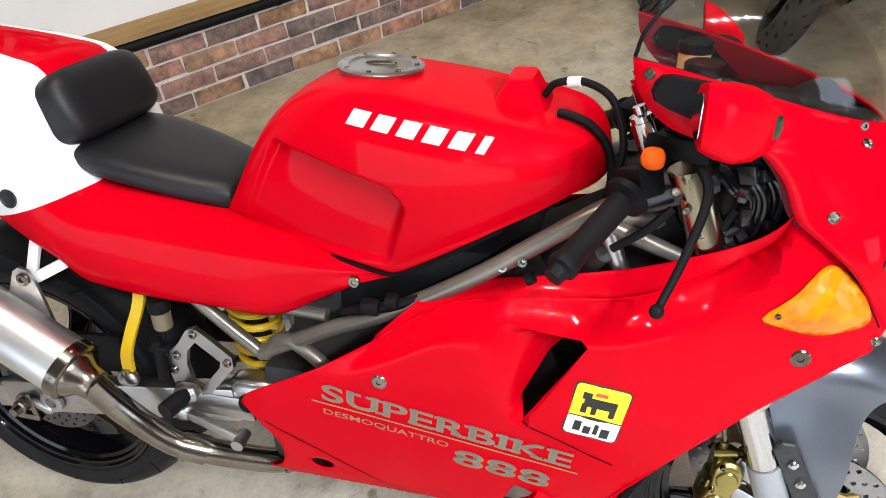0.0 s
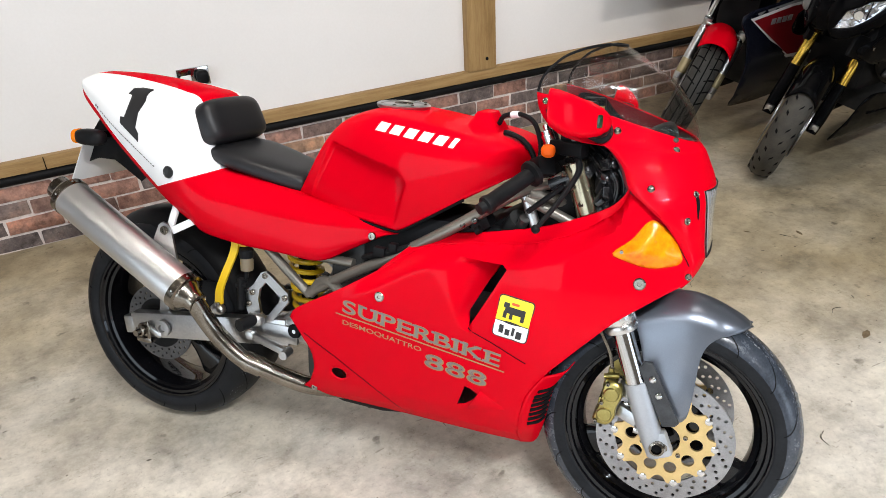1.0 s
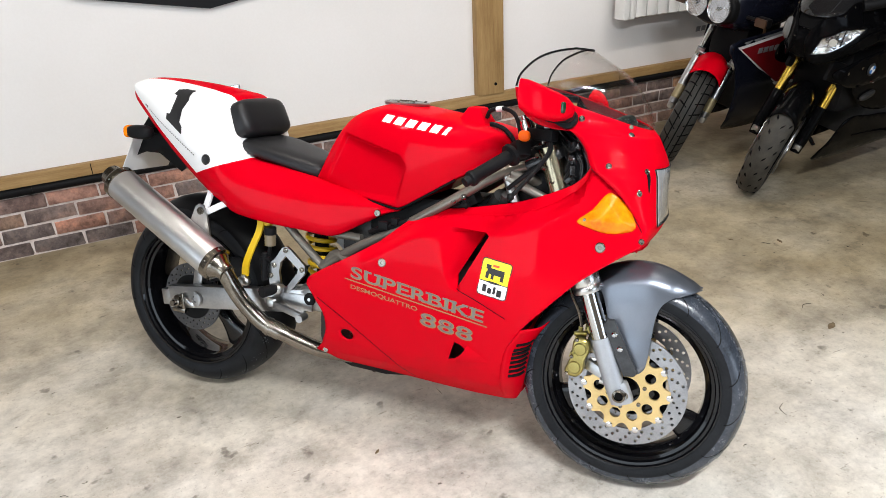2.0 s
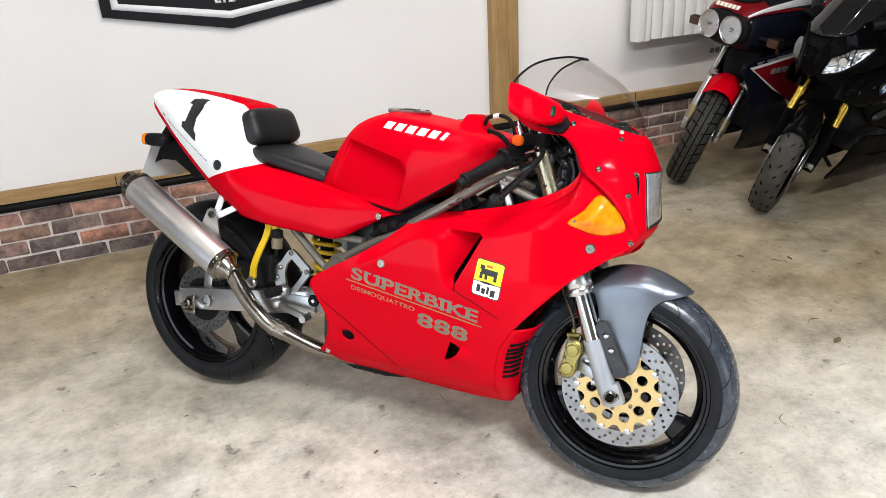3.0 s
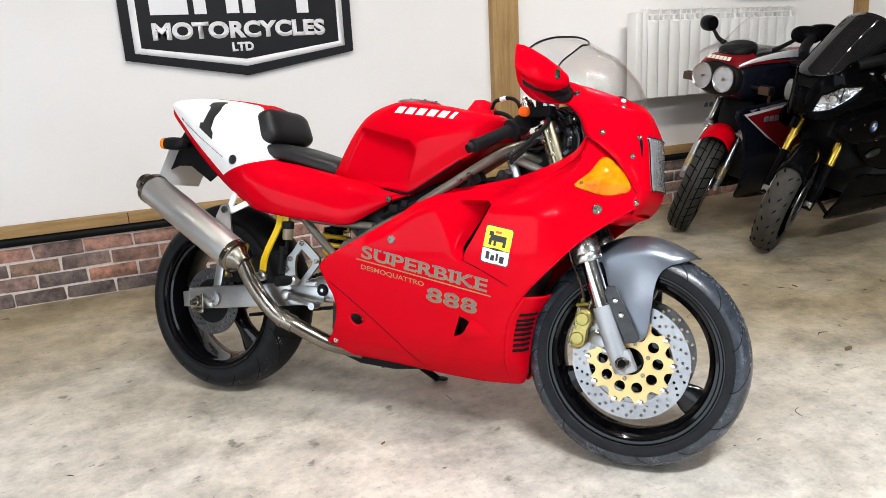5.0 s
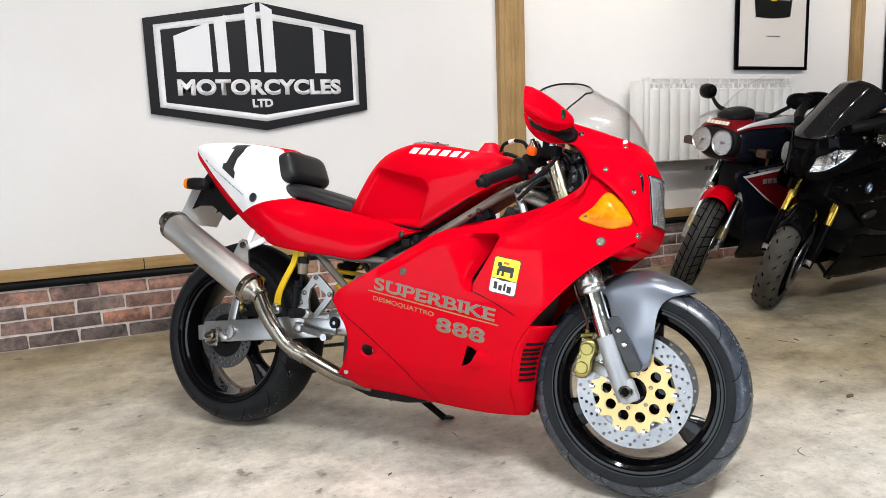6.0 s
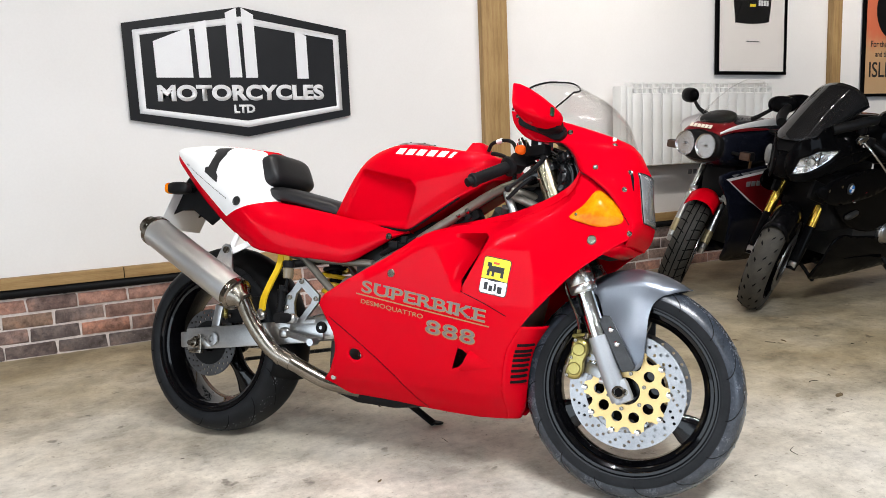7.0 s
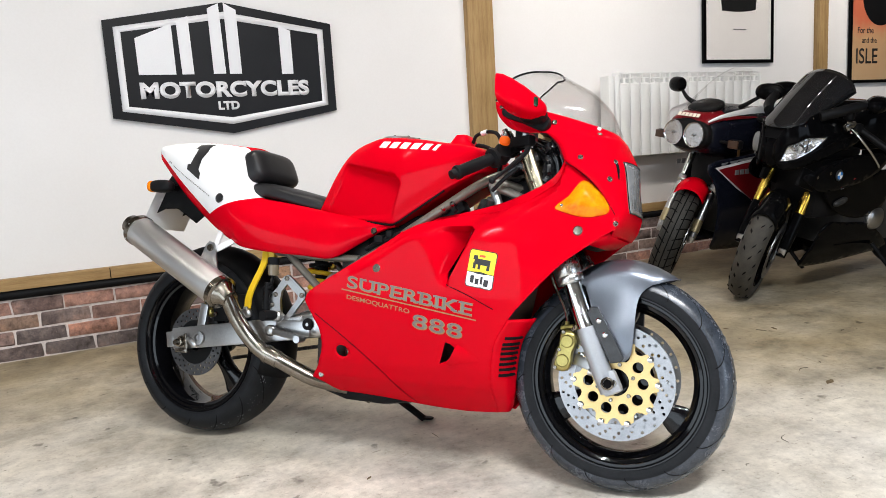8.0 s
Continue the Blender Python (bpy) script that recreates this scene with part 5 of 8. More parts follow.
# tank
def tank():
    top = [(0.488, 0.772), (0.514, 0.820), (0.552, 0.886), (0.585, 0.930), (0.620, 0.958), (0.668, 0.977), (0.735, 0.988), (0.853, 0.973), (0.930, 0.958), (1.000, 0.946), (1.046, 0.932), (1.072, 0.909), (1.084, 0.878)]
    low = [(0.488, 0.748), (0.631, 0.728), (0.781, 0.709), (0.800, 0.716), (0.864, 0.754), (0.953, 0.809), (1.040, 0.858), (1.084, 0.868)]
    half = [(0.488, 0.082), (0.54, 0.104), (0.65, 0.132), (0.75, 0.152), (0.85, 0.162), (0.95, 0.160), (1.02, 0.142), (1.06, 0.110), (1.078, 0.070), (1.084, 0.03)]
    tx, tz = zip(*[(p.x, p.y) for p in curve_through([Vector(q) for q in top], 6)])
    hx, hz = zip(*[(p.x, p.y) for p in curve_through([Vector(q) for q in half], 6)])
    lx, lz = zip(*low)
    rings = []
    n = 170
    shape = curve_through([Vector((0, 1)), Vector((0.46, 0.988)), Vector((0.78, 0.935)), Vector((0.945, 0.79)), Vector((1.0, 0.55)), Vector((0.97, 0.28)), Vector((0.90, 0.08)), Vector((0.84, 0.0)), Vector((0.5, -0.01)), Vector((0, -0.01))], 18)
    for i in range(n + 1):
        t = i / n
        x = 0.488 + 0.596 * (0.5 - 0.5 * math.cos(math.pi * t)) * 0.45 + 0.596 * t * 0.55
        zt, zb, w = float(np.interp(x, tx, tz)), float(np.interp(x, lx, lz)), float(np.interp(x, hx, hz))
        halfring = []
        for s in shape:
            y, z = w * s.x, zb + (zt - zb) * s.y
            # knee recess: a sloping brow above, a rounded front end, a lip at the back
            brow = 0.913 - 0.235 * (x - 0.57) - 0.9 * max(0.0, x - 0.79) ** 1.0
            front = 0.783 + 0.30 * (z - 0.72)
            back = 0.520 + 0.50 * (z - 0.75)
            k = smooth((front - x) / 0.016) * smooth((x - back) / 0.012) * smooth((brow - z) / 0.013) * smooth((z - 0.722) / 0.02) * smooth((s.x - 0.6) / 0.15)
            deep = (0.014 + 0.024 * smooth((x - 0.53) / 0.2)) * (0.15 + 0.85 * max(0.0, min(1.0, (z - 0.722) / (brow - 0.722))))
            halfring.append(Vector((x, -(y - deep * k), z)))
        rings.append(halfring + [Vector((p.x, -p.y, p.z)) for p in reversed(halfring[1:-1])])
    return loft(rings)


tank_shape = tank()
tank_ob = part("fuel_tank", tank_shape, RED, bike, "glossy red fuel tank with knee recesses", sharp=60)
TANK_TREE = BVHTree.FromPolygons([tuple(v) for v in tank_shape[0]], tank_shape[1])
def rounded_rect(x0, x1, y, z, r=0.4):
    return [Vector(((x0 + x1) / 2 + (x1 - x0) / 2 * math.copysign(abs(math.cos(a)) ** r, math.cos(a)), y * math.copysign(abs(math.sin(a)) ** r, math.sin(a)), z)) for a in [2 * math.pi * i / 32 for i in range(32)]]


horn_rings = [rounded_rect(*q) for q in ((0.896, 0.998, 0.066, 0.930), (0.906, 0.990, 0.056, 0.952), (0.917, 0.981, 0.048, 0.966), (0.928, 0.972, 0.040, 0.983), (0.932, 0.968, 0.036, 0.989), (0.938, 0.962, 0.028, 0.991))]
part("tank_hump", loft(horn_rings), RED, tank_ob)
seam = [on_side(x, z + 0.004, TANK_TREE, 0.0) for x, z in ((0.495, 0.748), (0.56, 0.738), (0.63, 0.728), (0.70, 0.7195), (0.77, 0.711), (0.80, 0.717), (0.86, 0.752), (0.95, 0.808))]
part("tank_seam", tube([p + Vector((0, 0, -0.006)) for p in seam], 0.0032, 8, 4), DARK, tank_ob)
part("filler_cap", lathe([(0.001, 0.0), (0.064, -0.004), (0.066, 0.004), (0.062, 0.007), (0.050, 0.0075), (0.046, 0.0045), (0.020, 0.0055), (0.001, 0.006)], (0.735, 0, 0.986), (0.03, 0, 1), 40), ALU, tank_ob, "polished round filler cap")
for k in range(8):
    a = 2 * math.pi * k / 8
    part("cap_bolt", bolt((0.735 + 0.056 * math.cos(a), 0.056 * math.sin(a), 0.992), (0, 0, 1), 0.004, 0.003), STEEL, tank_ob)
part("cap_lock", egg((0.735, 0, 0.993), (0.05, 0.016, 0.008), None, 2.4, 14, 8), STEEL, tank_ob)
# tank badge as six plain blocks in the colour of its letters
for k, bw in enumerate((0.027, 0.026, 0.026, 0.026, 0.024, 0.012)):
    bx = 0.727 + 0.0372 * k
    v = [on_side(bx + bw * i / 3 + 0.011 * j / 2, 0.9425 - 0.112 * (bx + bw * i / 3 - 0.727) + 0.019 * j / 2, TANK_TREE, 0.0012) for j in range(3) for i in range(4)]
    part("tank_badge_block", (v, [(j * 4 + i, j * 4 + i + 1, j * 4 + i + 5, j * 4 + i + 4) for j in range(2) for i in range(3)]), CREAM_DECAL, tank_ob, "cream badge block")
part("breather_hose", tube([V(0.985, -0.02, 0.965), V(1.00, -0.03, 0.985), V(1.04, -0.04, 0.992), V(1.08, -0.06, 0.975), V(1.10, -0.075, 0.92), V(1.09, -0.08, 0.86)], 0.0055, 10), BLACK_PLASTIC, bike)
part("drain_hose", tube([V(1.008, -0.050, 0.950), V(1.022, -0.053, 0.949), V(1.052, -0.056, 0.938), V(1.078, -0.058, 0.910), V(1.088, -0.062, 0.872), V(1.086, -0.066, 0.835)], 0.0062, 10), BLACK_PLASTIC, bike, "short black hose over the front of the tank")
part("hose_clip", rod(V(1.018, -0.034, 0.989), V(1.036, -0.040, 0.992), 0.0075, 12), WHITE, bike)

# tail unit
def tail_paint():
    m = bpy.data.materials.new("two_tone_tail_paint")
    m.use_nodes = True
    p = m.node_tree.nodes["Principled BSDF"]
    p.inputs["Roughness"].default_value, p.inputs["Coat Weight"].default_value, p.inputs["Coat Roughness"].default_value = 0.36, 0.15, 0.03
    p.inputs["Specular IOR Level"].default_value = 0.0
    t = node(m, "ShaderNodeTexCoord")
    s = node(m, "ShaderNodeSeparateXYZ")
    link(m, t.outputs["Object"], s.inputs[0])
    x, y, z = s.outputs
    low = maths(m, "GREATER_THAN", z, maths(m, "MULTIPLY_ADD", x, -0.764, 0.825))
    front = maths(m, "GREATER_THAN", z, maths(m, "MULTIPLY_ADD", x, 0.33, 0.7125))
    off = maths(m, "GREATER_THAN", maths(m, "ABSOLUTE", y), maths(m, "MULTIPLY_ADD", x, 0.10, 0.058))
    white = maths(m, "MULTIPLY", maths(m, "MULTIPLY", low, front), off)
    n = noise_of(m, t.outputs["Object"], 6.0)
    w = ramp(m, n, [(0.3, (0.74, 0.74, 0.75)), (0.7, (0.82, 0.82, 0.82))])
    r = ramp(m, n, [(0.3, (0.50, 0.0003, 0.007)), (0.7, (0.57, 0.0006, 0.0095))])
    shade(m, "Base Color", mix(m, "MIX", white, r, w))
    return m


TAIL_PAINT = tail_paint()
TAIL = [  # x, low z, low y, belly z, belly y, shoulder z, shoulder y, top z
    (-0.222, 0.972, 0.058, 0.985, 0.072, 1.002, 0.058, 1.010), (-0.19, 0.938, 0.082, 0.968, 0.098, 1.003, 0.084, 1.019), (-0.12, 0.875, 0.098, 0.930, 0.122, 1.000, 0.100, 1.021), (-0.05, 0.814, 0.110, 0.896, 0.146, 0.996, 0.106, 1.018),
    (0.045, 0.744, 0.126, 0.858, 0.170, 0.986, 0.114, 1.009), (0.13, 0.690, 0.140, 0.812, 0.186, 0.974, 0.120, 0.996), (0.195, 0.654, 0.145, 0.765, 0.187, 0.945, 0.124, 0.980), (0.228, 0.642, 0.157, 0.740, 0.182, 0.845, 0.122, 0.90), (0.268, 0.633, 0.160, 0.725, 0.178, 0.803, 0.120, 0.80),
    (0.36, 0.621, 0.158, 0.708, 0.168, 0.786, 0.116, 0.78), (0.47, 0.613, 0.149, 0.690, 0.157, 0.765, 0.110, 0.76), (0.575, 0.606, 0.140, 0.672, 0.147, 0.744, 0.112, 0.74), (0.66, 0.646, 0.132, 0.686, 0.143, 0.728, 0.116, 0.725), (0.735, 0.685, 0.130, 0.699, 0.135, 0.713, 0.120, 0.712), (0.785, 0.703, 0.124, 0.705, 0.126, 0.7075, 0.120, 0.707)]
cols = [[q.x for q in curve_through([Vector((r[k], 0)) for r in TAIL], 5)] for k in range(8)]
rings = []
for x, lz, ly, bz, by, sz, sy, tz in zip(*cols):
    half = curve_through([V(x, -ly, lz), V(x, -(ly + by) / 2 - 0.006, lz * 0.62 + bz * 0.38), V(x, -by, bz), V(x, -(by * 0.62 + sy * 0.38) - 0.006, bz * 0.42 + sz * 0.58), V(x, -sy, sz), V(x, -sy * 0.5, tz * 0.75 + sz * 0.25), V(x, 0, tz)], 4)
    rings.append(half + [Vector((p.x, -p.y, p.z)) for p in reversed(half[:-1])])
tail_shape = loft(rings, closed=False)
tail_shape = (tail_shape[0], [tuple(reversed(f)) for f in tail_shape[1]])
tail = part("tail_hump", tail_shape, TAIL_PAINT, bike, "white and red single-seat racing tail and side panels", thick=0.003)
TAIL_TREE = BVHTree.FromPolygons([tuple(v) for v in tail_shape[0]], tail_shape[1])
nose_cap = [p for p in rings[0]]
part("tail_end", (list(nose_cap), [tuple(range(len(nose_cap)))]), RED, tail)
part("tail_lamp", egg((-0.185, 0, 0.945), (0.09, 0.13, 0.05), Euler((0, radians(42), 0)).to_matrix().to_4x4(), 2.6), RED_LENS, tail, "red tail lamp under the tail tip")
# hump front wall behind the pad
last = rings[-1]
part("tail_bulkhead", (list(last), [tuple(range(len(last)))]), TAIL_PAINT, tail)
# number one on both sides
ONE = [(-0.004, 0.976), (0.003, 0.990), (0.030, 0.992), (0.065, 0.989), (0.062, 0.956), (0.052, 0.933), (0.049, 0.896), (0.061, 0.882), (0.060, 0.860), (-0.014, 0.902), (-0.013, 0.919), (0.002, 0.919), (0.010, 0.946), (0.011, 0.973)]
for sgn in (-1, 1):
    s = sheet(ONE, lambda x, z: 0.0, 0.012)
    v = [on_side(p.x, p.z, TAIL_TREE, 0.0014) for p in s[0]]
    part("race_number", (v, s[1]) if sgn < 0 else mirrored((v, s[1])), INK, tail, "black race number 1")
run = Vector((0.118 + 0.132, 0.801 - 0.936))
for k in range(30):
    if k == 2:
        continue
    a = Vector((-0.132, 0.936)) + run * k / 30
    d = run.normalized()
    w, h = (0.006, 0.006) if k < 2 else (0.0042 + 0.0012 * (k % 3), 0.0032)
    part("decal_bar", decal(grid_quad(w, h, 1, 1), a, d, Vector((-d.y, d.x)), TAIL_TREE), INK, tail)
part("tail_fixing", lathe([(0.0005, 0), (0.015, 0), (0.016, 0.002), (0.014, 0.003), (0.012, 0.001), (0.0005, 0.0)], on_side(0.165, 0.795, TAIL_TREE, 0.001), (0, -1, 0.1), 20), INK, tail)

for (px, pz) in ((0.722, 0.690),):
    part("panel_screw", bolt(on_side(px, pz, TAIL_TREE, 0.0), (0, -1, 0.1), 0.010, 0.005), STEEL, tail)

# seat and back pad
SEAT = [(0.186, 0.838, 0.852, 0.070), (0.212, 0.822, 0.860, 0.100), (0.28, 0.802, 0.856, 0.116), (0.36, 0.785, 0.838, 0.112), (0.43, 0.766, 0.820, 0.098), (0.475, 0.753, 0.808, 0.086), (0.492, 0.754, 0.798, 0.078)]
cols = [[q.x for q in curve_through([Vector((r[k], 0)) for r in SEAT], 4)] for k in range(4)]
rings = []
for x, lo, hi, w in zip(*cols):
    rings.append([Vector((x, w * math.copysign(abs(math.cos(a)) ** 0.5, math.cos(a)), (lo + hi) / 2 + (hi - lo) / 2 * math.copysign(abs(math.sin(a)) ** 0.6, math.sin(a)) - 0.004 * math.cos(a) ** 2)) for a in [2 * math.pi * i / 36 for i in range(36)]])
part("seat", loft(rings), SEAT_FOAM, bike, "thin black foam racing seat", sharp=60)
part("back_pad", egg((0.207, 0.0, 0.905), (0.112, 0.238, 0.122), Euler((0, radians(-24), 0)).to_matrix().to_4x4(), 4.2, 32, 18), SEAT_FOAM, bike, "black foam back pad", sharp=60)
part("pad_recess", egg((0.198, 0.0, 0.885), (0.06, 0.15, 0.13), None, 4, 20, 8), RED, bike)

# frame tubes
def pair(name, pts, r, mat, label="", n=12):
    for sgn in (-1, 1):
        part(name, tube([V(p[0], sgn * p[1], p[2]) for p in pts], r, n, 5), mat, bike, label)


pair("frame_tube", [(1.175, 0.06, 0.862), (1.08, 0.115, 0.838), (0.925, 0.148, 0.738), (0.790, 0.150, 0.655), (0.66, 0.135, 0.585), (0.528, 0.118, 0.507)], 0.0138, FRAME, "bronze-grey trellis frame tube")
pair("frame_tube", [(1.085, 0.115, 0.826), (1.12, 0.12, 0.74)], 0.013, ALU)
pair("frame_tube", [(1.085, 0.118, 0.822), (1.20, 0.105, 0.772)], 0.012, FRAME)
pair("frame_tube", [(1.20, 0.045, 0.80), (1.09, 0.115, 0.832)], 0.015, FRAME)
pair("subframe_tube", [(0.660, 0.118, 0.606), (0.50, 0.116, 0.612), (0.32, 0.112, 0.632), (0.15, 0.10, 0.70)], 0.012, FRAME)
pair("subframe_tube", [(0.385, 0.118, 0.632), (0.46, 0.120, 0.565), (0.535, 0.118, 0.500)], 0.0125, FRAME)
pair("frame_tube", [(0.535, 0.118, 0.505), (0.60, 0.13, 0.55), (0.76, 0.145, 0.42)], 0.013, FRAME)
part("steering_head", rod(V(1.165, 0, 0.80), V(1.135, 0, 0.90), 0.035, 20), BLACK_PLASTIC, bike)
part("air_duct", block((0.24, 0.17, 0.13), 0.03, Matrix.Translation((1.10, 0, 0.735)) @ Euler((0, radians(-30), 0)).to_matrix().to_4x4()), BLACK_PLASTIC, bike)
part("airbox", block((0.42, 0.20, 0.17), 0.03, pose(0.88, 0, 0.66)), BLACK_PLASTIC, bike)
part("engine_block", block((0.46, 0.24, 0.24), 0.04, pose(0.74, 0, 0.36)), ENGINE, bike, "dark twin-cylinder engine")
part("cylinder", block((0.20, 0.17, 0.30), 0.03, Matrix.Translation((0.92, 0, 0.45)) @ Euler((0, radians(65), 0)).to_matrix().to_4x4()), ENGINE, bike)
part("cylinder", block((0.18, 0.17, 0.30), 0.03, pose(0.66, 0, 0.56)), ENGINE, bike)
part("engine_cover", joined(egg((0.50, -0.105, 0.40), (0.11, 0.06, 0.085), None, 3.2), egg((0.455, -0.110, 0.395), (0.09, 0.05, 0.07), None, 3.0)), ALU, bike)
part("cover_plug", lathe([(0.001, 0), (0.019, 0), (0.020, 0.004), (0.017, 0.008), (0.010, 0.008), (0.001, 0.006)], (0.495, -0.134, 0.399), (0, -1, 0), 24), BLACK_PLASTIC, bike)
part("wiring_loom", tube([V(0.70, -0.145, 0.635), V(0.75, -0.155, 0.655), V(0.80, -0.158, 0.672), V(0.86, -0.15, 0.70)], [0.006, 0.010, 0.009, 0.006], 9), BLACK_PLASTIC, bike)
part("cable_clamp", joined(block((0.03, 0.02, 0.022), 0.005, pose(0.755, -0.163, 0.664)), block((0.02, 0.02, 0.02), 0.004, pose(0.79, -0.163, 0.679))), BLACK_PLASTIC, bike)
for q in ((0.954, -0.146, 0.752), (0.982, -0.146, 0.764)):
    part("coil_bolt", bolt(q, (0, -1, 0.3), 0.008, 0.012), CHROME, bike)
part("coil_pack", joined(block((0.075, 0.05, 0.035), 0.008, Matrix.Translation((0.975, -0.112, 0.748)) @ Euler((0, radians(-28), 0)).to_matrix().to_4x4()), rod(V(0.945, -0.140, 0.742), V(0.965, -0.140, 0.752), 0.010, 12), rod(V(0.99, -0.165, 0.745), V(1.00, -0.165, 0.752), 0.009, 12)), BLACK_PLASTIC, bike)
part("throttle_body", joined(rod(V(1.02, -0.06, 0.70), V(1.07, -0.10, 0.77), 0.024, 16), rod(V(1.06, -0.09, 0.72), V(1.09, -0.13, 0.78), 0.012, 12)), ENGINE, bike)

# shock absorber
sa, sb = V(0.455, -0.02, 0.62), V(0.475, -0.02, 0.40)
part("shock_body", joined(rod(sa, sb, 0.022, 16), lathe([(0.001, 0), (0.040, 0), (0.042, 0.006), (0.040, 0.012), (0.001, 0.012)], sa + (sb - sa) * 0.12, sb - sa, 24)), BLACK_PLASTIC, bike)
coil = []
for i in range(16 * 6 + 1):
    a = 2 * math.pi * i / 16
    c = sa + (sb - sa) * (0.16 + 0.74 * i / (16 * 6))
    coil.append(c + Vector((0.042 * math.cos(a), 0.042 * math.sin(a), 0)))
part("shock_spring", tube(coil, 0.0075, 8, 1, True), YELLOW, bike, "yellow shock spring")

# swing arm, axle hardware
for sgn in (-1, 1):
    arm = part("swing_arm", joined(bar(V(-0.045, sgn * 0.135, 0.322), V(0.47, sgn * 0.120, 0.388), 0.074, 0.034, (0, 1, 0), 0.006), bar(V(-0.072, sgn * 0.135, 0.318), V(-0.03, sgn * 0.135, 0.324), 0.052, 0.033, (0, 1, 0), 0.004)), ALU, bike, "bare aluminium box-section swing arm")
    part("axle_nut", joined(lathe([(0.001, 0), (0.021, 0), (0.021, 0.004), (0.015, 0.005), (0.015, 0.018), (0.011, 0.020), (0.009, 0.034), (0.001, 0.034)], (0.0, sgn * 0.152, REAR_R + 0.004), (0, sgn, 0), 6 * 4)), STEEL, arm)
    part("eccentric", joined(lathe([(0.001, 0), (0.024, 0), (0.024, 0.008), (0.012, 0.009), (0.010, 0.002), (0.001, 0.002)], (0.070, sgn * 0.150, 0.333), (0, sgn, 0), 24), egg((0.045, sgn * 0.156, 0.318), (0.05, 0.014, 0.022), Euler((0, radians(30), 0)).to_matrix().to_4x4(), 2.6, 14, 8)), ALU, arm)
    part("adjuster", joined(block((0.052, 0.02, 0.014), 0.003, pose(0.004, sgn * 0.152, 0.287)), bar(V(0.024, sgn * 0.158, 0.29), V(0.018, sgn * 0.158, 0.345), 0.012, 0.006)), STEEL, arm)
part("rear_axle", rod(V(0, -0.15, REAR_R), V(0, 0.15, REAR_R), 0.011), STEEL, bike)
rdisc = part("rear_brake_disc", perforated_disc((0, -0.088, REAR_R), 0.1150, 0.068, 0.005, [(0.106, 20, 0.004, 0.0), (0.095, 20, 0.004, 0.5), (0.084, 20, 0.004, 0.0)]), REAR_STEEL, bike, "drilled steel rear brake disc")
part("disc_carrier", lathe([(0.03, -0.003), (0.076, -0.003), (0.076, 0.003), (0.03, 0.003)], (0, -0.088, REAR_R), (0, 1, 0), 30, True), BLACK_PLASTIC, rdisc)
part("rear_caliper", joined(egg((0.060, -0.095, 0.425), (0.060, 0.036, 0.034), Euler((0, radians(35), 0)).to_matrix().to_4x4(), 3.0)), CAL_GOLD, bike, "small gold rear caliper")
part("caliper_strut", bar(V(0.045, -0.118, 0.345), V(0.062, -0.118, 0.445), 0.034, 0.008), ALU, bike)
part("chain_guard", block((0.14, 0.012, 0.085), 0.02, Matrix.Translation((0.16, -0.105, 0.435)) @ Euler((0, radians(-5), 0)).to_matrix().to_4x4()), BLACK_PLASTIC, bike)
part("guard_bolt", bolt((0.105, -0.112, 0.412), (0, -1, 0), 0.008, 0.006), STEEL, bike)
chain, chain_up = [], []
for i in range(26):
    a = V(0.50, 0.095, 0.33 if i % 2 else 0.33) + (V(0.02, 0.095, 0.245) - V(0.50, 0.095, 0.33)) * i / 25
    chain.append(block((0.022, 0.016 if i % 2 else 0.010, 0.013), 0.003, Matrix.Translation(a) @ Euler((0, radians(-10), 0)).to_matrix().to_4x4(), 1))
    chain_up.append(block((0.022, 0.016 if i % 2 else 0.010, 0.013), 0.003, Matrix.Translation(a + Vector((0, 0, 0.135 - 0.04 * i / 25))) @ Euler((0, radians(5), 0)).to_matrix().to_4x4(), 1))
part("drive_chain", joined(*chain), ENGINE, bike)
part("drive_chain", joined(*chain_up), ENGINE, bike)

# rear hugger
rings = []
for i in range(19):
    a = radians(-18 + 150 * i / 18)
    r = REAR_R + 0.018 + 0.012 * math.sin(math.pi * i / 18)
    if i < 4:
        r += 0.01 * (4 - i) / 4
    w = 0.080 * (1 - 0.25 * (i / 18) ** 3)
    rings.append([Vector((rear_c[0] + (r - 0.055 * abs(q) ** 2.5) * math.cos(a), w * q * 1.12, rear_c[2] + (r - 0.055 * abs(q) ** 2.5) * math.sin(a))) for q in [-1 + 2 * j / 12 for j in range(13)]])
part("rear_hugger", loft(rings, closed=False), BLACK_PLASTIC, bike, "black rear tyre hugger", thick=0.003)

# exhaust
ca, cb = V(0.222, -0.222, 0.487), V(-0.195, -0.186, 0.694)
can = part("exhaust_can", lathe([(0.046, 0), (0.0515, 0.002), (0.0525, 0.01), (0.0525, (cb - ca).length - 0.012), (0.0505, (cb - ca).length - 0.002), (0.046, (cb - ca).length)], ca, cb - ca, 40), CAN_ALU, bike, "satin aluminium exhaust can")
d = (cb - ca).normalized()
for off, ln, rr in ((-0.004, 0.024, 0.0545), ((cb - ca).length - 0.022, 0.022, 0.0545)):
    part("can_band", lathe([(rr - 0.003, 0), (rr, 0.002), (rr, ln - 0.002), (rr - 0.003, ln)], ca + d * off, cb - ca, 40, False), STEEL, can)
    for k in range(6):
        u, v, w = frame_of(d)
        a = 2 * math.pi * k / 6 + 0.4
        part("rivet", lathe([(0.0005, 0), (0.003, 0), (0.0022, 0.0015), (0.0005, 0.002)], ca + d * (off + ln / 2) + (rr - 0.0004) * (math.cos(a) * u + math.sin(a) * v), math.cos(a) * u + math.sin(a) * v, 8), ALU, can)
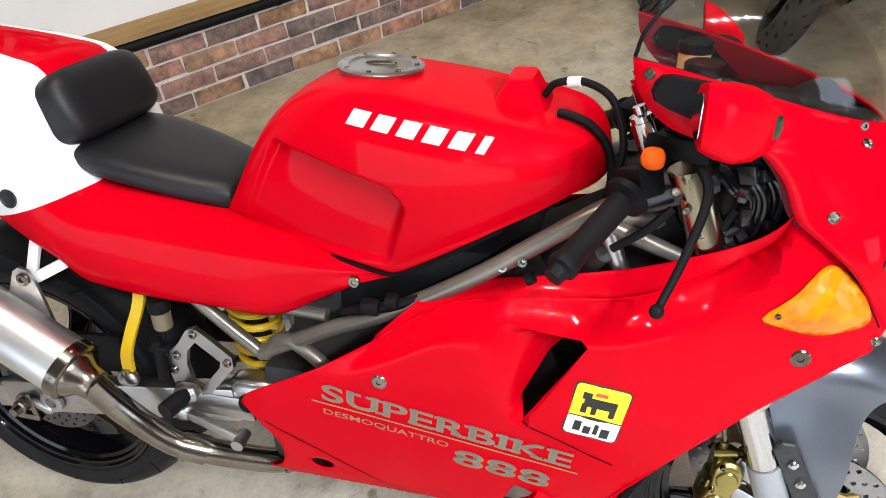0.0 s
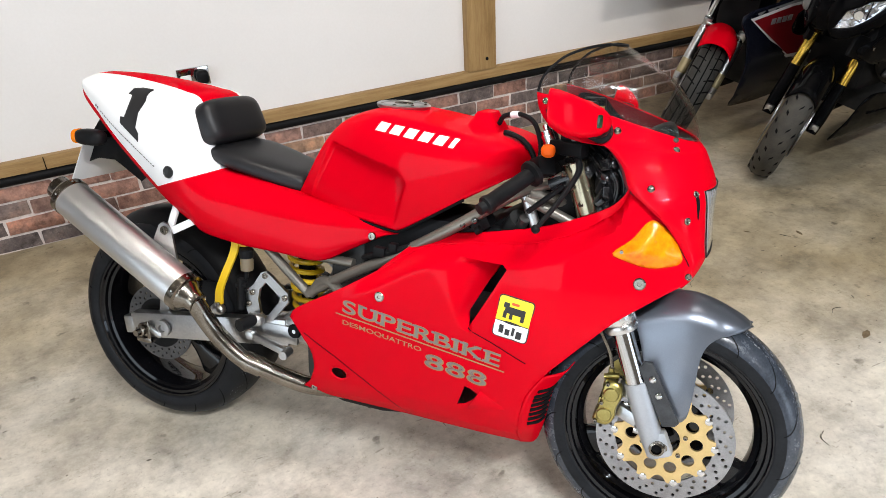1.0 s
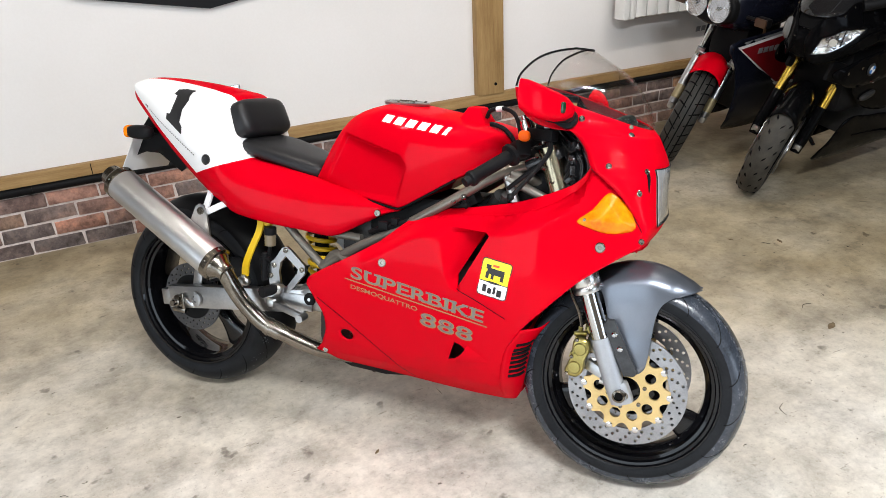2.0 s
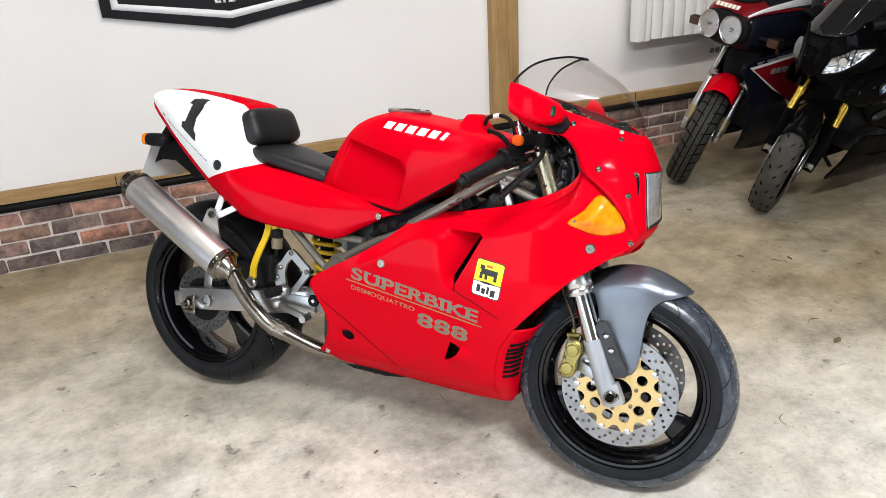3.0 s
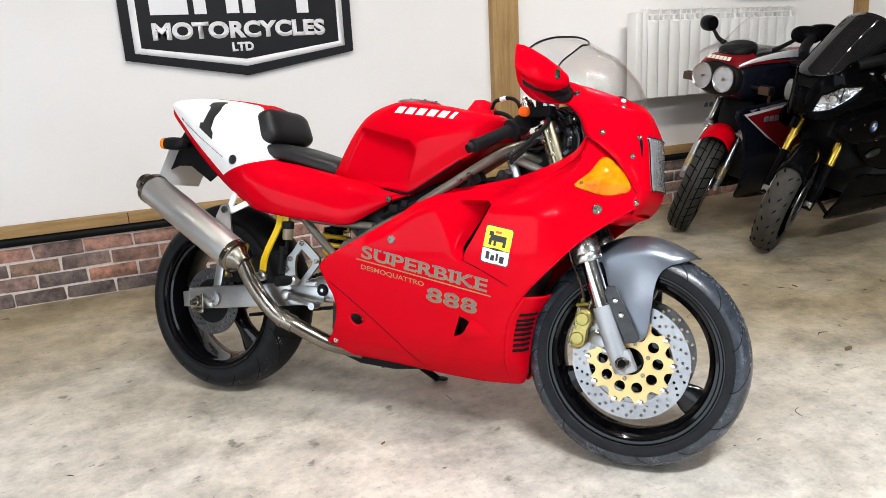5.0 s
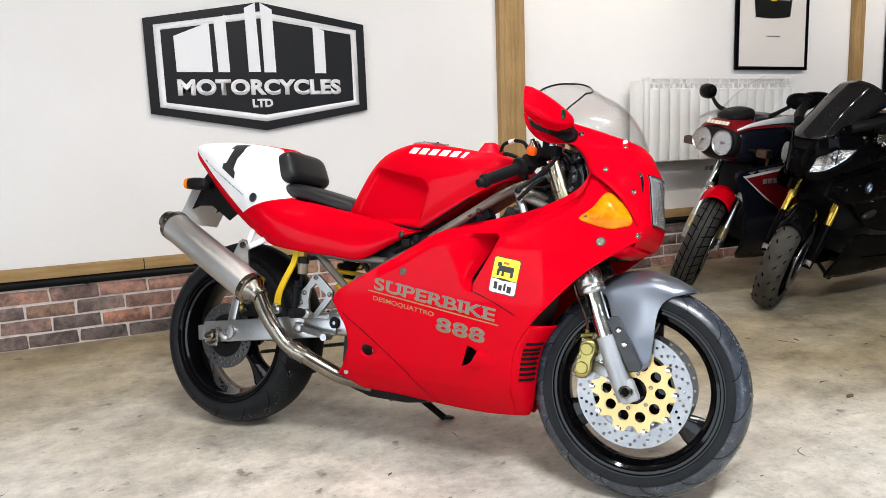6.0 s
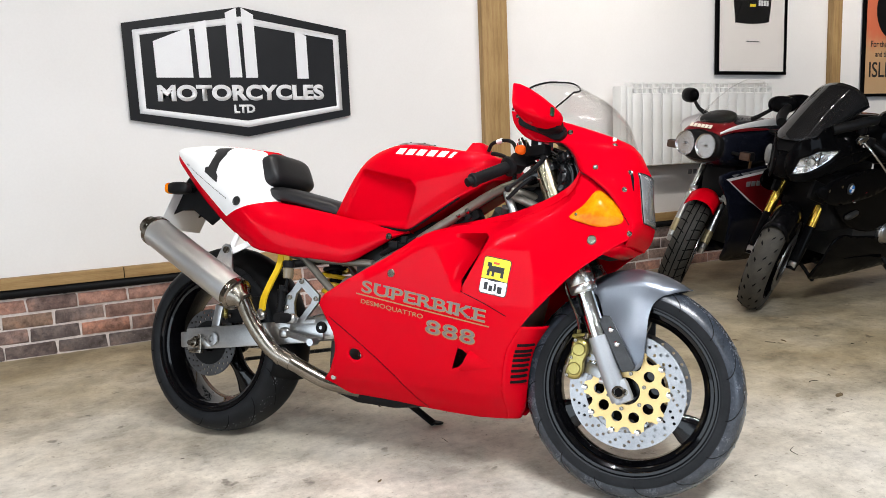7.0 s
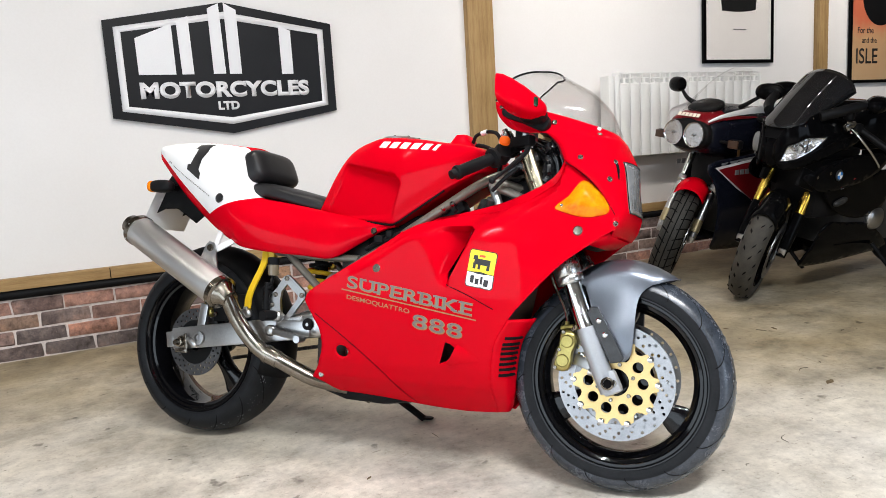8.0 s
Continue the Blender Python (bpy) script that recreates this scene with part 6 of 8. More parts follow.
part("can_outlet", lathe([(0.047, 0), (0.044, 0.010), (0.036, 0.014), (0.034, 0.040), (0.031, 0.041), (0.029, 0.038), (0.029, 0.0), (0.001, -0.02)], cb, d, 30), STEEL, can)
part("can_inlet", lathe([(0.046, 0), (0.043, 0.012), (0.030, 0.026), (0.027, 0.045), (0.024, 0.046)], ca, -d, 30), STEEL, can)
pipe_pts = [ca - d * 0.03, V(0.268, -0.208, 0.420), V(0.300, -0.192, 0.365), V(0.350, -0.176, 0.312), V(0.402, -0.158, 0.286), V(0.455, -0.128, 0.254), V(0.510, -0.095, 0.226), V(0.59, -0.04, 0.205)]
part("exhaust_pipe", tube(pipe_pts, 0.0245, 20, 8), STEEL, bike, "heat-tinted polished steel exhaust pipe")
j0, j1 = V(0.362, -0.173, 0.305), V(0.404, -0.158, 0.285)
part("pipe_joint", joined(rod(j0, j1, 0.0275, 24), rod(j0 + (j1 - j0) * 0.15, j0 + (j1 - j0) * 0.3, 0.0295, 24)), STEEL, bike)
tab = [(0.075, 0.585), (0.105, 0.645), (0.118, 0.654), (0.135, 0.650), (0.146, 0.625), (0.158, 0.548), (0.12, 0.565)]
hang = part("can_hanger", slab(tab, -0.174, -0.168), ALU, bike, "cast aluminium can hanger")
part("hanger_bolt", bolt((0.125, -0.175, 0.633), (0, -1, 0), 0.012, 0.006), STEEL, hang)
part("hanger_arm", joined(bar(V(0.128, -0.160, 0.630), V(0.142, -0.13, 0.715), 0.020, 0.010, (0, 1, 0), 0.003), bar(V(0.135, -0.160, 0.628), V(0.235, -0.13, 0.680), 0.020, 0.010, (0, 1, 0), 0.003)), WHITE, bike)

# right footrest plate, peg, brake pedal, reservoir, link
rest = [(0.398, 0.545), (0.415, 0.552), (0.432, 0.540), (0.480, 0.500), (0.480, 0.478), (0.420, 0.405), (0.395, 0.385), (0.352, 0.392), (0.352, 0.425), (0.345, 0.455), (0.352, 0.490), (0.375, 0.512)]
hole = [(0.412, 0.522), (0.455, 0.487), (0.452, 0.474), (0.408, 0.420), (0.392, 0.43), (0.386, 0.470), (0.392, 0.500)]
for sgn in (-1, 1):
    rp = part("footrest_plate", plate_with_holes((0.0, sgn * 0.134, 0), rest, [hole], 0.010), ALU, bike, "cast aluminium footrest plate")
    for q in ((0.412, 0.540), (0.470, 0.488), (0.370, 0.488), (0.358, 0.455), (0.362, 0.420)):
        part("plate_bolt", bolt((q[0], sgn * 0.139, q[1]), (0, sgn, 0), 0.008, 0.006), STEEL, rp)
    part("foot_peg", joined(tube([V(0.392, sgn * 0.160, 0.424), V(0.388, sgn * 0.18, 0.4235), V(0.380, sgn * 0.215, 0.4225)], [0.011, 0.0165, 0.0165], 16, 4)), BLACK_PLASTIC, rp, "black rubber foot peg")
    part("peg_mount", egg((0.388, sgn * 0.156, 0.420), (0.05, 0.034, 0.034), None, 2.6, 14, 8), ALU, rp)
    ped = part("foot_lever", joined(bar(V(0.376, sgn * 0.160, 0.375), V(0.500, sgn * 0.182, 0.357), 0.020, 0.014, (0, 1, 0), 0.005), egg((0.372, sgn * 0.160, 0.375), (0.04, 0.022, 0.036), None, 2.4, 14, 8)), ALU, bike, "aluminium foot lever")
    part("lever_tip", rod(V(0.497, sgn * 0.165, 0.357), V(0.499, sgn * 0.200, 0.356), 0.0115, 14), ALU, ped)
part("heel_plate", block((0.13, 0.012, 0.05), 0.01, pose(0.44, -0.135, 0.385)), ALU, bike)
part("brake_reservoir", joined(lathe([(0.001, 0), (0.016, 0), (0.017, 0.004), (0.017, 0.034), (0.001, 0.035)], (0.357, -0.140, 0.548), (0, 0, 1), 20)), material("cloudy_fluid_pot", (0.16, 0.125, 0.08), 0.25, coat=0.4), bike)
part("reservoir_cap", lathe([(0.001, 0), (0.019, 0), (0.019, 0.020), (0.016, 0.023), (0.001, 0.023)], (0.357, -0.140, 0.583), (0, 0, 1), 20), BLACK_PLASTIC, bike)
part("reservoir_hose", tube([V(0.357, -0.14, 0.548), V(0.352, -0.142, 0.52), V(0.345, -0.142, 0.50), V(0.352, -0.142, 0.485)], 0.006, 8), BLACK_PLASTIC, bike)
part("master_cylinder", joined(rod(V(0.345, -0.150, 0.525), V(0.340, -0.150, 0.44), 0.010, 12), rod(V(0.330, -0.152, 0.505), V(0.365, -0.152, 0.51), 0.007, 10)), BLACK_PLASTIC, bike)
part("yellow_strap", loft([[q + Vector((0.011 * cx, 0.004 * cy, 0)) for cx, cy in ((-1, -1), (1, -1), (1, 1), (-1, 1))] for q in curve_through([V(0.312, -0.118, 0.632), V(0.308, -0.128, 0.585), V(0.288, -0.140, 0.530), V(0.270, -0.146, 0.480), V(0.265, -0.146, 0.440)], 5)]), YELLOW, bike, "yellow coated support strut")
part("strut_head", block((0.05, 0.018, 0.034), 0.006, pose(0.320, -0.115, 0.618)), YELLOW, bike)
part("strut_foot", joined(egg((0.262, -0.148, 0.424), (0.045, 0.03, 0.03), None, 2.4, 14, 8), rod(V(0.262, -0.15, 0.42), V(0.262, -0.15, 0.445), 0.008)), ALU, bike)

# rear mudguard, plate, rear indicators
part("plate_holder", joined(sheet([(-0.17, 0.905), (-0.225, 0.84), (-0.25, 0.76), (-0.20, 0.778), (-0.14, 0.778), (-0.05, 0.725), (0.02, 0.775), (-0.06, 0.85)], lambda x, z: -0.062, 0.03), sheet([(-0.17, 0.905), (-0.225, 0.84), (-0.25, 0.76), (-0.20, 0.778), (-0.14, 0.778), (-0.05, 0.725), (0.02, 0.775), (-0.06, 0.85)], lambda x, z: 0.062, 0.03), loft([[V(-0.06, -0.062, 0.85), V(-0.06, 0.062, 0.85)], [V(-0.17, -0.062, 0.90), V(-0.17, 0.062, 0.90)], [V(-0.228, -0.062, 0.83), V(-0.228, 0.062, 0.83)], [V(-0.255, -0.062, 0.755), V(-0.255, 0.062, 0.755)]], closed=False)), BLACK_PLASTIC, bike, "black rear plate holder", thick=0.004)
plate_m = Matrix.Translation((-0.235, 0.0, 0.775)) @ Euler((0, radians(28), 0)).to_matrix().to_4x4()
part("number_plate", moved(block((0.003, 0.21, 0.15), 0.0012), plate_m), WHITE, bike, "blank pale number plate")
for sgn in (-1, 1):
    ri = part("rear_indicator", joined(rod(V(-0.150, sgn * 0.06, 0.852), V(-0.155, sgn * 0.115, 0.852), 0.011, 12), egg((-0.150, sgn * 0.130, 0.850), (0.095, 0.05, 0.044), None, 3.0, 20, 12)), BLACK_PLASTIC, bike, "black stalked rear indicator")
    part("indicator_lens", egg((-0.194, sgn * 0.130, 0.850), (0.022, 0.046, 0.040), None, 2.8, 16, 10), AMBER, ri)

# handlebars: grips, lever, switch, reservoirs
for sgn in (-1, 1):
    g0, g1 = (STEER.inverted() @ V(1.036, -0.288, 0.826)), (STEER.inverted() @ V(1.115, -0.166, 0.892))
    if sgn > 0:
        g0, g1 = V(g0.x, -g0.y, g0.z), V(g1.x, -g1.y, g1.z)
    gd = (g1 - g0).normalized()
    grip = part("handlebar_grip", steered(lathe([(0.001, 0), (0.012, 0), (0.013, 0.014), (0.019, 0.017), (0.020, 0.024), (0.0168, 0.034), (0.0168, 0.140), (0.028, 0.144), (0.029, 0.153), (0.021, 0.157), (0.001, 0.157)], g0, gd, 24)), BLACK_PLASTIC, bike, "black rubber handlebar grip")
    part("switch_box", steered(joined(block((0.05, 0.042, 0.042), 0.009, Matrix.Translation(g1 + gd * 0.02) @ Euler((0, radians(-20), radians(sgn * 50))).to_matrix().to_4x4()), rod(g1, g1 + gd * 0.11, 0.011))), BLACK_PLASTIC, grip)
    if sgn < 0:
        part("kill_switch", steered(egg(g1 + Vector((0.022, 0.004, 0.044)), (0.030, 0.026, 0.028), None, 2.6, 14, 8)), material("orange_plastic", (0.95, 0.13, 0.004), 0.4, spec=0.2), grip, "orange switch button")
    clamp = g1 + gd * 0.06
    part("master_cylinder", steered(joined(block((0.085, 0.03, 0.03), 0.006, Matrix.Translation(clamp + Vector((0.025, 0, 0.022))) @ Euler((0, 0, radians(sgn * 25))).to_matrix().to_4x4()), block((0.03, 0.026, 0.03), 0.004, pose(*(clamp + Vector((0.02, sgn * -0.02, 0.05))))))), BLACK_PLASTIC, bike)
    part("lever_bracket", steered(block((0.012, 0.026, 0.050), 0.003, pose(*(clamp + Vector((0.035, sgn * -0.01, 0.062)))))), ALU, bike)
    part("fluid_reservoir", steered(lathe([(0.001, 0), (0.022, 0), (0.023, 0.004), (0.023, 0.038), (0.001, 0.038)], clamp + Vector((0.045, sgn * -0.055, 0.062)), (0, 0, 1), 22)), material("amber_fluid_pot", (0.50, 0.36, 0.14), 0.25, coat=0.4), bike, "amber brake fluid reservoir")
    part("reservoir_cap", steered(lathe([(0.001, 0), (0.025, 0), (0.025, 0.014), (0.022, 0.017), (0.001, 0.017)], clamp + Vector((0.045, sgn * -0.055, 0.100)), (0, 0, 1), 22)), BLACK_PLASTIC, bike)
    tip = STEER.inverted() @ V(1.157, -0.301, 0.806)
    tip = tip if sgn < 0 else V(tip.x, -tip.y, tip.z)
    root = clamp + Vector((0.042, sgn * 0.0, 0.012))
    lev = [root, root.lerp(tip, 0.3) + Vector((0.028, 0, 0.010)), root.lerp(tip, 0.68) + Vector((0.018, 0, 0.006)), tip]
    part("brake_lever", steered(joined(tube(lev, [0.008, 0.0065, 0.0055, 0.005], 10), egg(lev[-1], (0.018, 0.018, 0.018), None, 2.0, 12, 8))), BLACK_PLASTIC, bike, "black hand lever")
    part("control_cable", steered(tube([clamp + Vector((0.03, sgn * -0.02, 0.01)), V(1.25, sgn * 0.09, 0.90), V(1.24, sgn * 0.05, 0.82), V(1.20, sgn * 0.03, 0.74)], 0.005, 8)), BLACK_PLASTIC, bike)
part("top_yoke", steered(joined(block((0.10, 0.26, 0.03), 0.012, Matrix.Translation((1.175, 0, 0.875)) @ Euler((0, -RAKE, 0)).to_matrix().to_4x4()))), LOOM, bike)
part("lower_yoke", steered(joined(block((0.10, 0.25, 0.04), 0.012, Matrix.Translation((1.245, 0, 0.70)) @ Euler((0, -RAKE, 0)).to_matrix().to_4x4()))), ENGINE, bike)
for sgn in (-1, 1):
    part("fork_cap", steered(joined(rod(V(1.142, sgn * 0.098, 0.905), V(1.118, sgn * 0.098, 0.962), 0.018, 20), lathe([(0.001, 0), (0.016, 0), (0.016, 0.008), (0.008, 0.010), (0.008, 0.020), (0.001, 0.021)], (1.118, sgn * 0.098, 0.962), (-0.4, 0, 0.92), 18))), CHROME, bike, "polished fork top cap")
    for q in ((1.196, 0.12, 0.879), (1.182, 0.135, 0.855), (1.205, 0.13, 0.822), (1.165, 0.145, 0.885)):
        part("clamp_screw", steered(bolt((q[0], sgn * q[1], q[2]), (0, sgn, 0.5), 0.006, 0.007)), STEEL, bike)
for k, (cx, cy, cz, ex, ey, ez) in enumerate(((1.215, -0.03, 0.905, 0.06, 0.12, 0.05), (1.245, -0.085, 0.865, 0.05, 0.06, 0.06), (1.255, -0.10, 0.785, 0.07, 0.04, 0.05), (1.125, -0.045, 0.855, 0.06, 0.06, 0.05))):
    part("loom_connector", block((ex, ey, ez), 0.008, Matrix.Translation((cx, cy, cz)) @ Euler((0.3 * k, 0.4 - 0.2 * k, 0.5 * k)).to_matrix().to_4x4()), BLACK_PLASTIC, bike)
part("ignition_lock", steered(rod(V(1.155, 0, 0.89), V(1.145, 0, 0.915), 0.020, 18)), STEEL, bike)
for k, (a, b, c) in enumerate((((1.20, -0.07, 0.93), (1.26, -0.085, 0.90), (1.27, -0.08, 0.80)), ((1.21, -0.04, 0.92), (1.27, -0.06, 0.87), (1.25, -0.05, 0.76)), ((1.20, -0.10, 0.80), (1.23, -0.12, 0.82), (1.25, -0.12, 0.86)), ((1.10, -0.15, 0.80), (1.14, -0.155, 0.835), (1.17, -0.14, 0.862)))):
    part("control_cable", tube([a, b, c], 0.006, 8), BLACK_PLASTIC, bike)
rng_c = random.Random(3)
for k in range(12):
    a = V(1.14 + 0.02 * rng_c.random(), -0.065 + 0.16 * rng_c.random(), 0.86 + 0.06 * rng_c.random())
    e = V(1.25 + 0.06 * rng_c.random(), -0.065 + 0.15 * rng_c.random(), 0.70 + 0.16 * rng_c.random())
    mid = (a + e) / 2 + V(0.05 * rng_c.random(), -0.03 + 0.06 * rng_c.random(), 0.05 * rng_c.random())
    part("wiring", tube([a, mid, e], 0.0045 + 0.003 * rng_c.random(), 8), LOOM, bike)
# glossy looms and connectors crowding the gap behind the nose
for k in range(9):
    d = 0.011 * k + 0.003 * rng_c.random()
    y = -0.128 + 0.006 * (k % 3) + 0.004 * rng_c.random()
    run = [V(1.205 - d * 0.2, y + 0.06, 0.955 - d * 0.2), V(1.280 - d * 0.5, y, 0.915 - 0.3 * d), V(1.300 - d * 0.55, y, 0.862 + 0.01 * rng_c.random()), V(1.282 - d * 0.4, y + 0.01, 0.805), V(1.262 - d * 0.3, y + 0.03, 0.765)]
    part("wiring", tube(run, 0.0035 + 0.003 * rng_c.random(), 8, 5), LOOM, bike)
for k in range(14):
    c = V(1.245 + 0.050 * rng_c.random(), -0.118 - 0.022 * rng_c.random(), 0.80 + 0.125 * rng_c.random())
    part("loom_connector", block((0.012 + 0.014 * rng_c.random(), 0.012, 0.008 + 0.018 * rng_c.random()), 0.002, Matrix.Translation(c) @ Euler((3 * rng_c.random(), 3 * rng_c.random(), 3 * rng_c.random())).to_matrix().to_4x4()), LOOM, bike)
part("headlight_back", block((0.07, 0.22, 0.13), 0.03, pose(1.375, 0, 0.80)), BLACK_PLASTIC, bike)
part("relay_box", block((0.07, 0.05, 0.06), 0.008, pose(1.275, -0.075, 0.80)), BLACK_PLASTIC, bike)
part("horn", lathe([(0.001, 0), (0.034, 0), (0.036, 0.008), (0.030, 0.02), (0.001, 0.022)], (1.27, -0.06, 0.70), (0.4, -1, 0.2), 24), BLACK_PLASTIC, bike)
# side stand on the far side
part("side_stand", joined(rod(V(0.60, 0.105, 0.21), V(0.700, 0.285, 0.068), 0.012, 12), egg((0.706, 0.292, 0.069), (0.06, 0.045, 0.012), None, 2.6, 14, 6)), BLACK_PLASTIC, bike, "black side stand")


# ---- fittings of the room ----
solid("trim", block((X1 - X0, 0.05, 0.058), 0.003, pose((X0 + X1) / 2, WALL_Y - 0.005, 0.387)), TIMBER_H, "golden timber rail along the top of the brick plinth", "rail", "structure")
for k, x in enumerate((-0.209, 3.05, 6.3)):
    solid("rail_joint", block((0.004, 0.004, 0.056), 0, pose(x, WALL_Y - 0.0305, 0.387)), DARK, "dark joint between rail lengths", "joint", "structure")
for x in (-0.288, 0.95, 2.35, 3.6):
    solid("rail_plug", lathe([(0.0005, 0.003), (0.007, 0.003), (0.011, 0.002), (0.012, 0.0)], (x, WALL_Y - 0.030, 0.369), (0, -1, 0), 16), TIMBER_H, "round timber plug in the rail", "plug", "structure")
cond = thing("conduit", "black plastic conduit running along the brick plinth", "conduit", kind="structure")
part("pipe", rod(V(X0 + 0.02, WALL_Y - 0.012, 0.334), V(X1 - 0.02, WALL_Y - 0.012, 0.334), 0.0225, 18), BLACK_PLASTIC, cond)
for x in np.arange(-3.2, 9.2, 0.9):
    part("clip", rod(V(x, WALL_Y - 0.012, 0.334), V(x + 0.018, WALL_Y - 0.012, 0.334), 0.0250, 14), BLACK_PLASTIC, cond)
for k, (x, w) in enumerate(((-1.16, 0.18), (2.052, 0.181), (5.262, 0.108), (8.5, 0.18))):
    post = solid("post", block((w, 0.06, CEIL - 0.4165), 0.004, pose(x, WALL_Y - 0.012, 0.4165 + (CEIL - 0.4165) / 2)), TIMBER_V, "golden timber post standing on the rail", "post", "structure")
    if k == 1:
        solid("post_plug", lathe([(0.0005, 0.002), (0.006, 0.002), (0.009, 0.001), (0.010, 0)], (x + 0.03, WALL_Y - 0.042, 0.475), (0, -1, 0), 14), DARK, "dark screw hole in the post", "plug", "structure")

# electric socket plate
sock = thing("double_socket", "brushed metal double wall socket with plugs", "socket", pose(0.497, WALL_Y - 0.001, 0.640))
part("face_plate", block((0.146, 0.010, 0.086), 0.003, pose(0, 0.0, 0)), CHROME, sock)
for x in (-0.036, 0.036):
    part("socket_insert", block((0.048, 0.006, 0.045), 0.003, pose(x, -0.004, -0.010)), RAD_WHITE, sock)
    part("rocker", block((0.012, 0.008, 0.018), 0.002, pose(x * 0.45, -0.007, 0.024)), BLACK_PLASTIC, sock)
part("plug", egg((0.036, -0.03, 0.0), (0.058, 0.05, 0.066), None, 3.0, 16, 10), BLACK_PLASTIC, sock)

# company sign
sign = thing("wall_sign", "black hexagonal company sign with white lettering on the plaster", "sign", pose(0.488, WALL_Y - 0.006, 1.41))
def hexagon(w, side_h, peak):
    return [(-w, -side_h), (0, -peak), (w, -side_h), (w, side_h), (0, peak), (-w, side_h)]
part("board", slab(hexagon(0.592, 0.241, 0.343), -0.012, 0.0), SIGN_BLACK, sign)
outer, inn = hexagon(0.544, 0.209, 0.294), hexagon(0.511, 0.185, 0.258)
v, f = [], []
for a, b in zip(outer, inn):
    v += [V(a[0], -0.0145, a[1]), V(b[0], -0.0145, b[1])]
f = [(2 * i, 2 * ((i + 1) % 6), 2 * ((i + 1) % 6) + 1, 2 * i + 1) for i in range(6)]
part("border", (v, f), SIGN_WHITE, sign, "white border line", thick=0.002)
# the four logo marks as plain blocks
for quad in ([(-0.447, -0.028), (-0.265, -0.028), (-0.267, 0.229), (-0.449, 0.155)], [(-0.235, -0.028), (-0.175, -0.028), (-0.180, 0.270), (-0.241, 0.243)], [(-0.075, -0.027), (-0.011, -0.026), (-0.019, 0.338), (-0.078, 0.310)],
             [(0.009, -0.028), (0.073, -0.028), (0.070, 0.305), (0.007, 0.340)], [(0.292, -0.032), (0.356, -0.032), (0.356, 0.200), (0.292, 0.228)]):
    part("logo_block", slab(quad, -0.0165, -0.0135), SIGN_WHITE, sign, "plain white logo block")
for word, h, width, x, z in (("MOTORCYCLES", 0.079, 0.888, -0.450, -0.144), ("LTD", 0.043, 0.112, -0.068, -0.214)):
    sh = lettering(word, h, 1.02, width, 0.05)
    part("letters", ([p + V(x, -0.0148, z) for p in sh[0]], sh[1]), SIGN_WHITE, sign, "white capital letters", thick=0.0015)

# radiator
rad = thing("radiator", "white sectional wall radiator", "radiator", pose(2.967, WALL_Y - 0.115, 0.772))
SEC = 0.0893
panel = [(-SEC / 2 + 0.0025, -0.030), (-SEC / 2 + 0.0035, -0.040), (-0.024, -0.047), (0.0, -0.0485), (0.024, -0.047), (SEC / 2 - 0.0035, -0.040), (SEC / 2 - 0.0025, -0.030), (0.0, -0.026)]
front = loft([[V(x * k, y + d, z) for x, y in panel] for z, k, d in ((0.0, 0.96, 0.010), (0.006, 1.0, 0.0), (0.492, 1.0, 0.0), (0.500, 0.97, 0.008))])
section = joined(front, block((0.018, 0.075, 0.52), 0.006, pose(0, 0.002, 0.27)), block((SEC - 0.004, 0.07, 0.026), 0.008, pose(0, 0.010, 0.020)))
fins = joined(block((SEC - 0.004, 0.012, 0.012), 0.003, pose(0, -0.036, 0.568)), block((0.007, 0.075, 0.074), 0.002, pose(-SEC / 2 + 0.0035, 0, 0.537)), block((SEC - 0.006, 0.008, 0.008), 0.002, pose(0, -0.032, 0.533)),
              block((0.005, 0.008, 0.058), 0.002, pose(-0.015, -0.026, 0.534)), block((0.005, 0.008, 0.058), 0.002, pose(0.018, -0.026, 0.534)), block((SEC - 0.006, 0.05, 0.006), 0.002, Matrix.Translation((0, 0.006, 0.512)) @ Euler((radians(35), 0, 0)).to_matrix().to_4x4()))
m_sec, m_fin = make_mesh("section", section, RAD_WHITE), make_mesh("grille_cell", fins, RAD_WHITE)
for k in range(15):
    for nm, me in (("section", m_sec), ("grille_cell", m_fin)):
        ob = new(nm, me)
        ob.parent = rad
        ob.location = (0.075 + SEC * (k + 0.5), 0, 0)
# black sheet behind the sections, put in for the shade of their gaps
part("gap_shade", block((SEC * 15, 0.018, 0.42), 0.003, pose(0.075 + SEC * 7.5, -0.008, 0.25)), BLACK_PLASTIC, rad, "black sheet standing in for shade between the sections")
for x, wd in ((0.000, 0.05), (0.052, 0.042), (0.075 + SEC * 15 + 0.008, 0.012)):
    part("side_cover", block((wd, 0.095, 0.53 if x < 0 else 0.56), 0.014, pose(x, 0.02 if x < 0 else 0, 0.272)), RAD_WHITE, rad)
for x in (0.3, 1.25):
    part("wall_bracket", block((0.03, 0.10, 0.05), 0.004, pose(x, 0.075, 0.40)), RAD_WHITE, rad)

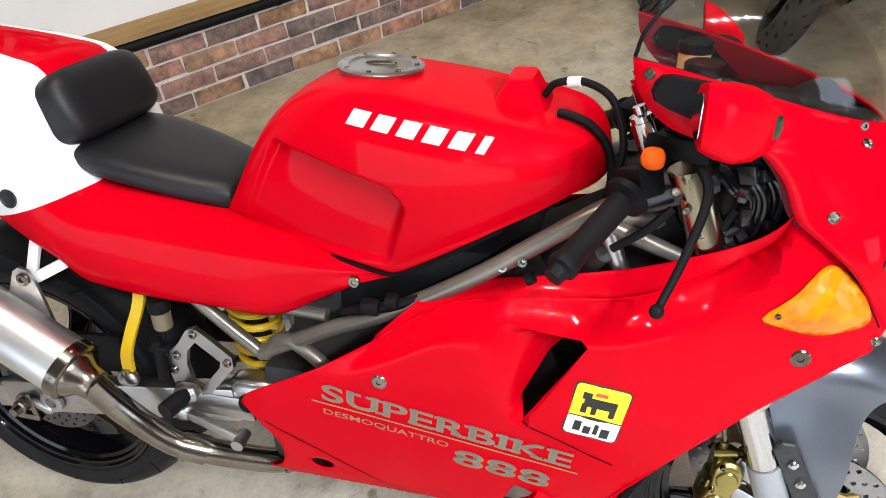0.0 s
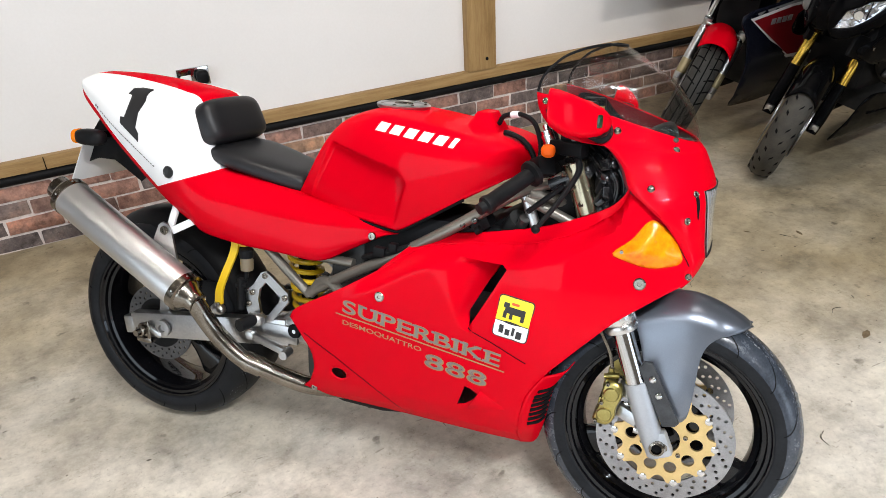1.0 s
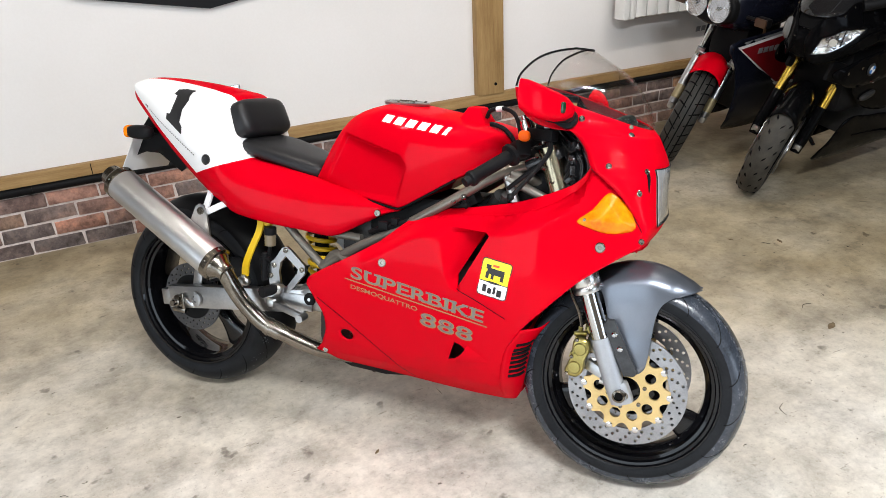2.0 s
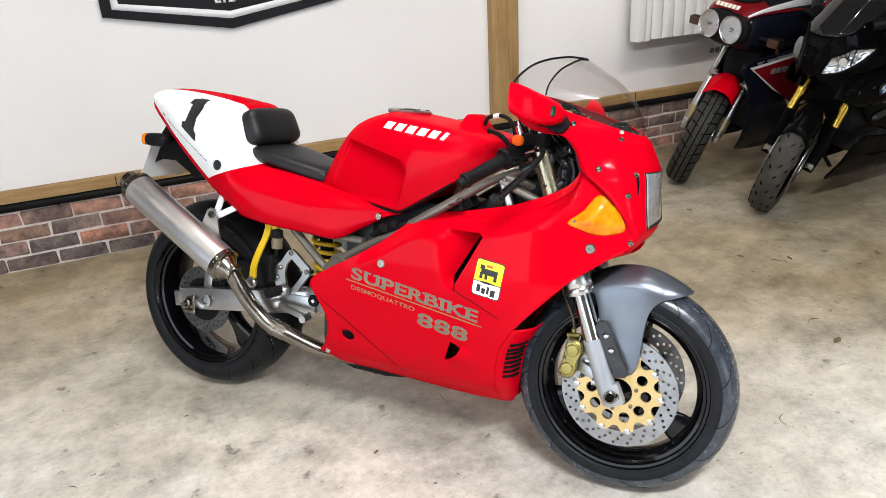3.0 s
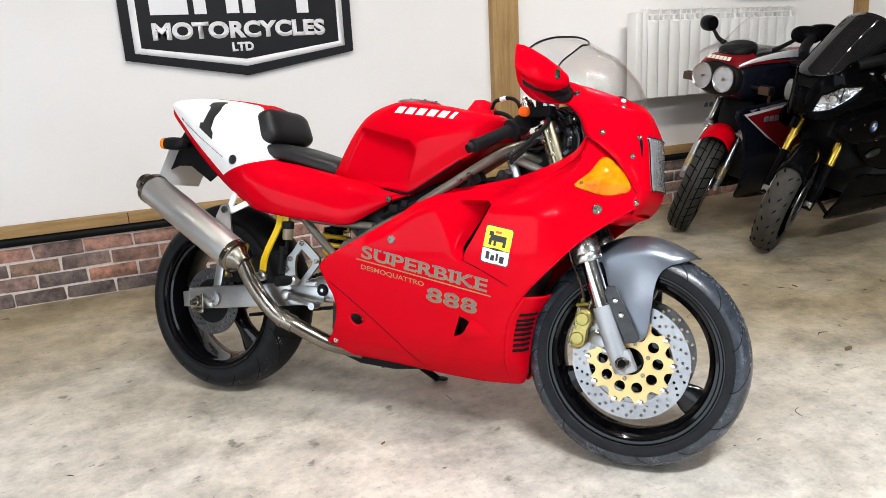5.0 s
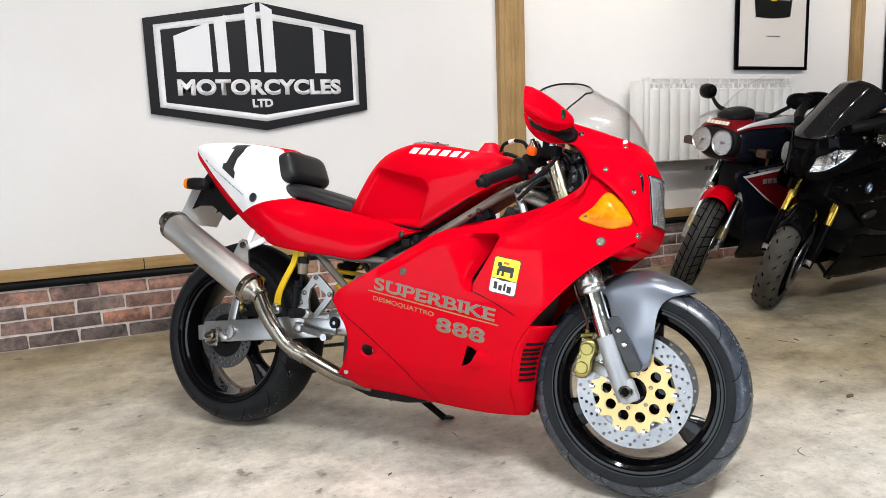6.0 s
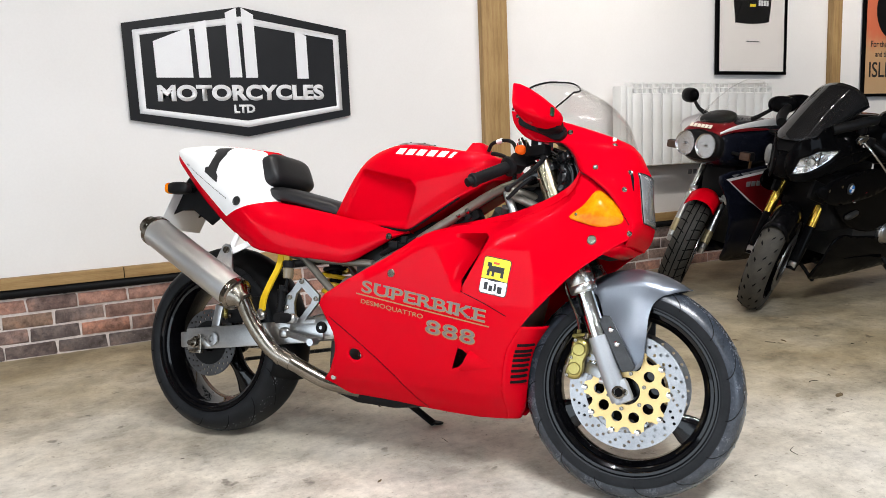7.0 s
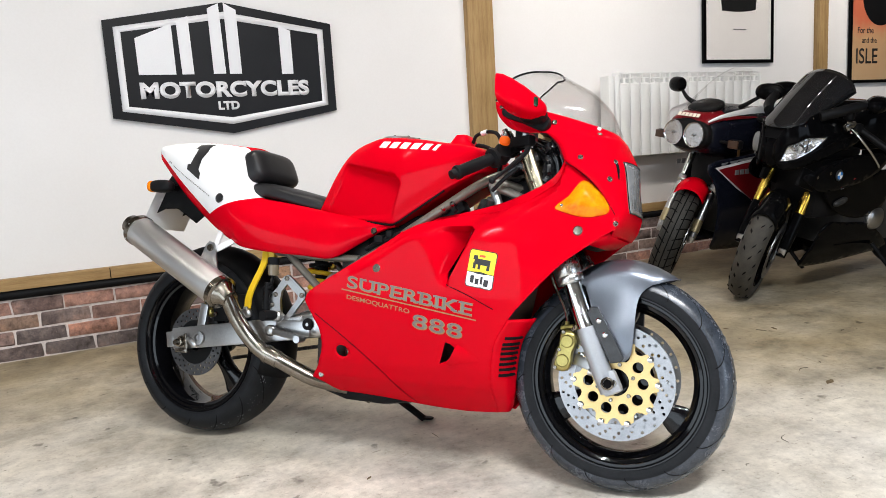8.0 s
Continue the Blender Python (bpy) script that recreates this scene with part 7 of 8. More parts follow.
# framed posters
def framed(name, label, x, z, w, h):
    ob = thing(name, label, "poster", pose(x, WALL_Y - 0.012, z))
    part("frame", joined(bar(V(0, 0, 0.013), V(w, 0, 0.013), 0.026, 0.024, (0, 1, 0), 0.003), bar(V(0, 0, h - 0.013), V(w, 0, h - 0.013), 0.026, 0.024, (0, 1, 0), 0.003), bar(V(0.013, 0, 0.026), V(0.013, 0, h - 0.026), 0.026, 0.024, (0, 1, 0), 0.003), bar(V(w - 0.013, 0, 0.026), V(w - 0.013, 0, h - 0.026), 0.026, 0.024, (0, 1, 0), 0.003)), BLACK_GLOSS, ob, "thin black frame")
    return ob
p1 = framed("framed_poster", "black-framed pale poster with a dark racing helmet", 3.955, 1.412, 0.742, 1.06)
part("print", slab([(0.02, 0.02), (0.722, 0.02), (0.722, 1.04), (0.02, 1.04)], -0.004, 0.004), PAPER, p1)
helm = [(0.19, 0.40), (0.20, 0.385), (0.36, 0.378), (0.53, 0.395), (0.55, 0.43), (0.57, 0.62), (0.52, 0.76), (0.38, 0.81), (0.23, 0.77), (0.17, 0.64)]
part("helmet_print", slab([(p.x, p.y) for p in curve_through([Vector(q) for q in helm], 4, True)], -0.0055, -0.0035), BLACK_PLASTIC, p1)
part("print_mark", slab([(0.34, 0.505), (0.40, 0.505), (0.40, 0.525), (0.34, 0.525)], -0.0068, -0.005), DECAL_YELLOW, p1)
for k in range(4):
    part("print_bar", slab([(0.43 + 0.028 * k, 0.515), (0.452 + 0.028 * k, 0.515), (0.452 + 0.028 * k, 0.555), (0.43 + 0.028 * k, 0.555)], -0.0068, -0.005), WHITE, p1)
    part("print_bar", slab([(0.31 + 0.035 * k, 0.245), (0.338 + 0.035 * k, 0.245), (0.338 + 0.035 * k, 0.253), (0.31 + 0.035 * k, 0.253)], -0.0052, -0.0038), INK, p1)
part("pane", slab([(0.024, 0.024), (0.718, 0.024), (0.718, 1.036), (0.024, 1.036)], -0.0092, -0.0080), PICTURE_GLASS, p1)
p2 = framed("framed_poster", "black-framed orange vintage event poster", 5.625, 1.235, 0.72, 1.02)
def poster_print():
    m = material("faded_orange_print", (0.5, 0.2, 0.08), 0.6)
    v = coords(m)
    t = node(m, "ShaderNodeSeparateXYZ")
    link(m, v, t.inputs[0])
    f = maths(m, "ADD", maths(m, "MULTIPLY", noise_of(m, v, 5.0), 0.35), t.outputs[2])
    shade(m, "Base Color", ramp(m, f, [(0.25, (0.50, 0.33, 0.18)), (0.55, (0.52, 0.30, 0.15)), (0.75, (0.55, 0.13, 0.06))]))
    return m
part("print", slab([(0.02, 0.02), (0.70, 0.02), (0.70, 1.0), (0.02, 1.0)], -0.004, 0.004), poster_print(), p2)
part("wheel_print", slab([(0.40 + 0.24 * math.cos(2 * math.pi * i / 30), 0.72 + 0.24 * math.sin(2 * math.pi * i / 30)) for i in range(30)], -0.0055, -0.0035), BLACK_PLASTIC, p2)
for word, h, x, z in (("For the", 0.05, 0.10, 0.415), ("and the", 0.045, 0.16, 0.335), ("ISLE", 0.125, 0.085, 0.165)):
    sh = lettering(word, h, 1.0)
    part("letters", ([p + V(x, -0.0052, z) for p in sh[0]], sh[1]), INK, p2, "dark printed letters")

# ceiling lamps
for lx, ly, watts, tint in LAMP_ROWS:
    lamp_ob = thing("ceiling_lamp", "white ceiling bar with five bright spots", "lamp", pose(lx, ly, CEIL), group="ceiling lamps")
    part("body", block((1.2, 0.10, 0.03), 0.006, pose(0, 0, -0.0155)), RAD_WHITE, lamp_ob)
    for k in range(5):
        part("spot", lathe([(0.0005, -0.006), (0.020, -0.005), (0.024, 0.004), (0.0005, 0.004)], (-0.46 + 0.23 * k, 0, -0.034), (0, 0, 1), 14), LAMP_GLOW, lamp_ob)
# dry leaf scraps on the concrete
for k, (x, y, s, a) in enumerate(((2.09, 0.50, 0.030, 20), (2.53, 1.10, 0.022, 70), (2.36, 1.23, 0.016, 120), (2.50, -0.05, 0.018, 10), (0.365, 0.72, 0.012, 40))):
    pts = [V(s * c, s * 0.42 * d, 0.002 + 0.004 * abs(c * d)) for c, d in ((-1, 0), (-0.5, 0.7), (0.2, 1), (1, 0.3), (0.8, -0.4), (0.1, -1), (-0.6, -0.6))]
    ob = solid("leaf_scrap", moved((pts + [V(0, 0, 0.006)], [(i, (i + 1) % 7, 7) for i in range(7)]), pose(x, y, 0, 0, 0, a)), worn(material("dry_leaf", (0.16, 0.11, 0.06), 0.8), (0.12, 0.08, 0.04), (0.2, 0.15, 0.09), 60.0, 0.7, 0.9), "small dry brown leaf on the concrete", "leaf")


# short dark wisps of straw and grit on the concrete
r_w = random.Random(11)
WISP = worn(material("dry_straw", (0.05, 0.04, 0.03), 0.8), (0.03, 0.025, 0.02), (0.09, 0.075, 0.055), 50.0, 0.7, 0.9)
for k in range(34):
    x, y, a, ln = r_w.uniform(-1.1, 2.9), r_w.uniform(-0.5, 1.15), r_w.uniform(0, math.pi), r_w.uniform(0.008, 0.030)
    if abs((x - 0.018) * 0.777 + (y - 1.396) * 0.63) < 0.17 and x < 1.3:
        continue
    e = V(math.cos(a), math.sin(a), 0) * ln
    n_ = V(-e.y, e.x, 0) * r_w.uniform(-0.5, 0.5)
    c0 = V(x, y, 0.0022)
    solid("straw_wisp", tube([c0 - e, c0 + n_, c0 + e], [0.0005, 0.0013, 0.0006], 6, 3), WISP, "thin dark wisp of straw on the concrete", "straw", group="wisps on the floor")

# ---- the two motorcycles behind ----
# Own space of each: origin where the front tyre touches the ground, x forward, y to its left.
def stand(x, y, yaw, lean):
    return Matrix.Translation((x, y, 0)) @ Euler((0, 0, radians(yaw))).to_matrix().to_4x4() @ Euler((radians(-lean), 0, 0)).to_matrix().to_4x4()


def turned(axle, angle, rake):
    ax = Vector((-math.sin(rake), 0, math.cos(rake)))
    return Matrix.Translation(axle) @ Matrix.Rotation(radians(angle), 4, ax) @ Matrix.Translation(-axle)


def wheel_of(owner, name, c, R, half, high, turn, tread, grooves, rim_mat, spokes=(90, 210, 330), label=""):
    w = part(name, moved(joined(rim_shape(c, R - 0.075, half * 0.8), *[spoke_shape(c, radians(a), 0.03, R - 0.10, 0.06, 0.035) for a in spokes], lathe([(0.04, -0.05), (0.045, 0), (0.04, 0.05)], c, (0, 1, 0), 20)), turn), rim_mat, owner, label)
    part("tyre", moved(tyre_shape(c, R, half, high), turn), tread, w, "black road tyre")
    if grooves:
        tagged(part("tread_groove", moved(grooves, turn), DARK, w), kind="stuff")
    return w


def slashes(c, R, half, high, count):
    """Short dashes over the tread."""
    shapes = []
    rng = random.Random(5)
    for k in range(count):
        for s in (-0.62, -0.25, 0.12, 0.5):
            a0 = 2 * math.pi * (k + rng.random() * 0.35 + (0.5 if s in (-0.25, 0.5) else 0)) / count
            v = []
            for da, ds, wd in ((-0.05, -0.07, 0.0), (0.0, 0.0, 0.022), (0.05, 0.07, 0.0), (0.0, 0.0, -0.022)):
                q = (s + ds * (1 if s > 0 else -1)) * math.pi / 2
                r = R - high + high * math.cos(q) + 0.003
                a = a0 + da + wd * 0.25
                v.append(Vector(c) + Vector((r * math.cos(a), half * math.copysign(abs(math.sin(q)) ** 0.85, q) + wd * 0.25, r * math.sin(a))))
            shapes.append((v, [(0, 1, 2, 3)]))
    return joined(*shapes)


def body_loft(stations, n=28, power=0.65):
    """Closed body along x: x, half width, low z, high z."""
    cols = [[q.x for q in curve_through([Vector((s[k], 0)) for s in stations], 4)] for k in range(4)]
    rings = []
    for x, w, lo, hi in zip(*cols):
        rings.append([Vector((x, w * math.copysign(abs(math.cos(a)) ** power, math.cos(a)), (lo + hi) / 2 + (hi - lo) / 2 * math.copysign(abs(math.sin(a)) ** power, math.sin(a)))) for a in [2 * math.pi * i / n for i in range(n)]])
    return loft(rings)


OLD_TREAD = worn(material("old_tread_rubber", (0.02, 0.02, 0.019), 0.6, spec=0.25), (0.016, 0.0155, 0.0145), (0.042, 0.040, 0.037), 18.0, 0.45, 0.65, 190.0, 0.3, 0.002)
DUSTY = worn(material("dusty_tread", (0.10, 0.09, 0.07), 0.8), (0.018, 0.0165, 0.014), (0.06, 0.054, 0.044), 16.0, 0.65, 0.85, 190.0, 0.3, 0.002)
NAVY = worn(material("navy_black_paint", (0.005, 0.006, 0.012), 0.2, spec=0.25), (0.004, 0.005, 0.010), (0.008, 0.009, 0.016), 4.0, 0.15, 0.25, 100.0, 0.0)
DEEP_RED = worn(material("deep_red_paint", (0.35, 0.008, 0.014), 0.4, coat=0.12, spec=0.1), (0.15, 0.004, 0.008), (0.20, 0.007, 0.011), 5.0, 0.25, 0.35, 200.0, 0.0)
GREY_PAINT = material("silver_grey_paint", (0.25, 0.25, 0.26), 0.35, 0.3)
GOLD_TUBE = worn(material("gold_fork_tube", (0.6, 0.38, 0.06), 0.22, 1.0), (0.55, 0.34, 0.05), (0.68, 0.45, 0.09), 8.0, 0.18, 0.28, 150.0, 0.0)

# --- older bike: navy, red and white, with two round lamps
SZ = stand(3.003, 2.220, 184, 9)
sz = thing("vintage_sport_motorcycle", "navy, red and white sport motorcycle with twin round headlights", "motorcycle", SZ)
ax_s = V(0.055, 0, 0.312)
T_S = turned(ax_s, 36, radians(26))
SLS = V(-math.sin(radians(26)), 0, math.cos(radians(26)))
wheel_of(sz, "front_wheel", tuple(ax_s), 0.312, 0.069, 0.050, T_S, OLD_TREAD, joined(tread_grooves(tuple(ax_s), 0.312, 0.069, 0.050, 30, 0.10, 0.010), *[lathe([(0.312 - 0.050 + 0.050 * math.cos(q) + 0.0022, 0.069 * math.copysign(abs(math.sin(q)) ** 0.85, q) + d) for d in (-0.0035, 0.0035)], tuple(ax_s), (0, 1, 0), 72) for q in (-0.42, 0.0, 0.42)]), BLACK_GLOSS)
wheel_of(sz, "rear_wheel", (-1.43, 0, 0.31), 0.31, 0.075, 0.055, Matrix(), RUBBER, None, BLACK_GLOSS)
for sgn in (-1, 1):
    foot = ax_s + V(-0.02, sgn * 0.098, 0)
    lg = part("fork_leg", moved(tube([foot - SLS * 0.02, foot + SLS * 0.06, foot + SLS * 0.30], [0.020, 0.027, 0.024], 14, 4), T_S), ALU, sz, "bare alloy fork slider")
    part("damper_unit", moved(rod(foot + SLS * 0.05 + V(0.02, 0, 0), foot + SLS * 0.13 + V(0.02, 0, 0), 0.026, 14), T_S), worn(material("brown_anodised", (0.30, 0.25, 0.14), 0.4, 0.6), (0.26, 0.21, 0.11), (0.36, 0.30, 0.18), 12.0), lg)
    part("axle_clamp", moved(block((0.05, 0.034, 0.04), 0.008, pose(*foot)), T_S), ALU, lg)
    part("stanchion", moved(rod(foot + SLS * 0.29, foot + SLS * 0.62, 0.020, 14), T_S), CHROME, sz)
    part("fork_clamp", moved(block((0.05, 0.045, 0.05), 0.01, pose(*(foot + SLS * 0.335))), T_S), ALU, lg)
    part("brake_disc", moved(perforated_disc((0.055, sgn * 0.07, 0.30), 0.15, 0.10, 0.005, [(0.125, 16, 0.005, 0)], 40), T_S), DISC_STEEL, sz)
part("fork_brace", moved(rod(ax_s + SLS * 0.335 + V(0.0, -0.10, 0), ax_s + SLS * 0.335 + V(0.0, 0.10, 0), 0.009, 12), T_S), ALU, sz)
rings = []
for i in range(13):
    a = radians(66 + 50 * i / 12)
    r = 0.352
    rings.append([Vector((0.055 + r * math.cos(a) - 0.035 * abs(q) ** 3 * math.cos(a), 0.090 * q, 0.325 + r * math.sin(a) - 0.058 * abs(q) ** 2.5)) for q in [-1 + j / 6 for j in range(13)]])
part("mudguard", moved(loft(rings, closed=False), T_S), RED, sz, "glossy red front mudguard", thick=0.003)
part("nose_fairing", body_loft([(0.045, 0.10, 0.88, 0.99), (0.03, 0.155, 0.835, 1.02), (-0.04, 0.185, 0.80, 1.05), (-0.18, 0.20, 0.78, 1.085), (-0.36, 0.215, 0.80, 1.09), (-0.50, 0.20, 0.86, 1.06)]), NAVY, sz, "navy half fairing round the twin lamps")
part("lamp_surround", body_loft([(0.072, 0.13, 0.865, 0.995), (0.062, 0.158, 0.845, 1.012), (0.03, 0.168, 0.835, 1.018)], 32, 0.75), BLACK_PLASTIC, sz)
for y in (-0.076, 0.076):
    lp = part("headlight", lathe([(0.001, -0.03), (0.035, -0.026), (0.058, -0.008), (0.068, 0.010), (0.072, 0.012), (0.073, 0.004)], (0.075, y, 0.93), (1, 0, 0.03), 30), REFLECTOR, sz, "round chrome-bowled headlight")
    part("lens", lathe([(0.0005, 0.030), (0.030, 0.027), (0.055, 0.018), (0.069, 0.008)], (0.075, y, 0.93), (1, 0, 0.03), 30), LENS, lp)
    part("bulb_shield", egg((0.085, y, 0.93), (0.03, 0.018, 0.018), None, 2.0, 12, 8), CHROME, lp)
top_red = loft([[V(x, -w + 2 * w * j / 10, z - 0.05 * abs(-1 + j / 5) ** 2.4) for j in range(11)] for x, w, z in ((0.055, 0.12, 1.022), (0.03, 0.145, 1.05), (-0.03, 0.170, 1.068), (-0.12, 0.190, 1.076), (-0.28, 0.203, 1.080), (-0.45, 0.20, 1.080))], closed=False)
part("nose_top", top_red, DEEP_RED, sz, "red nose top panel", thick=0.003)
for k in range(6):
    part("nose_badge_block", block((0.003, 0.021, 0.024), 0.001, Matrix.Translation((0.052 + 0.002, -0.068 + 0.0275 * k, 1.040)) @ Euler((0, radians(-38), 0)).to_matrix().to_4x4()), CREAM_DECAL, sz)
for sgn in (-1, 1):
    st = [V(0.062, sgn * 0.150, 1.010), V(0.0, sgn * 0.187, 1.042), V(-0.12, sgn * 0.210, 1.064), V(-0.28, sgn * 0.222, 1.078), V(-0.45, sgn * 0.220, 1.080)]
    part("white_stripe", loft([[p + V(0, 0, h), p + V(0, sgn * 0.004, 0), p + V(0, 0, -h)] for p, h in zip(curve_through(st, 4), np.linspace(0.006, 0.026, 17))], closed=False), WHITE, sz, "white side stripe")
    mz = part("mirror", egg((-0.20, sgn * 0.335, 1.19), (0.075, 0.16, 0.095), Euler((0, 0, radians(sgn * 18))).to_matrix().to_4x4(), 2.3, 20, 14), BLACK_GLOSS, sz, "black oval mirror")
    part("mirror_stem", tube([V(-0.18, sgn * 0.17, 1.09), V(-0.17, sgn * 0.22, 1.115), V(-0.19, sgn * 0.29, 1.165)], [0.016, 0.012, 0.010], 10), BLACK_PLASTIC, mz)
    iz = part("indicator", joined(rod(V(-0.03, sgn * 0.17, 0.90), V(-0.04, sgn * 0.245, 0.895), 0.010, 10), block((0.045, 0.075, 0.052), 0.012, pose(-0.045, sgn * 0.275, 0.893))), BLACK_PLASTIC, sz, "dark stalked indicator")
    part("indicator_lens", block((0.012, 0.068, 0.045), 0.008, pose(-0.020, sgn * 0.275, 0.893)), worn(material("dull_amber_lens", (0.16, 0.07, 0.03), 0.25), (0.035, 0.014, 0.006), (0.06, 0.026, 0.012), 20.0), iz)
    low_out = [(0.095, 0.775), (-0.20, 0.81), (-0.62, 0.83), (-0.80, 0.70), (-0.88, 0.46), (-0.85, 0.26), (-0.50, 0.20), (-0.22, 0.205), (-0.10, 0.25), (-0.06, 0.45), (0.01, 0.64)]
    if sgn < 0:
        low_out = [(min(a, -0.24), b) for a, b in low_out[1:-2]]
    sh = sheet([(p.x, p.y) for p in curve_through([Vector(q) for q in low_out], 3, True)], lambda x, z: lerp_table(z, [0.2, 0.3, 0.5, 0.8], [0.11, 0.17, 0.21, 0.215]), 0.05)
    lf = part("lower_fairing", sh if sgn > 0 else mirrored(sh), NAVY, sz, "navy lower fairing", thick=0.003)
    for nm, out, pr, mt in () if sgn < 0 else (("grey_field", [(0.08, 0.768), (-0.30, 0.802), (-0.78, 0.80), (-0.80, 0.44), (-0.40, 0.46)], 0.003, GREY_PAINT), ("white_field", [(0.035, 0.755), (-0.30, 0.788), (-0.76, 0.785), (-0.78, 0.455), (-0.395, 0.48)], 0.005, WHITE), ("red_field", [(0.005, 0.742), (-0.30, 0.774), (-0.74, 0.77), (-0.76, 0.475), (-0.385, 0.502)], 0.007, DEEP_RED)):
        f2 = sheet(out, lambda x, z: lerp_table(z, [0.2, 0.3, 0.5, 0.8], [0.11, 0.17, 0.21, 0.215]) + pr, 0.06)
        part(nm, f2 if sgn > 0 else mirrored(f2), mt, lf)
    for k in range(4):
        part("side_badge_block", block((0.034, 0.003, 0.03), 0.001, pose(-0.16 - 0.045 * k, sgn * 0.2225, 0.715)), GREY_PAINT, lf)
rows = []
for t in range(9):
    k = t / 8
    xf, zf, w = 0.025 - 0.36 * k ** 1.1, 1.055 + 0.255 * k, 0.165 * (1 - 0.85 * k ** 3) ** 0.5
    rows.append([V(xf - 0.17 * (1 - k * 0.7) * (1 - math.cos(q)), w * math.sin(q), zf - 0.01 * (1 - math.cos(q))) for q in [-1.45 + 2.9 * j / 14 for j in range(15)]])
part("windscreen", loft(rows, closed=False), SCREEN, sz, "clear tall windscreen")
part("dash_cowl", egg((-0.09, 0, 1.082), (0.20, 0.20, 0.075), Euler((0, radians(14), 0)).to_matrix().to_4x4(), 2.4), BLACK_PLASTIC, sz)
part("engine_block", block((0.60, 0.30, 0.42), 0.05, pose(-0.62, 0, 0.47)), ENGINE, sz)
part("inner_shroud", block((0.30, 0.26, 0.30), 0.06, pose(-0.30, 0, 0.72)), BLACK_PLASTIC, sz)
part("amber_reflector", block((0.02, 0.006, 0.05), 0.004, pose(-0.16, 0.213, 0.83)), worn(material("dark_amber", (0.2, 0.1, 0.03), 0.3), (0.06, 0.03, 0.008), (0.10, 0.05, 0.015), 20.0), sz)
part("fuel_tank", body_loft([(-0.50, 0.10, 0.85, 1.00), (-0.60, 0.16, 0.80, 1.06), (-0.80, 0.17, 0.79, 1.05), (-0.98, 0.12, 0.79, 0.93), (-1.05, 0.08, 0.80, 0.87)]), DEEP_RED, sz, "red fuel tank")
part("seat", body_loft([(-1.0, 0.11, 0.78, 0.86), (-1.2, 0.14, 0.76, 0.85), (-1.5, 0.13, 0.80, 0.90), (-1.72, 0.08, 0.86, 0.93)]), SEAT_FOAM, sz)
part("tail", body_loft([(-1.05, 0.14, 0.66, 0.78), (-1.35, 0.16, 0.68, 0.80), (-1.70, 0.10, 0.80, 0.88)]), NAVY, sz)
for sgn in (-1, 1):
    part("handlebar_grip", rod(V(-0.36, sgn * 0.33, 0.99), V(-0.30, sgn * 0.16, 1.03), 0.014), BLACK_PLASTIC, sz)
part("swing_arm", joined(bar(V(-0.95, 0.12, 0.38), V(-1.45, 0.12, 0.31), 0.06, 0.03), bar(V(-0.95, -0.12, 0.38), V(-1.45, -0.12, 0.31), 0.06, 0.03)), ALU, sz)
part("side_stand", rod(V(-0.75, 0.16, 0.25), V(-0.82, 0.32, 0.052), 0.012), BLACK_PLASTIC, sz)

# --- modern black bike
BM = stand(2.962, 1.602, 183, 10)
bm_ob = thing("black_sport_motorcycle", "glossy black sport motorcycle with smoked screen and gold forks", "motorcycle", BM)
ax_b = V(0, 0, 0.30)
T_B = turned(ax_b, 27, radians(24))
SLB = V(-math.sin(radians(24)), 0, math.cos(radians(24)))
wheel_of(bm_ob, "front_wheel", tuple(ax_b), 0.30, 0.062, 0.052, T_B, DUSTY, slashes(tuple(ax_b), 0.30, 0.062, 0.052, 22), BLACK_GLOSS)
wheel_of(bm_ob, "rear_wheel", (-1.42, 0, 0.32), 0.32, 0.092, 0.06, Matrix(), RUBBER, None, BLACK_GLOSS)
for sgn in (-1, 1):
    foot = ax_b + V(-0.03, sgn * 0.112, 0)
    lg = part("fork_leg", moved(joined(tube([foot - SLB * 0.03, foot + SLB * 0.05, foot + SLB * 0.22], [0.024, 0.03, 0.026], 14, 4)), T_B), BLACK_GLOSS, bm_ob, "black fork leg")
    part("axle_clamp", moved(block((0.055, 0.04, 0.05), 0.012, pose(*foot)), T_B), ALU, lg)
    part("fork_tube", moved(rod(foot + SLB * 0.21, foot + SLB * 0.66, 0.025, 16), T_B), GOLD_TUBE, bm_ob, "gold anodised fork tube")
    part("brake_disc", moved(perforated_disc((0, sgn * 0.075, 0.30), 0.16, 0.11, 0.005, [(0.135, 20, 0.005, 0)], 40), T_B), DISC_STEEL, bm_ob)
    part("brake_caliper", moved(egg(foot + V(-0.06, 0, 0.085), (0.05, 0.06, 0.12), Euler((0, radians(-20), 0)).to_matrix().to_4x4(), 3), T_B), BLACK_PLASTIC, bm_ob)
rings = []
for i in range(15):
    a = radians(48 + 100 * i / 14)
    r = 0.325
    rings.append([Vector((r * math.cos(a) - 0.05 * abs(q) ** 3 * math.cos(a), 0.075 * q, 0.30 + r * math.sin(a) - 0.08 * abs(q) ** 2.5)) for q in [-1 + j / 6 for j in range(13)]])
part("mudguard", moved(loft(rings, closed=False), T_B), BLACK_GLOSS, bm_ob, "black front mudguard", thick=0.003)
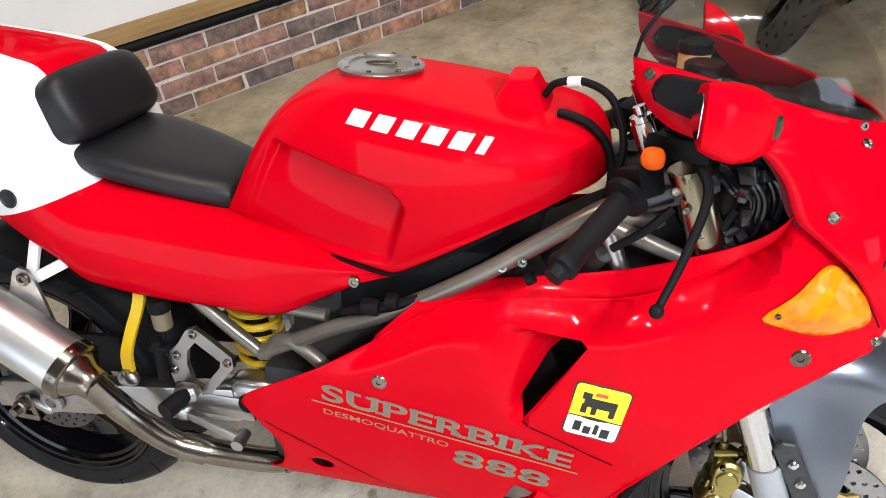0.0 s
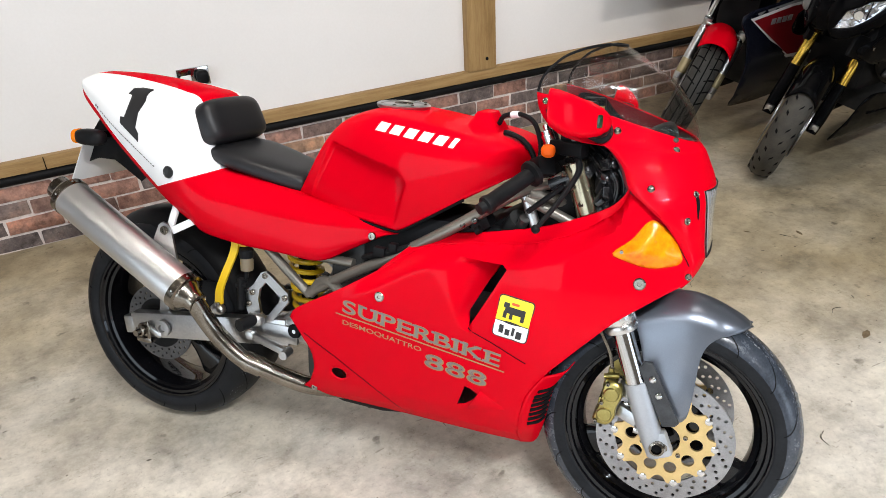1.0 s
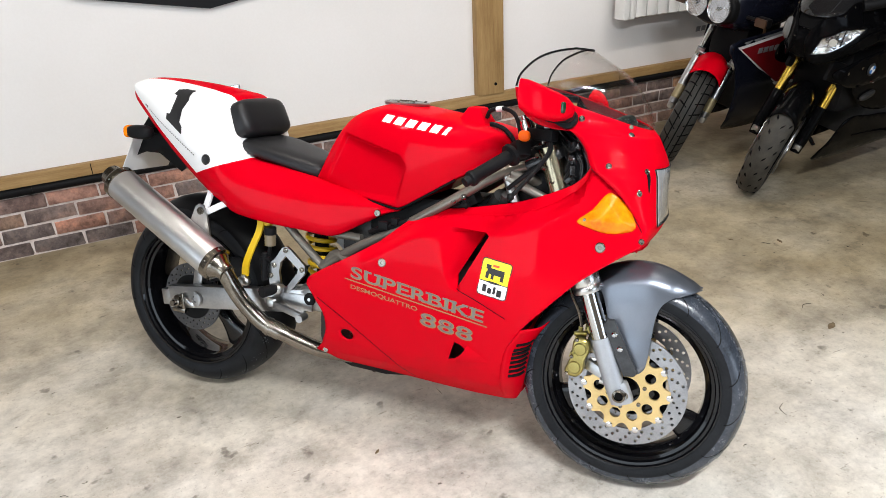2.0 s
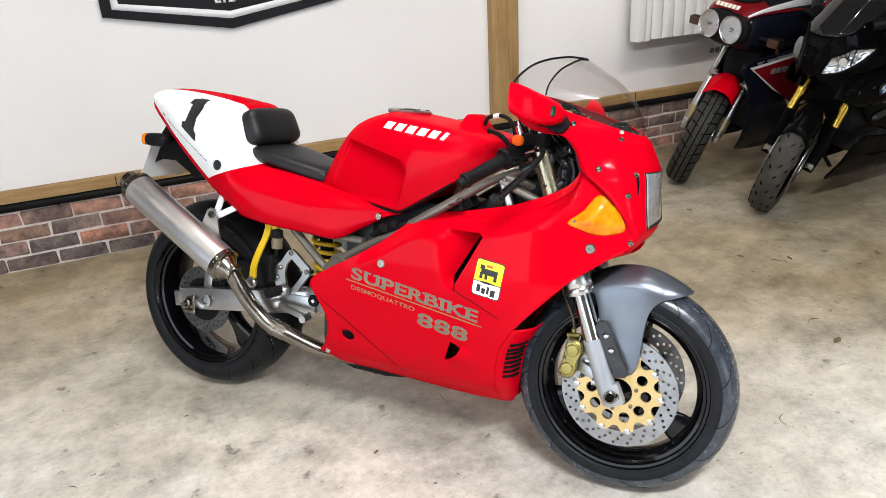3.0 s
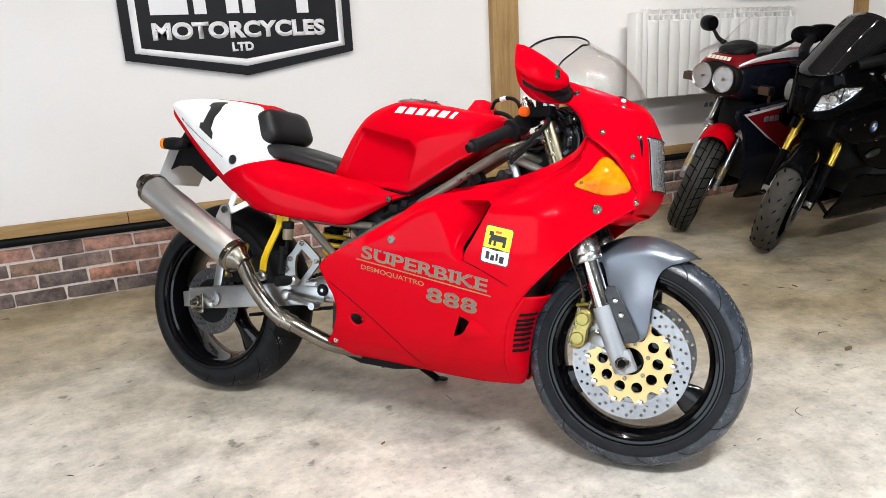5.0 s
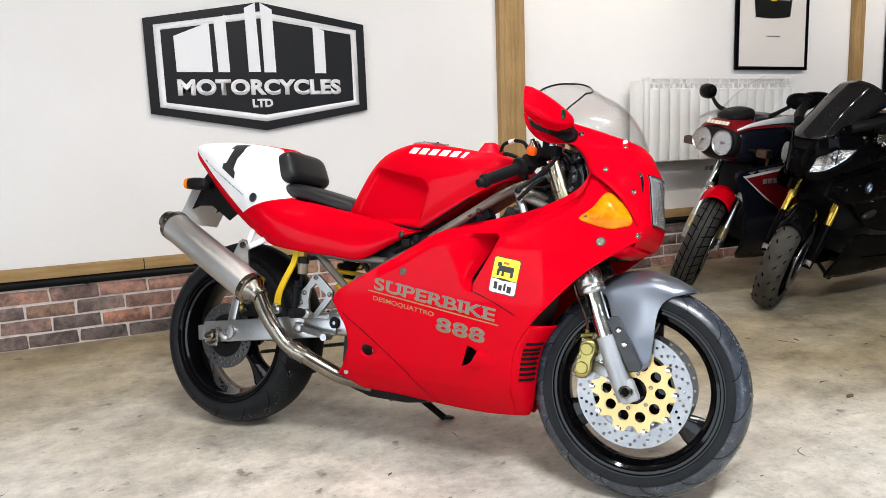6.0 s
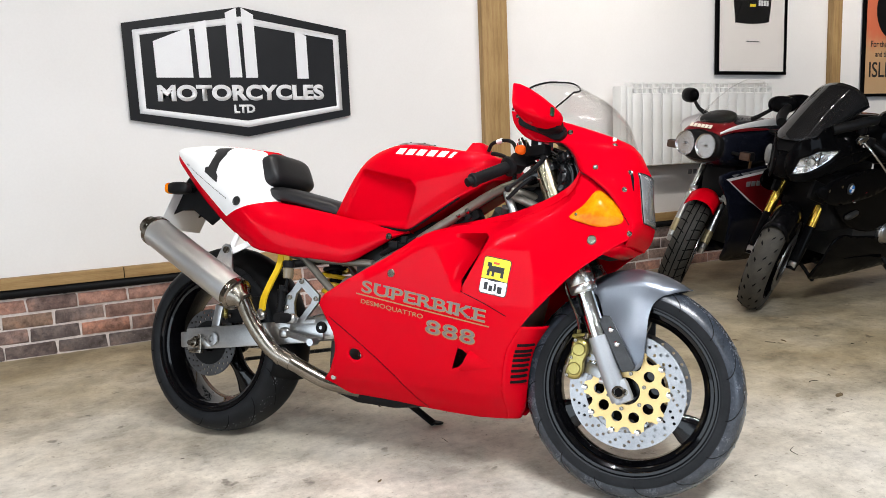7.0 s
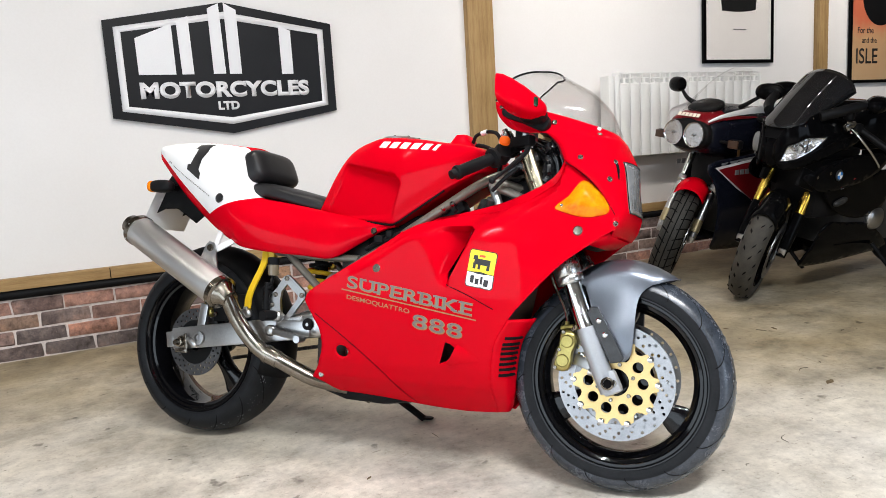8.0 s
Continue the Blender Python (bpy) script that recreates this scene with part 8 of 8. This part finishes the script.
def nose_half(x, z):
    """Half width of the black nose."""
    w = lerp_table(x, [-0.50, -0.30, -0.12, -0.05, 0.0, 0.03, 0.05, 0.062], [0.200, 0.200, 0.168, 0.143, 0.115, 0.085, 0.050, 0.010])
    return w * lerp_table(z, [0.70, 0.74, 0.80, 0.90, 0.97, 1.03], [0.80, 0.92, 1.0, 1.0, 0.88, 0.74])


NOSE_B = [(0.032, 0.733), (0.052, 0.775), (0.058, 0.84), (0.052, 0.90), (0.035, 0.945), (-0.03, 0.972), (-0.09, 1.018), (-0.20, 1.005), (-0.33, 0.975), (-0.42, 0.925), (-0.36, 0.868), (-0.22, 0.822), (-0.10, 0.775), (-0.02, 0.742)]
LAMP_B = [(0.043, 0.774), (0.030, 0.858), (-0.037, 0.902), (-0.155, 0.908), (-0.095, 0.851), (-0.010, 0.793)]
nose_loop = [(p.x, p.y) for p in curve_through([Vector(q) for q in NOSE_B], 4, True)]
lamp_loop = []
for q0, q1 in zip(LAMP_B, LAMP_B[1:] + LAMP_B[:1]):
    lamp_loop += [(q0[0] + (q1[0] - q0[0]) * k / 5, q0[1] + (q1[1] - q0[1]) * k / 5) for k in range(5)]
for sgn in (1, -1):
    sh = sheet(nose_loop, nose_half, 0.018, [lamp_loop] if sgn > 0 else [])
    nf_b = part("nose_fairing", sh if sgn > 0 else mirrored(sh), BLACK_GLOSS, bm_ob, "glossy black nose fairing", thick=0.004 if sgn > 0 else -0.004)
    if sgn > 0:
        bowl = sheet(lamp_loop, lambda x, z: nose_half(x, z) - 0.030 * smooth(min((Vector((x, z)) - Vector(q)).length for q in lamp_loop) / 0.02), 0.012)
        hl = part("headlight", bowl, REFLECTOR, bm_ob, "angular clear headlight", thick=0.003)
        part("lens", sheet(lamp_loop, lambda x, z: nose_half(x, z) + 0.001, 0.03), LENS, hl)
        part("projector", joined(egg((-0.030, 0.108, 0.846), (0.045, 0.05, 0.050), None, 2.2, 16, 10), rod(V(-0.02, 0.115, 0.846), V(0.0, 0.128, 0.846), 0.018, 16)), CHROME, hl)
        part("lamp_divider", bar(V(-0.060, 0.138, 0.900), V(-0.048, 0.140, 0.822), 0.006, 0.004), BLACK_PLASTIC, hl)
        rim = [V(x, nose_half(x, z) + 0.002, z) for x, z in lamp_loop]
        part("lamp_rim", tube(rim + rim[:1], 0.003, 6, 1, True), BLACK_PLASTIC, hl)
    edge_b = curve_through([V(0.02, sgn * 0.095, 0.772), V(-0.03, sgn * 0.132, 0.786), V(-0.11, sgn * 0.168, 0.838), V(-0.20, sgn * 0.188, 0.882), V(-0.33, sgn * 0.205, 0.912)], 5)
    part("nose_crease", tube(edge_b, [0.002] + [0.006] * (len(edge_b) - 2) + [0.003], 8, 1, True), BLACK_GLOSS, nf_b)
    for px, pz in ((-0.081, 1.000), (-0.035, 0.962), (-0.15, 0.990)):
        part("nose_screw", bolt(V(px, sgn * (nose_half(px, pz) + 0.001), pz), (0.1, sgn, 0.2), 0.006, 0.004), STEEL, nf_b)
front_b = loft([[V(0.050 + fx - 0.012 * abs(q) ** 2, w * q, z) for q in (-1, -0.6, -0.2, 0.2, 0.6, 1)] for z, fx, w in ((0.730, -0.02, 0.055), (0.765, 0.005, 0.055), (0.84, 0.010, 0.050), (0.885, 0.004, 0.052))], closed=False)
part("nose_front", front_b, BLACK_GLOSS, bm_ob, thick=0.004)
part("intake_mouth", loft([[V(0.052, -0.045, 0.888), V(0.052, 0.045, 0.888), V(0.020, 0.060, 0.945), V(0.020, -0.060, 0.945)], [V(-0.02, -0.030, 0.90), V(-0.02, 0.030, 0.90), V(-0.03, 0.035, 0.94), V(-0.03, -0.035, 0.94)]]), DARK, bm_ob)
part("round_headlight", egg((0.012, -0.106, 0.852), (0.05, 0.050, 0.108), Euler((0, 0, radians(-38))).to_matrix().to_4x4(), 2.2, 20, 12), worn(material("grey_lamp_glass", (0.12, 0.12, 0.12), 0.15, coat=0.5), (0.09, 0.09, 0.09), (0.17, 0.17, 0.17), 14.0, 0.1, 0.2, 90.0, 0.0), bm_ob, "round grey headlight")
rows = []
for t in range(15):
    k = t / 14
    xc, zc = 0.048 - 0.353 * k ** 0.92, 0.945 + 0.288 * k
    xe, ye, ze = -0.035 - 0.31 * k, 0.108 + 0.054 * k ** 0.6, 0.966 + 0.158 * k
    rows.append([V(xc + (xe - xc) * abs(q) ** 1.7, ye * math.sin(q * math.pi / 2), zc + (ze - zc) * abs(q) ** 1.8 + 0.018 * math.sin(math.pi * k) * math.cos(q * math.pi / 2)) for q in [-1 + j / 9 for j in range(19)]])
scr_b = part("windscreen", loft(rows, closed=False), SMOKED_SHELL, bm_ob, "dark smoked double-bubble windscreen", thick=0.003)
part("screen_edge", tube([r[-1] for r in rows], 0.0035, 6, 1, True), BLACK_PLASTIC, scr_b)


def side_half(x, z):
    return lerp_table(z, [0.16, 0.22, 0.30, 0.45, 0.60, 0.70, 0.80], [0.10, 0.135, 0.165, 0.185, 0.195, 0.205, 0.200]) * lerp_table(x, [-1.0, -0.3, -0.08, 0.0, 0.05], [1.0, 1.0, 0.90, 0.72, 0.60])


def side_panel(outline, mat, label, proud=0.0, parent=None, step=0.03, n=4):
    loop = [(p.x, p.y) for p in curve_through([Vector(q) for q in outline], n, True)]
    sh = sheet(loop, lambda x, z: side_half(x, z) + proud, step)
    obs = []
    for sg in (1, -1):
        obs.append(part("side_fairing", sh if sg > 0 else mirrored(sh), mat, parent if parent else bm_ob, label, thick=0.004 if sg > 0 else -0.004))
    return obs


UPPER_B = [(-0.022, 0.700), (-0.08, 0.742), (-0.20, 0.775), (-0.38, 0.805), (-0.62, 0.80), (-0.66, 0.74), (-0.50, 0.665), (-0.30, 0.632), (-0.18, 0.622), (-0.09, 0.648)]
MID_B = [(-0.20, 0.622), (-0.34, 0.648), (-0.55, 0.690), (-0.74, 0.70), (-0.80, 0.60), (-0.76, 0.48), (-0.62, 0.44), (-0.44, 0.46), (-0.30, 0.52)]
BELLY_B = [(-0.180, 0.205), (-0.215, 0.330), (-0.28, 0.44), (-0.46, 0.425), (-0.66, 0.40), (-0.86, 0.30), (-0.98, 0.205), (-0.80, 0.190), (-0.50, 0.175), (-0.30, 0.180)]
upper_b = side_panel(UPPER_B, BLACK_GLOSS, "glossy black upper side fairing", 0.006)
mid_b = side_panel(MID_B, BLACK_GLOSS, "glossy black side fairing", -0.012)
side_panel(BELLY_B, BLACK_GLOSS, "glossy black belly pan", -0.004)
sf = upper_b[0]
part("red_accent", sheet([(-0.245, 0.645), (-0.40, 0.684), (-0.41, 0.668), (-0.30, 0.640)], lambda x, z: side_half(x, z) + 0.010, 0.03), DEEP_RED, sf)
part("red_accent", sheet([(-0.235, 0.640), (-0.30, 0.637), (-0.33, 0.630), (-0.25, 0.634)], lambda x, z: side_half(x, z) + 0.010, 0.03), WHITE, sf)
rb = part("roundel", lathe([(0.0005, 0), (0.030, 0), (0.031, 0.003), (0.028, 0.006), (0.0005, 0.006)], (-0.257, 0.208, 0.708), (0, 1, 0.05), 24), INK, sf, "round badge, blue and white quarters")
for q in range(4):
    w = [V(0, 0, 0)] + [V(0.021 * math.cos(math.pi / 2 * (q + i / 5)), 0, 0.021 * math.sin(math.pi / 2 * (q + i / 5))) for i in range(6)]
    part("roundel_quarter", ([p + V(-0.257, 0.2152, 0.708) for p in w], [tuple(range(7))]), BLUE if q % 2 else WHITE, rb)
for sx, sz2 in ((-0.10, 0.705), (-0.19, 0.722)):
    part("fairing_screw", bolt((sx, side_half(sx, sz2) + 0.008, sz2), (0, 1, 0), 0.008, 0.004), STEEL, sf)
part("gill", egg((-0.345, 0.190, 0.555), (0.11, 0.03, 0.035), Euler((0, radians(14), 0)).to_matrix().to_4x4(), 2.6, 18, 10), ENGINE, mid_b[0])
for sgn in (-1, 1):
    part("inner_duct", block((0.16, 0.02, 0.10), 0.008, Matrix.Translation((-0.15, sgn * 0.11, 0.675)) @ Euler((0, radians(-18), 0)).to_matrix().to_4x4()), BLACK_PLASTIC, bm_ob)
    mz = part("mirror", egg((-0.365, sgn * 0.268, 1.072 + (0.03 if sgn < 0 else 0)), (0.19, 0.11, 0.090), Euler((0, radians(4), radians(sgn * 22))).to_matrix().to_4x4(), 2.2, 22, 14), BLACK_GLOSS, bm_ob, "black mirror on a folding stem")
    part("mirror_stem", tube([V(-0.099, sgn * 0.150, 1.010), V(-0.16, sgn * 0.200, 1.035), V(-0.24, sgn * 0.240, 1.062), V(-0.32, sgn * 0.262, 1.072 + (0.03 if sgn < 0 else 0))], [0.026, 0.027, 0.025, 0.020], 12), BLACK_PLASTIC, mz)
    part("handlebar_grip", tube([V(-0.36, sgn * 0.20, 0.945), V(-0.40, sgn * 0.29, 0.885), V(-0.43, sgn * 0.37, 0.835)], [0.017, 0.018, 0.018], 14), BLACK_PLASTIC, bm_ob, "black rubber handlebar grip")
    part("switch_box", block((0.06, 0.05, 0.045), 0.010, pose(-0.335, sgn * 0.20, 0.950)), BLACK_PLASTIC, bm_ob)
    lever_b = part("hand_lever", tube([V(-0.272, sgn * 0.220, 0.948), V(-0.285, sgn * 0.265, 0.905), V(-0.330, sgn * 0.300, 0.845), V(-0.372, sgn * 0.326, 0.785), V(-0.386, sgn * 0.330, 0.764)], [0.010, 0.0075, 0.0065, 0.0055, 0.006], 10), CHROME, bm_ob, "polished alloy hand lever")
    part("lever_perch", joined(block((0.075, 0.030, 0.030), 0.007, Matrix.Translation((-0.268, sgn * 0.206, 0.962)) @ Euler((0, radians(20), 0)).to_matrix().to_4x4()), rod(V(-0.235, sgn * 0.20, 0.985), V(-0.300, sgn * 0.21, 0.972), 0.012), rod(V(-0.285, sgn * 0.212, 0.955), V(-0.285, sgn * 0.212, 0.925), 0.010)), CHROME, lever_b)
    part("fluid_pot", lathe([(0.001, 0), (0.024, 0), (0.026, 0.006), (0.026, 0.036), (0.020, 0.042), (0.001, 0.042)], (-0.31, sgn * 0.17, 0.990), (0, 0, 1), 18), BLACK_PLASTIC, bm_ob)
part("dash", egg((-0.20, 0, 1.035), (0.20, 0.20, 0.06), Euler((0, radians(25), 0)).to_matrix().to_4x4(), 2.8), BLACK_PLASTIC, bm_ob)
part("inner_tray", block((0.50, 0.26, 0.05), 0.02, pose(-0.30, 0, 0.80)), BLACK_PLASTIC, bm_ob)
part("engine_block", block((0.55, 0.32, 0.40), 0.05, pose(-0.72, 0, 0.46)), ENGINE, bm_ob)
part("inner_shroud", block((0.34, 0.30, 0.34), 0.06, pose(-0.36, 0, 0.62)), BLACK_PLASTIC, bm_ob)
part("engine_cover", egg((-0.735, 0.165, 0.418), (0.15, 0.07, 0.13), None, 2.4, 22, 12), ALU, bm_ob)
part("fuel_tank", body_loft([(-0.50, 0.10, 0.85, 0.98), (-0.60, 0.17, 0.80, 1.06), (-0.78, 0.18, 0.79, 1.05), (-0.95, 0.13, 0.79, 0.93), (-1.02, 0.08, 0.80, 0.87)]), BLACK_GLOSS, bm_ob, "black fuel tank")
part("seat", body_loft([(-0.98, 0.11, 0.79, 0.85), (-1.2, 0.14, 0.77, 0.84), (-1.5, 0.12, 0.86, 0.94), (-1.68, 0.07, 0.93, 0.98)]), SEAT_FOAM, bm_ob)
part("tail", body_loft([(-1.02, 0.14, 0.68, 0.79), (-1.35, 0.15, 0.74, 0.84), (-1.70, 0.07, 0.90, 0.96)]), BLACK_GLOSS, bm_ob)
part("swing_arm", joined(bar(V(-0.92, 0.13, 0.40), V(-1.45, 0.13, 0.32), 0.08, 0.03), bar(V(-0.92, -0.13, 0.40), V(-1.45, -0.13, 0.32), 0.08, 0.03)), BLACK_GLOSS, bm_ob)
part("side_stand", rod(V(-0.78, 0.16, 0.26), V(-0.85, 0.33, 0.060), 0.012), BLACK_PLASTIC, bm_ob)


# ---- the brick plinth: mortar bed and single bricks ----
plinth = solid("wall_plinth", block((X1 - X0, 0.14, 0.357), 0, pose((X0 + X1) / 2, WALL_Y + 0.068, 0.1785)), MORTAR, "low brick plinth with pale mortar joints", "wall", "structure")
rng = random.Random(11)


def brick_mesh(seed):
    r = random.Random(seed)
    s = block((0.224, 0.05, 0.0655), 0.0035, None, 1)
    for v in s[0]:
        v += Vector((r.uniform(-1, 1) * 0.0045, r.uniform(-1, 1) * 0.0025, r.uniform(-1, 1) * 0.0036))
    me = make_mesh("brick", s, BRICK, 50)
    return me


kinds = [brick_mesh(k) for k in range(16)]
PITCH = 0.2345
for row in range(4):
    z = 0.038 + 0.0768 * row
    x = -0.319 + PITCH / 2 + (PITCH / 2 if row % 2 else 0)
    n0 = int((X0 + 0.15 - x) / PITCH)
    for k in range(n0, 60):
        cx = x + k * PITCH
        if cx > X1 - 0.15:
            break
        ob = new("brick", rng.choice(kinds))
        ob.parent = plinth
        ob.location = (cx + rng.uniform(-0.002, 0.002), WALL_Y + 0.018 + rng.uniform(-0.003, 0.002), z + rng.uniform(-0.0015, 0.0015))
        ob.rotation_euler = (0, rng.uniform(-0.006, 0.006), rng.choice((0, math.pi)) + rng.uniform(-0.006, 0.006))
